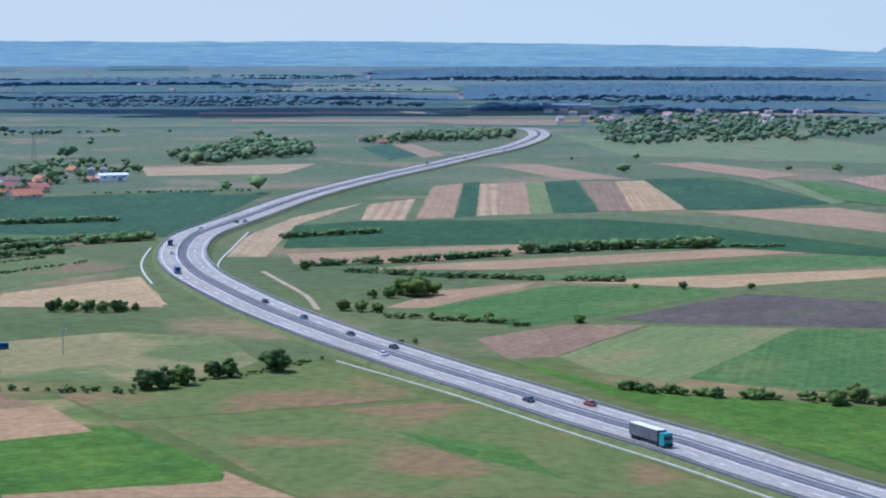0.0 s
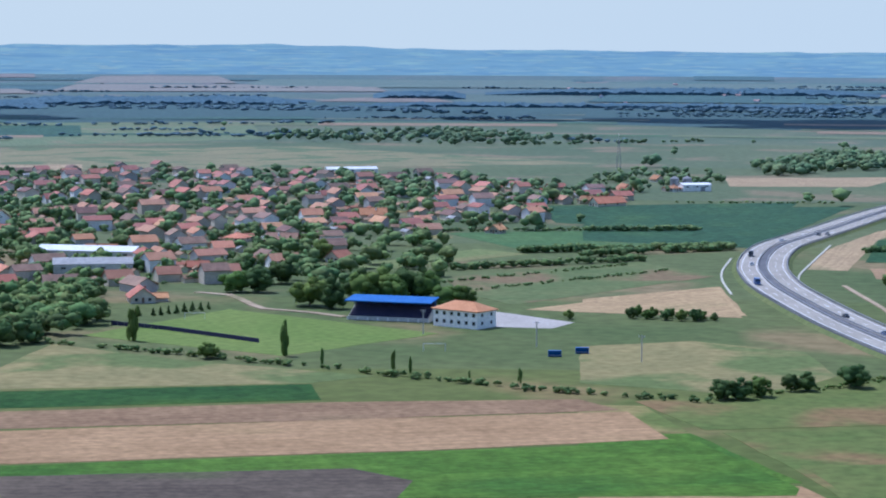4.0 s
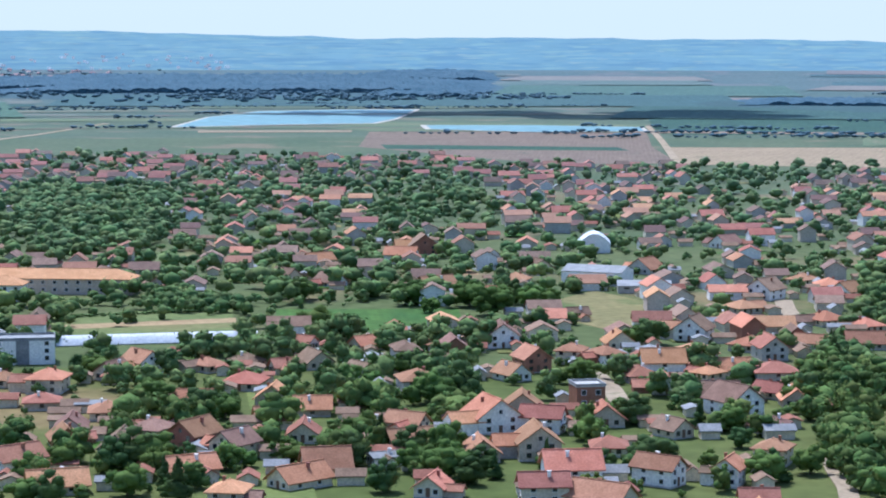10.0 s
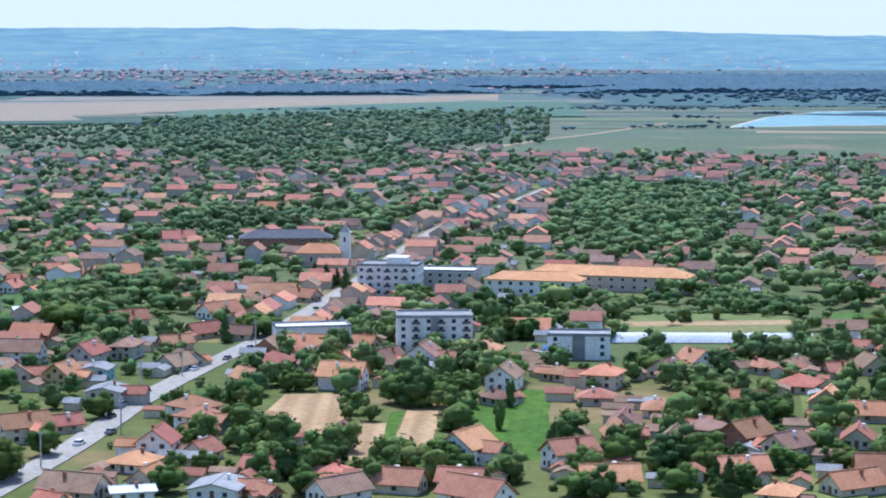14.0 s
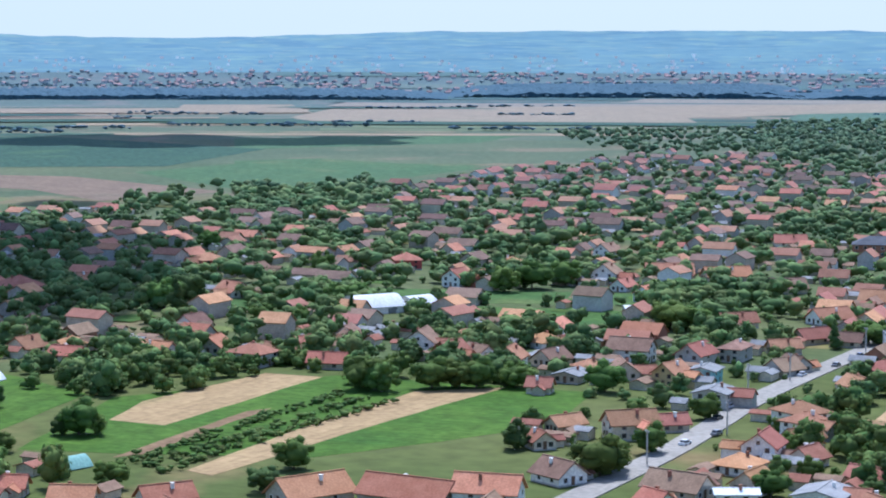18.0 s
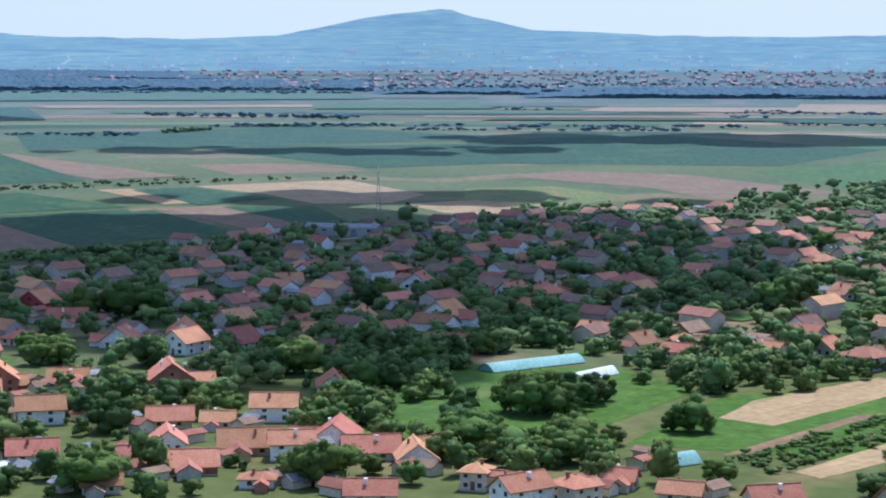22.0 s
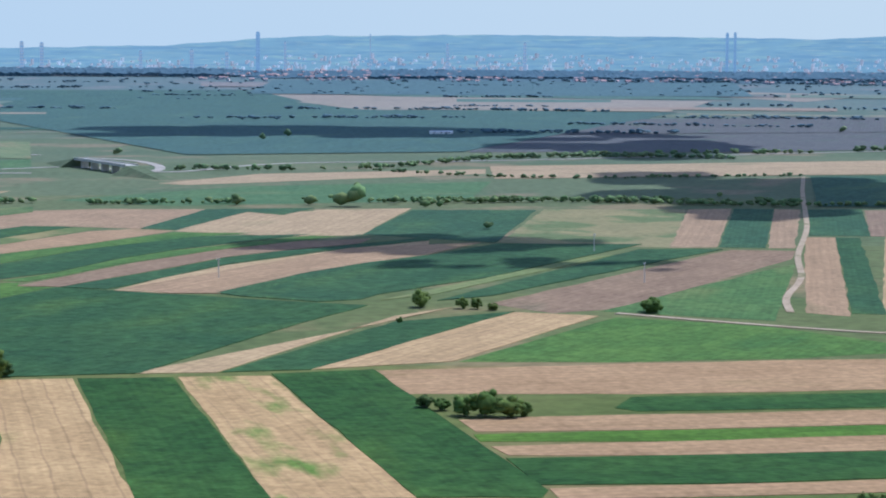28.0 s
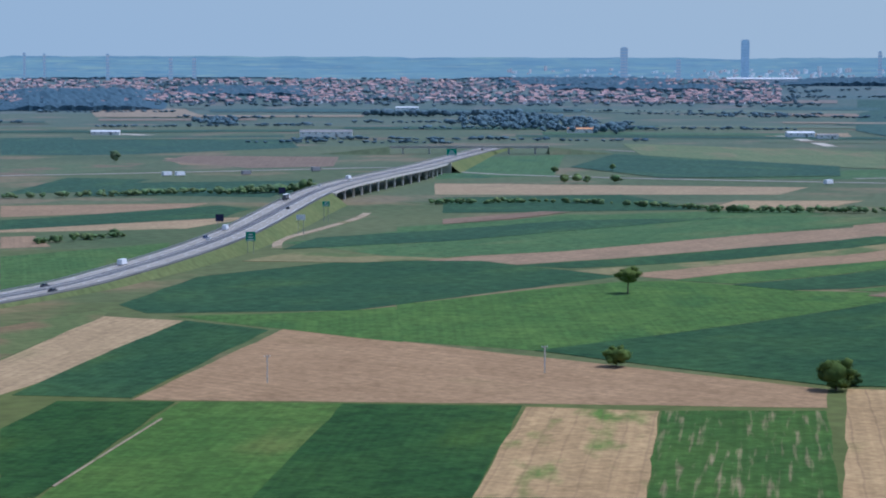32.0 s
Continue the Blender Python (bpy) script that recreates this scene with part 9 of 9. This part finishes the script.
# ---- the far plain: hedge lines, villages, the city ----
def far_plain():
    rng = random.Random(9)
    spots = []
    for _ in range(150):
        az, d = rng.uniform(-14, 162), rng.uniform(2300, 4400)
        if 20 < az < 100 and d < 2300:
            continue
        ln = rng.uniform(60, 420)
        tilt = rng.gauss(0, 0.12)
        for i in range(int(ln / 9)):
            a = az + math.degrees((i * 9 - ln / 2) / d)
            dd = d + (i * 9 - ln / 2) * tilt
            if rng.random() < 0.75:
                x, y = at_polar(a, min(dd, 4590))
                if any(inside(x, y, f) for f in LAKES):
                    continue
                spots.append((x, y, rng.uniform(2.5, 6.5)))
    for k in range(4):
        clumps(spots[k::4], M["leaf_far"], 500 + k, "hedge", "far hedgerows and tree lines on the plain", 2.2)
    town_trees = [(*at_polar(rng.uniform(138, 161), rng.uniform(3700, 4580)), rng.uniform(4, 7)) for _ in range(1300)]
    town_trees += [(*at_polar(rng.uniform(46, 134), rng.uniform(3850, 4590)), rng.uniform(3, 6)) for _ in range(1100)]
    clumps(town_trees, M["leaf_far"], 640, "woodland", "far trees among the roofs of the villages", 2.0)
    kinds = ["tan", "pale", "green", "green2", "dry", "soil", "green", "olive"]
    d = 2420.0
    while d < 4540:
        dep = rng.uniform(45, 110) * (1 if d < 3300 else 1.4)
        az = -14.0 + rng.uniform(0, 3)
        while az < 161:
            w = math.degrees(rng.uniform(140, 620) / d)
            x, y = at_polar(az + w / 2, d + dep / 2)
            if rng.random() < 0.3 and not any(inside(x, y, f) for f in LAKES):
                g = 0.05
                far_field(rng.choice(kinds), at_polar(az + g, d + 3), at_polar(az + w - g, d + 3), at_polar(az + w - g, d + dep), at_polar(az + g, d + dep))
            az += w
        d += dep + 4
    groups = {}
    for az0, az1, d0, d1, n in ((48, 76, 3900, 4590, 620), (76, 106, 4000, 4590, 560), (106, 132, 4250, 4590, 420), (139, 160, 3800, 4560, 1500), (-10, -2, 2500, 2950, 40), (-2, 12, 3600, 4300, 20)):
        for _ in range(n):
            x, y = at_polar(rng.uniform(az0, az1), rng.uniform(d0, d1))
            g = groups.setdefault(rng.choice("orrb"), ([], [], [], []))
            gable_arrays(x, y, rng.uniform(0, 3.1), rng.uniform(5, 8), rng.uniform(7, 12), rng.uniform(2.5, 5), rng.uniform(1.4, 2.4), *g)
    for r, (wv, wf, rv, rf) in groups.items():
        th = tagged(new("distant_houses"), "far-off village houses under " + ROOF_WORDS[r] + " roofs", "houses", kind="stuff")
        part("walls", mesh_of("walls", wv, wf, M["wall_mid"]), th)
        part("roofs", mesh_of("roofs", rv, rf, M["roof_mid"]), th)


def tower(az, d, w, top, words):
    """A far high-rise that stands up to an elevation angle (degrees) seen from the drone, with bands of windows."""
    x, y = at_polar(az, d)
    z0 = land(d) - 1
    h = 100 + d * math.tan(radians(top)) - z0
    th = tagged(new("tower_block"), words, "tower block", "towers of the city")
    th.matrix_basis = pose(x, y, z0, 0, 0, az)
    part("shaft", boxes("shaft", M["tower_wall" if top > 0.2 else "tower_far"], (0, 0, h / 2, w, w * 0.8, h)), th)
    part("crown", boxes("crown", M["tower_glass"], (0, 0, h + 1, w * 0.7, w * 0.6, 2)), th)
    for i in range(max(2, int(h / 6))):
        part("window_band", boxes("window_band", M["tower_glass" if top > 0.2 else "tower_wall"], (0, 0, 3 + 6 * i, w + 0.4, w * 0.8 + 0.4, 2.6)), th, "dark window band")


FAR_COUNT = []


def far_field(kind, *corners):
    FAR_COUNT.append(kind)
    ob = field(kind, *corners, lift=0.3 + 0.006 * len(FAR_COUNT))
    FIELDS.pop()
    return ob


# village roofs and walls, greyed in colour to imitate haze
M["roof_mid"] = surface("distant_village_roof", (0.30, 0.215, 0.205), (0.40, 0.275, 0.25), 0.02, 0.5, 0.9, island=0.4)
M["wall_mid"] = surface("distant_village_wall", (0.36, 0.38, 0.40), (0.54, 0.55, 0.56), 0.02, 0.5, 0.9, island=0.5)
# city walls and glass glow in haze tones to lift their shaded sides
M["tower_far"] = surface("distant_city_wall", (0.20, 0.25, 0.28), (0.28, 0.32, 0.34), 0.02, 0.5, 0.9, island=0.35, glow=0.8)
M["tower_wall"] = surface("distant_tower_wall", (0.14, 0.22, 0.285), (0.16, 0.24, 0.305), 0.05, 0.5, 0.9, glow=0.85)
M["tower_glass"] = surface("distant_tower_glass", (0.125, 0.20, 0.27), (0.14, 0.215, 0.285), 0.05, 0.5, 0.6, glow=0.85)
far_plain()


# canopy colour holds the blue haze of distance
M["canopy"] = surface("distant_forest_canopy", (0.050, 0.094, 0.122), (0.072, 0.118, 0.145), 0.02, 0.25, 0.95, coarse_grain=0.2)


def wood_belt(az0, az1, d0, d1, h):
    """A far belt of forest: an uneven, lumpy canopy with a steep front, ragged at both ends."""
    wide = radians(az1 - az0) * d0
    cols, rows = max(8, int(wide / 5.5)), max(2, min(12, int((d1 - d0) / 22)))
    v, f = [], []
    for j in range(rows + 2):
        for i in range(cols + 1):
            u = i / cols
            a = az0 + (az1 - az0) * u
            d = d0 + (d1 - d0) * max(j - 1, 0) / rows
            x, y = at_polar(a, d)
            d += 14 * noise.noise((x * 0.02, y * 0.02, 1)) + 7 * noise.noise((x * 0.09, y * 0.09, 4))
            x, y = at_polar(a, min(d, 4592))
            ends = min(1.0, 5 * min(u, 1 - u) + 0.1)
            z = h * ends * (0.78 + 0.34 * noise.noise((x * 0.05, y * 0.05, 3)) + 0.38 * noise.noise((x * 0.21, y * 0.21, 7)))
            v.append((x, y, land(min(d, 4600)) + (-1.0 if j == 0 else max(z, 0.6))))
    for j in range(rows + 1):
        for i in range(cols):
            k = j * (cols + 1) + i
            f.append((k, k + cols + 1, k + cols + 2, k + 1))
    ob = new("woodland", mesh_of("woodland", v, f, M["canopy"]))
    tagged(ob, "long belt of distant forest canopy tinted haze blue", "woodland", kind="stuff")


def strip(kind, az0, az1, d0, d1):
    """A far field that lies across the line of sight."""
    far_field(kind, at_polar(az0, d0), at_polar(az1, d0), at_polar(az1 - 0.7, d1), at_polar(az0 + 0.5, d1))


wood_belt(-11.4, 2.1, 4157, 4452, 9)
wood_belt(-11.4, -0.5, 3504, 3904, 10)
wood_belt(4.5, 11.4, 4048, 4128, 8)
strip("green2", 2.1, 11.4, 4266, 4411)
strip("pale", -0.5, 4.5, 3777, 3976)
strip("green", 4.5, 11.4, 3758, 4030)
wood_belt(-0.5, 11.4, 3504, 3604, 8)
wood_belt(-3.3, -0.7, 2974, 3139, 9)
wood_belt(-11.4, -3.8, 2930, 3065, 8)
strip("tan", 20.4, 24.6, 4307, 4525)
strip("pale", 11.3, 20.4, 4199, 4452)
strip("tan", 16.5, 25.2, 4054, 4271)
wood_belt(18.4, 26.5, 3582, 3777, 9)
strip("green", 18.4, 26.5, 2980, 3582)
wood_belt(3.7, 18.4, 3509, 3589, 9)
wood_belt(14.5, 16.9, 3836, 3986, 8)
strip("soil", 14.8, 18.4, 3727, 3836)
strip("pale", 3.7, 14.4, 4199, 4380)
wood_belt(3.7, 14.0, 3981, 4061, 8)
wood_belt(38.1, 41.5, 4242, 4502, 9)
wood_belt(38.4, 41.5, 3698, 4033, 10)
strip("tan", 32.5, 38.1, 4260, 4387)
strip("pale", 32.5, 38.1, 4115, 4260)
strip("green2", 30.2, 38.4, 3770, 4097)
wood_belt(24.7, 32.2, 3405, 3635, 9)
strip("green", 26.2, 35.2, 2858, 3405)
strip("tan", 25.5, 30.2, 3970, 4115)
wood_belt(38.0, 51.2, 3842, 4352, 11)
wood_belt(48.4, 54.5, 3988, 4278, 9)
strip("green", 31.7, 49.8, 3405, 3806)
wood_belt(60.6, 65.3, 3847, 4152, 10)
wood_belt(52.2, 60.6, 3847, 4072, 8)
strip("tan", 54.3, 65.3, 3612, 3757)
strip("green2", 50.2, 61.0, 2906, 3557)
wood_belt(60.6, 69.6, 3798, 4118, 11)
wood_belt(69.6, 77.2, 3726, 3946, 8)
wood_belt(54.4, 60.6, 3798, 4023, 8)
strip("tan", 56.7, 72.9, 3482, 3653)
strip("tan", 63.2, 73.9, 2807, 3121)
strip("tan", 73.2, 77.2, 3172, 3544)
wood_belt(70.1, 83.6, 3738, 3978, 9)
wood_belt(87.5, 89.1, 3956, 4221, 8)
wood_belt(83.0, 87.5, 3847, 3977, 7)
strip("tan", 73.2, 82.1, 3164, 3472)
strip("green2", 84.3, 89.1, 3297, 3575)
wood_belt(94.1, 102.2, 4017, 4382, 9)
wood_belt(89.1, 94.1, 3981, 4246, 8)
strip("green2", 87.6, 102.2, 3691, 3981)
strip("pale", 95.9, 99.9, 3424, 3582)
strip("green", 95.9, 102.2, 2871, 3424)
strip("brown", 97.9, 102.2, 2569, 2829)
wood_belt(91.5, 114.3, 4364, 4569, 8)
wood_belt(98.2, 107.4, 4074, 4309, 8)
wood_belt(91.5, 98.2, 4001, 4251, 9)
strip("green2", 107.1, 114.3, 3693, 4291)
strip("pale", 97.6, 107.8, 3511, 3675)
strip("green", 96.8, 114.3, 2873, 3488)
wood_belt(108.0, 130.8, 4366, 4586, 8)
wood_belt(108.0, 113.3, 4185, 4440, 7)
strip("green", 117.7, 130.8, 3858, 4294)
wood_belt(130.2, 139.3, 4408, 4588, 9)
wood_belt(141.5, 146.3, 4335, 4575, 8)
strip("tan", 130.8, 136.1, 4408, 4498)
wood_belt(154.8, 159.1, 3587, 4182, 10)
wood_belt(151.0, 154.8, 4023, 4293, 8)
wood_belt(140.1, 145.1, 4204, 4349, 9)
wood_belt(151.0, 159.1, 4590, 4605, 5)
wood_belt(141.6, 147.7, 4590, 4605, 5)
strip("green", 54.4, 72.9, 3626, 3671)
strip("green", 58.3, 73.9, 3377, 3451)
strip("green", 54.4, 77.2, 2748, 2848)
strip("green", 73.2, 89.1, 3412, 3472)
strip("green", 78.9, 89.1, 3041, 3113)
strip("green", 73.2, 84.8, 2821, 2905)



def hill_towns():
    """Houses and blocks of the far city in glowing haze colours, scattered on the lower slopes of the hills."""
    rng = random.Random(33)
    for words, material, n, w0, w1 in (("far city blocks on the hillside, haze-coloured and glowing", M["tower_far"], 620, 3, 7), ("far roofs on the hillside, haze-coloured and glowing", M["roof_far"], 700, 3, 7)):
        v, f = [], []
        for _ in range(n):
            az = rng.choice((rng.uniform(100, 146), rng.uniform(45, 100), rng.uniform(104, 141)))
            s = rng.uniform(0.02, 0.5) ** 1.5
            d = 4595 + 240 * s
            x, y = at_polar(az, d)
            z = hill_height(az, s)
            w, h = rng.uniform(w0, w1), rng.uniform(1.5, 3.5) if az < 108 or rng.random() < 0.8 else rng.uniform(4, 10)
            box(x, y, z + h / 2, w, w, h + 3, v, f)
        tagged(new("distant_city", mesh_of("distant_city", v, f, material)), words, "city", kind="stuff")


# far roofs: haze grey with emission in place of airlight
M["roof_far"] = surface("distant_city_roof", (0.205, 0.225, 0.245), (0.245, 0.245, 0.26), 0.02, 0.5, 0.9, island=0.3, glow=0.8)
hill_towns()


def plots():
    """Gardens, lawns and yards between the houses, joined by kind."""
    rng = random.Random(12)
    lots = {k: ([], []) for k in ("bright", "pale", "paving", "soil", "green2", "dry")}
    for i in range(900):
        poly = rng.choice(TOWN)
        xs, ys = [p[0] for p in poly], [p[1] for p in poly]
        x, y = rng.uniform(min(xs), max(xs)), rng.uniform(min(ys), max(ys))
        if not inside(x, y, poly) or any(inside(x, y, f) for f in FIELDS) or not clear_of_roads(x, y, 6):
            continue
        kind = rng.choice(("bright", "bright", "pale", "paving", "soil", "green2", "dry"))
        v, f = lots[kind]
        a = radians(43 + 90 * rng.randrange(2) + rng.uniform(-6, 6))
        w, l = (rng.uniform(4, 8), rng.uniform(8, 16)) if kind == "paving" else (rng.uniform(8, 16), rng.uniform(14, 34))
        k, z = len(v), 0.04 + 0.0006 * i
        for px, py in ((-w / 2, -l / 2), (w / 2, -l / 2), (w / 2, l / 2), (-w / 2, l / 2)):
            v.append((x + px * math.cos(a) - py * math.sin(a) + rng.uniform(-1, 1), y + px * math.sin(a) + py * math.cos(a) + rng.uniform(-1, 1), z))
        f.append((k, k + 1, k + 2, k + 3))
    for kind, (v, f) in lots.items():
        tagged(new("garden_plots", mesh_of("garden_plots", v, f, M[kind])), "small " + kind.replace("2", "") + " garden plots and yards between houses", "gardens", kind="stuff")


plots()
for az, w, top in ((139.9, 17, 0.25), (143.0, 15, 0.05), (158.4, 9, -0.03), (157.9, 9, -0.06), (156.3, 12, -0.06), (141.6, 16, -0.17), (136.5, 13, 0.03), (136.0, 13, 0.01), (130.5, 14, 0.24), (129.8, 9, 0.07), (127.6, 4, 0.2), (118.4, 10, 0.28), (118.2, 9, 0.29), (133.5, 12, -0.18), (132.2, 14, -0.15), (131.3, 12, -0.2), (154.7, 14, -0.15), (154.1, 14, -0.15), (125.6, 10, 0.04), (123.6, 12, 0.08)):
    tower(az, 4570, w if az in (139.9, 143.0) else 0.6 * w, top if az in (139.9, 143.0, 130.5, 118.4, 118.2, 127.6) else top - 0.07, "hazy distant tower block of the city")


# ---- clouds overhead, whose shadows drift over the plain ----
M["cloud"] = surface("cloud", (0.8, 0.8, 0.8), (0.85, 0.85, 0.85), 0.01, 0.1, 1.0, wet=0.0)
cloud_nodes, cloud_links = M["cloud"].node_tree.nodes, M["cloud"].node_tree.links
thin, vapour = cloud_nodes.new("ShaderNodeBsdfTransparent"), cloud_nodes.new("ShaderNodeMixShader")
vapour.inputs[0].default_value = 0.92
cloud_links.new(cloud_nodes["Principled BSDF"].outputs[0], vapour.inputs[2])
cloud_links.new(thin.outputs[0], vapour.inputs[1])
cloud_links.new(vapour.outputs[0], cloud_nodes["Material Output"].inputs["Surface"])


def cloud(cx, cy, rx, ry, ang, n, seed, z=700.0):
    """A flat heap of lumps high up, whose shadow falls round (cx, cy)."""
    rng = np.random.default_rng(seed)
    sh = z / math.tan(radians(SUN_EL))
    ox, oy = cx - math.sin(radians(SUN_AZ)) * sh, cy + math.cos(radians(SUN_AZ)) * sh
    v0, f0 = ICO2
    vs, fs = [], []
    c, s = math.cos(radians(ang)), math.sin(radians(ang))
    for i in range(n):
        a, q = rng.uniform(0, 6.28), math.sqrt(rng.uniform(0, 1)) * 0.8
        px, py = rx * q * math.cos(a), ry * q * math.sin(a)
        r = 0.42 * min(rx, ry) * rng.uniform(0.6, 1.3)
        p = v0 * (1 + 0.12 * rng.normal(size=(len(v0), 1))) * np.array([r * 1.4, r, r * 0.35]) * (1.15 - 0.6 * q)
        vs.append(p + np.array([ox + px * c - py * s, oy + px * s + py * c, z + rng.uniform(-10, 25)]))
        fs.append(f0 + i * len(v0))
    ob = new("cloud", mesh_np("cloud", np.concatenate(vs), np.concatenate(fs), np.zeros((0, 4), int), M["cloud"]))
    tagged(ob, "white heaped summer cloud high above", "cloud", "clouds", "structure")


cloud(-1015, -35, 290, 215, 175, 40, 1)
cloud(-1350, -700, 300, 120, 30, 22, 2)
cloud(-1900, -1150, 420, 130, 35, 22, 3)
cloud(-200, 2950, 700, 200, 5, 26, 5)
cloud(-1700, 2500, 700, 180, 35, 26, 6)
cloud(-2230, 480, 420, 150, 79, 24, 7)
cloud(-2050, 60, 330, 90, 88, 20, 8)
cloud(-2850, -740, 560, 130, 104, 24, 9)
cloud(-1900, -1560, 300, 190, 128, 22, 10)
cloud(-890, -640, 110, 55, 126, 16, 11)
cloud(-840, -540, 110, 30, 122, 14, 12)
cloud(-805, 23, 130, 75, 170, 26, 13)
cloud(-687, 26, 90, 45, 170, 20, 14)
# extra unseen cloud over the same ground, added to deepen the town's shade
cloud(-985, 71, 250, 170, 175, 34, 21)
cloud(-1414, 90, 250, 80, 84, 22, 22)
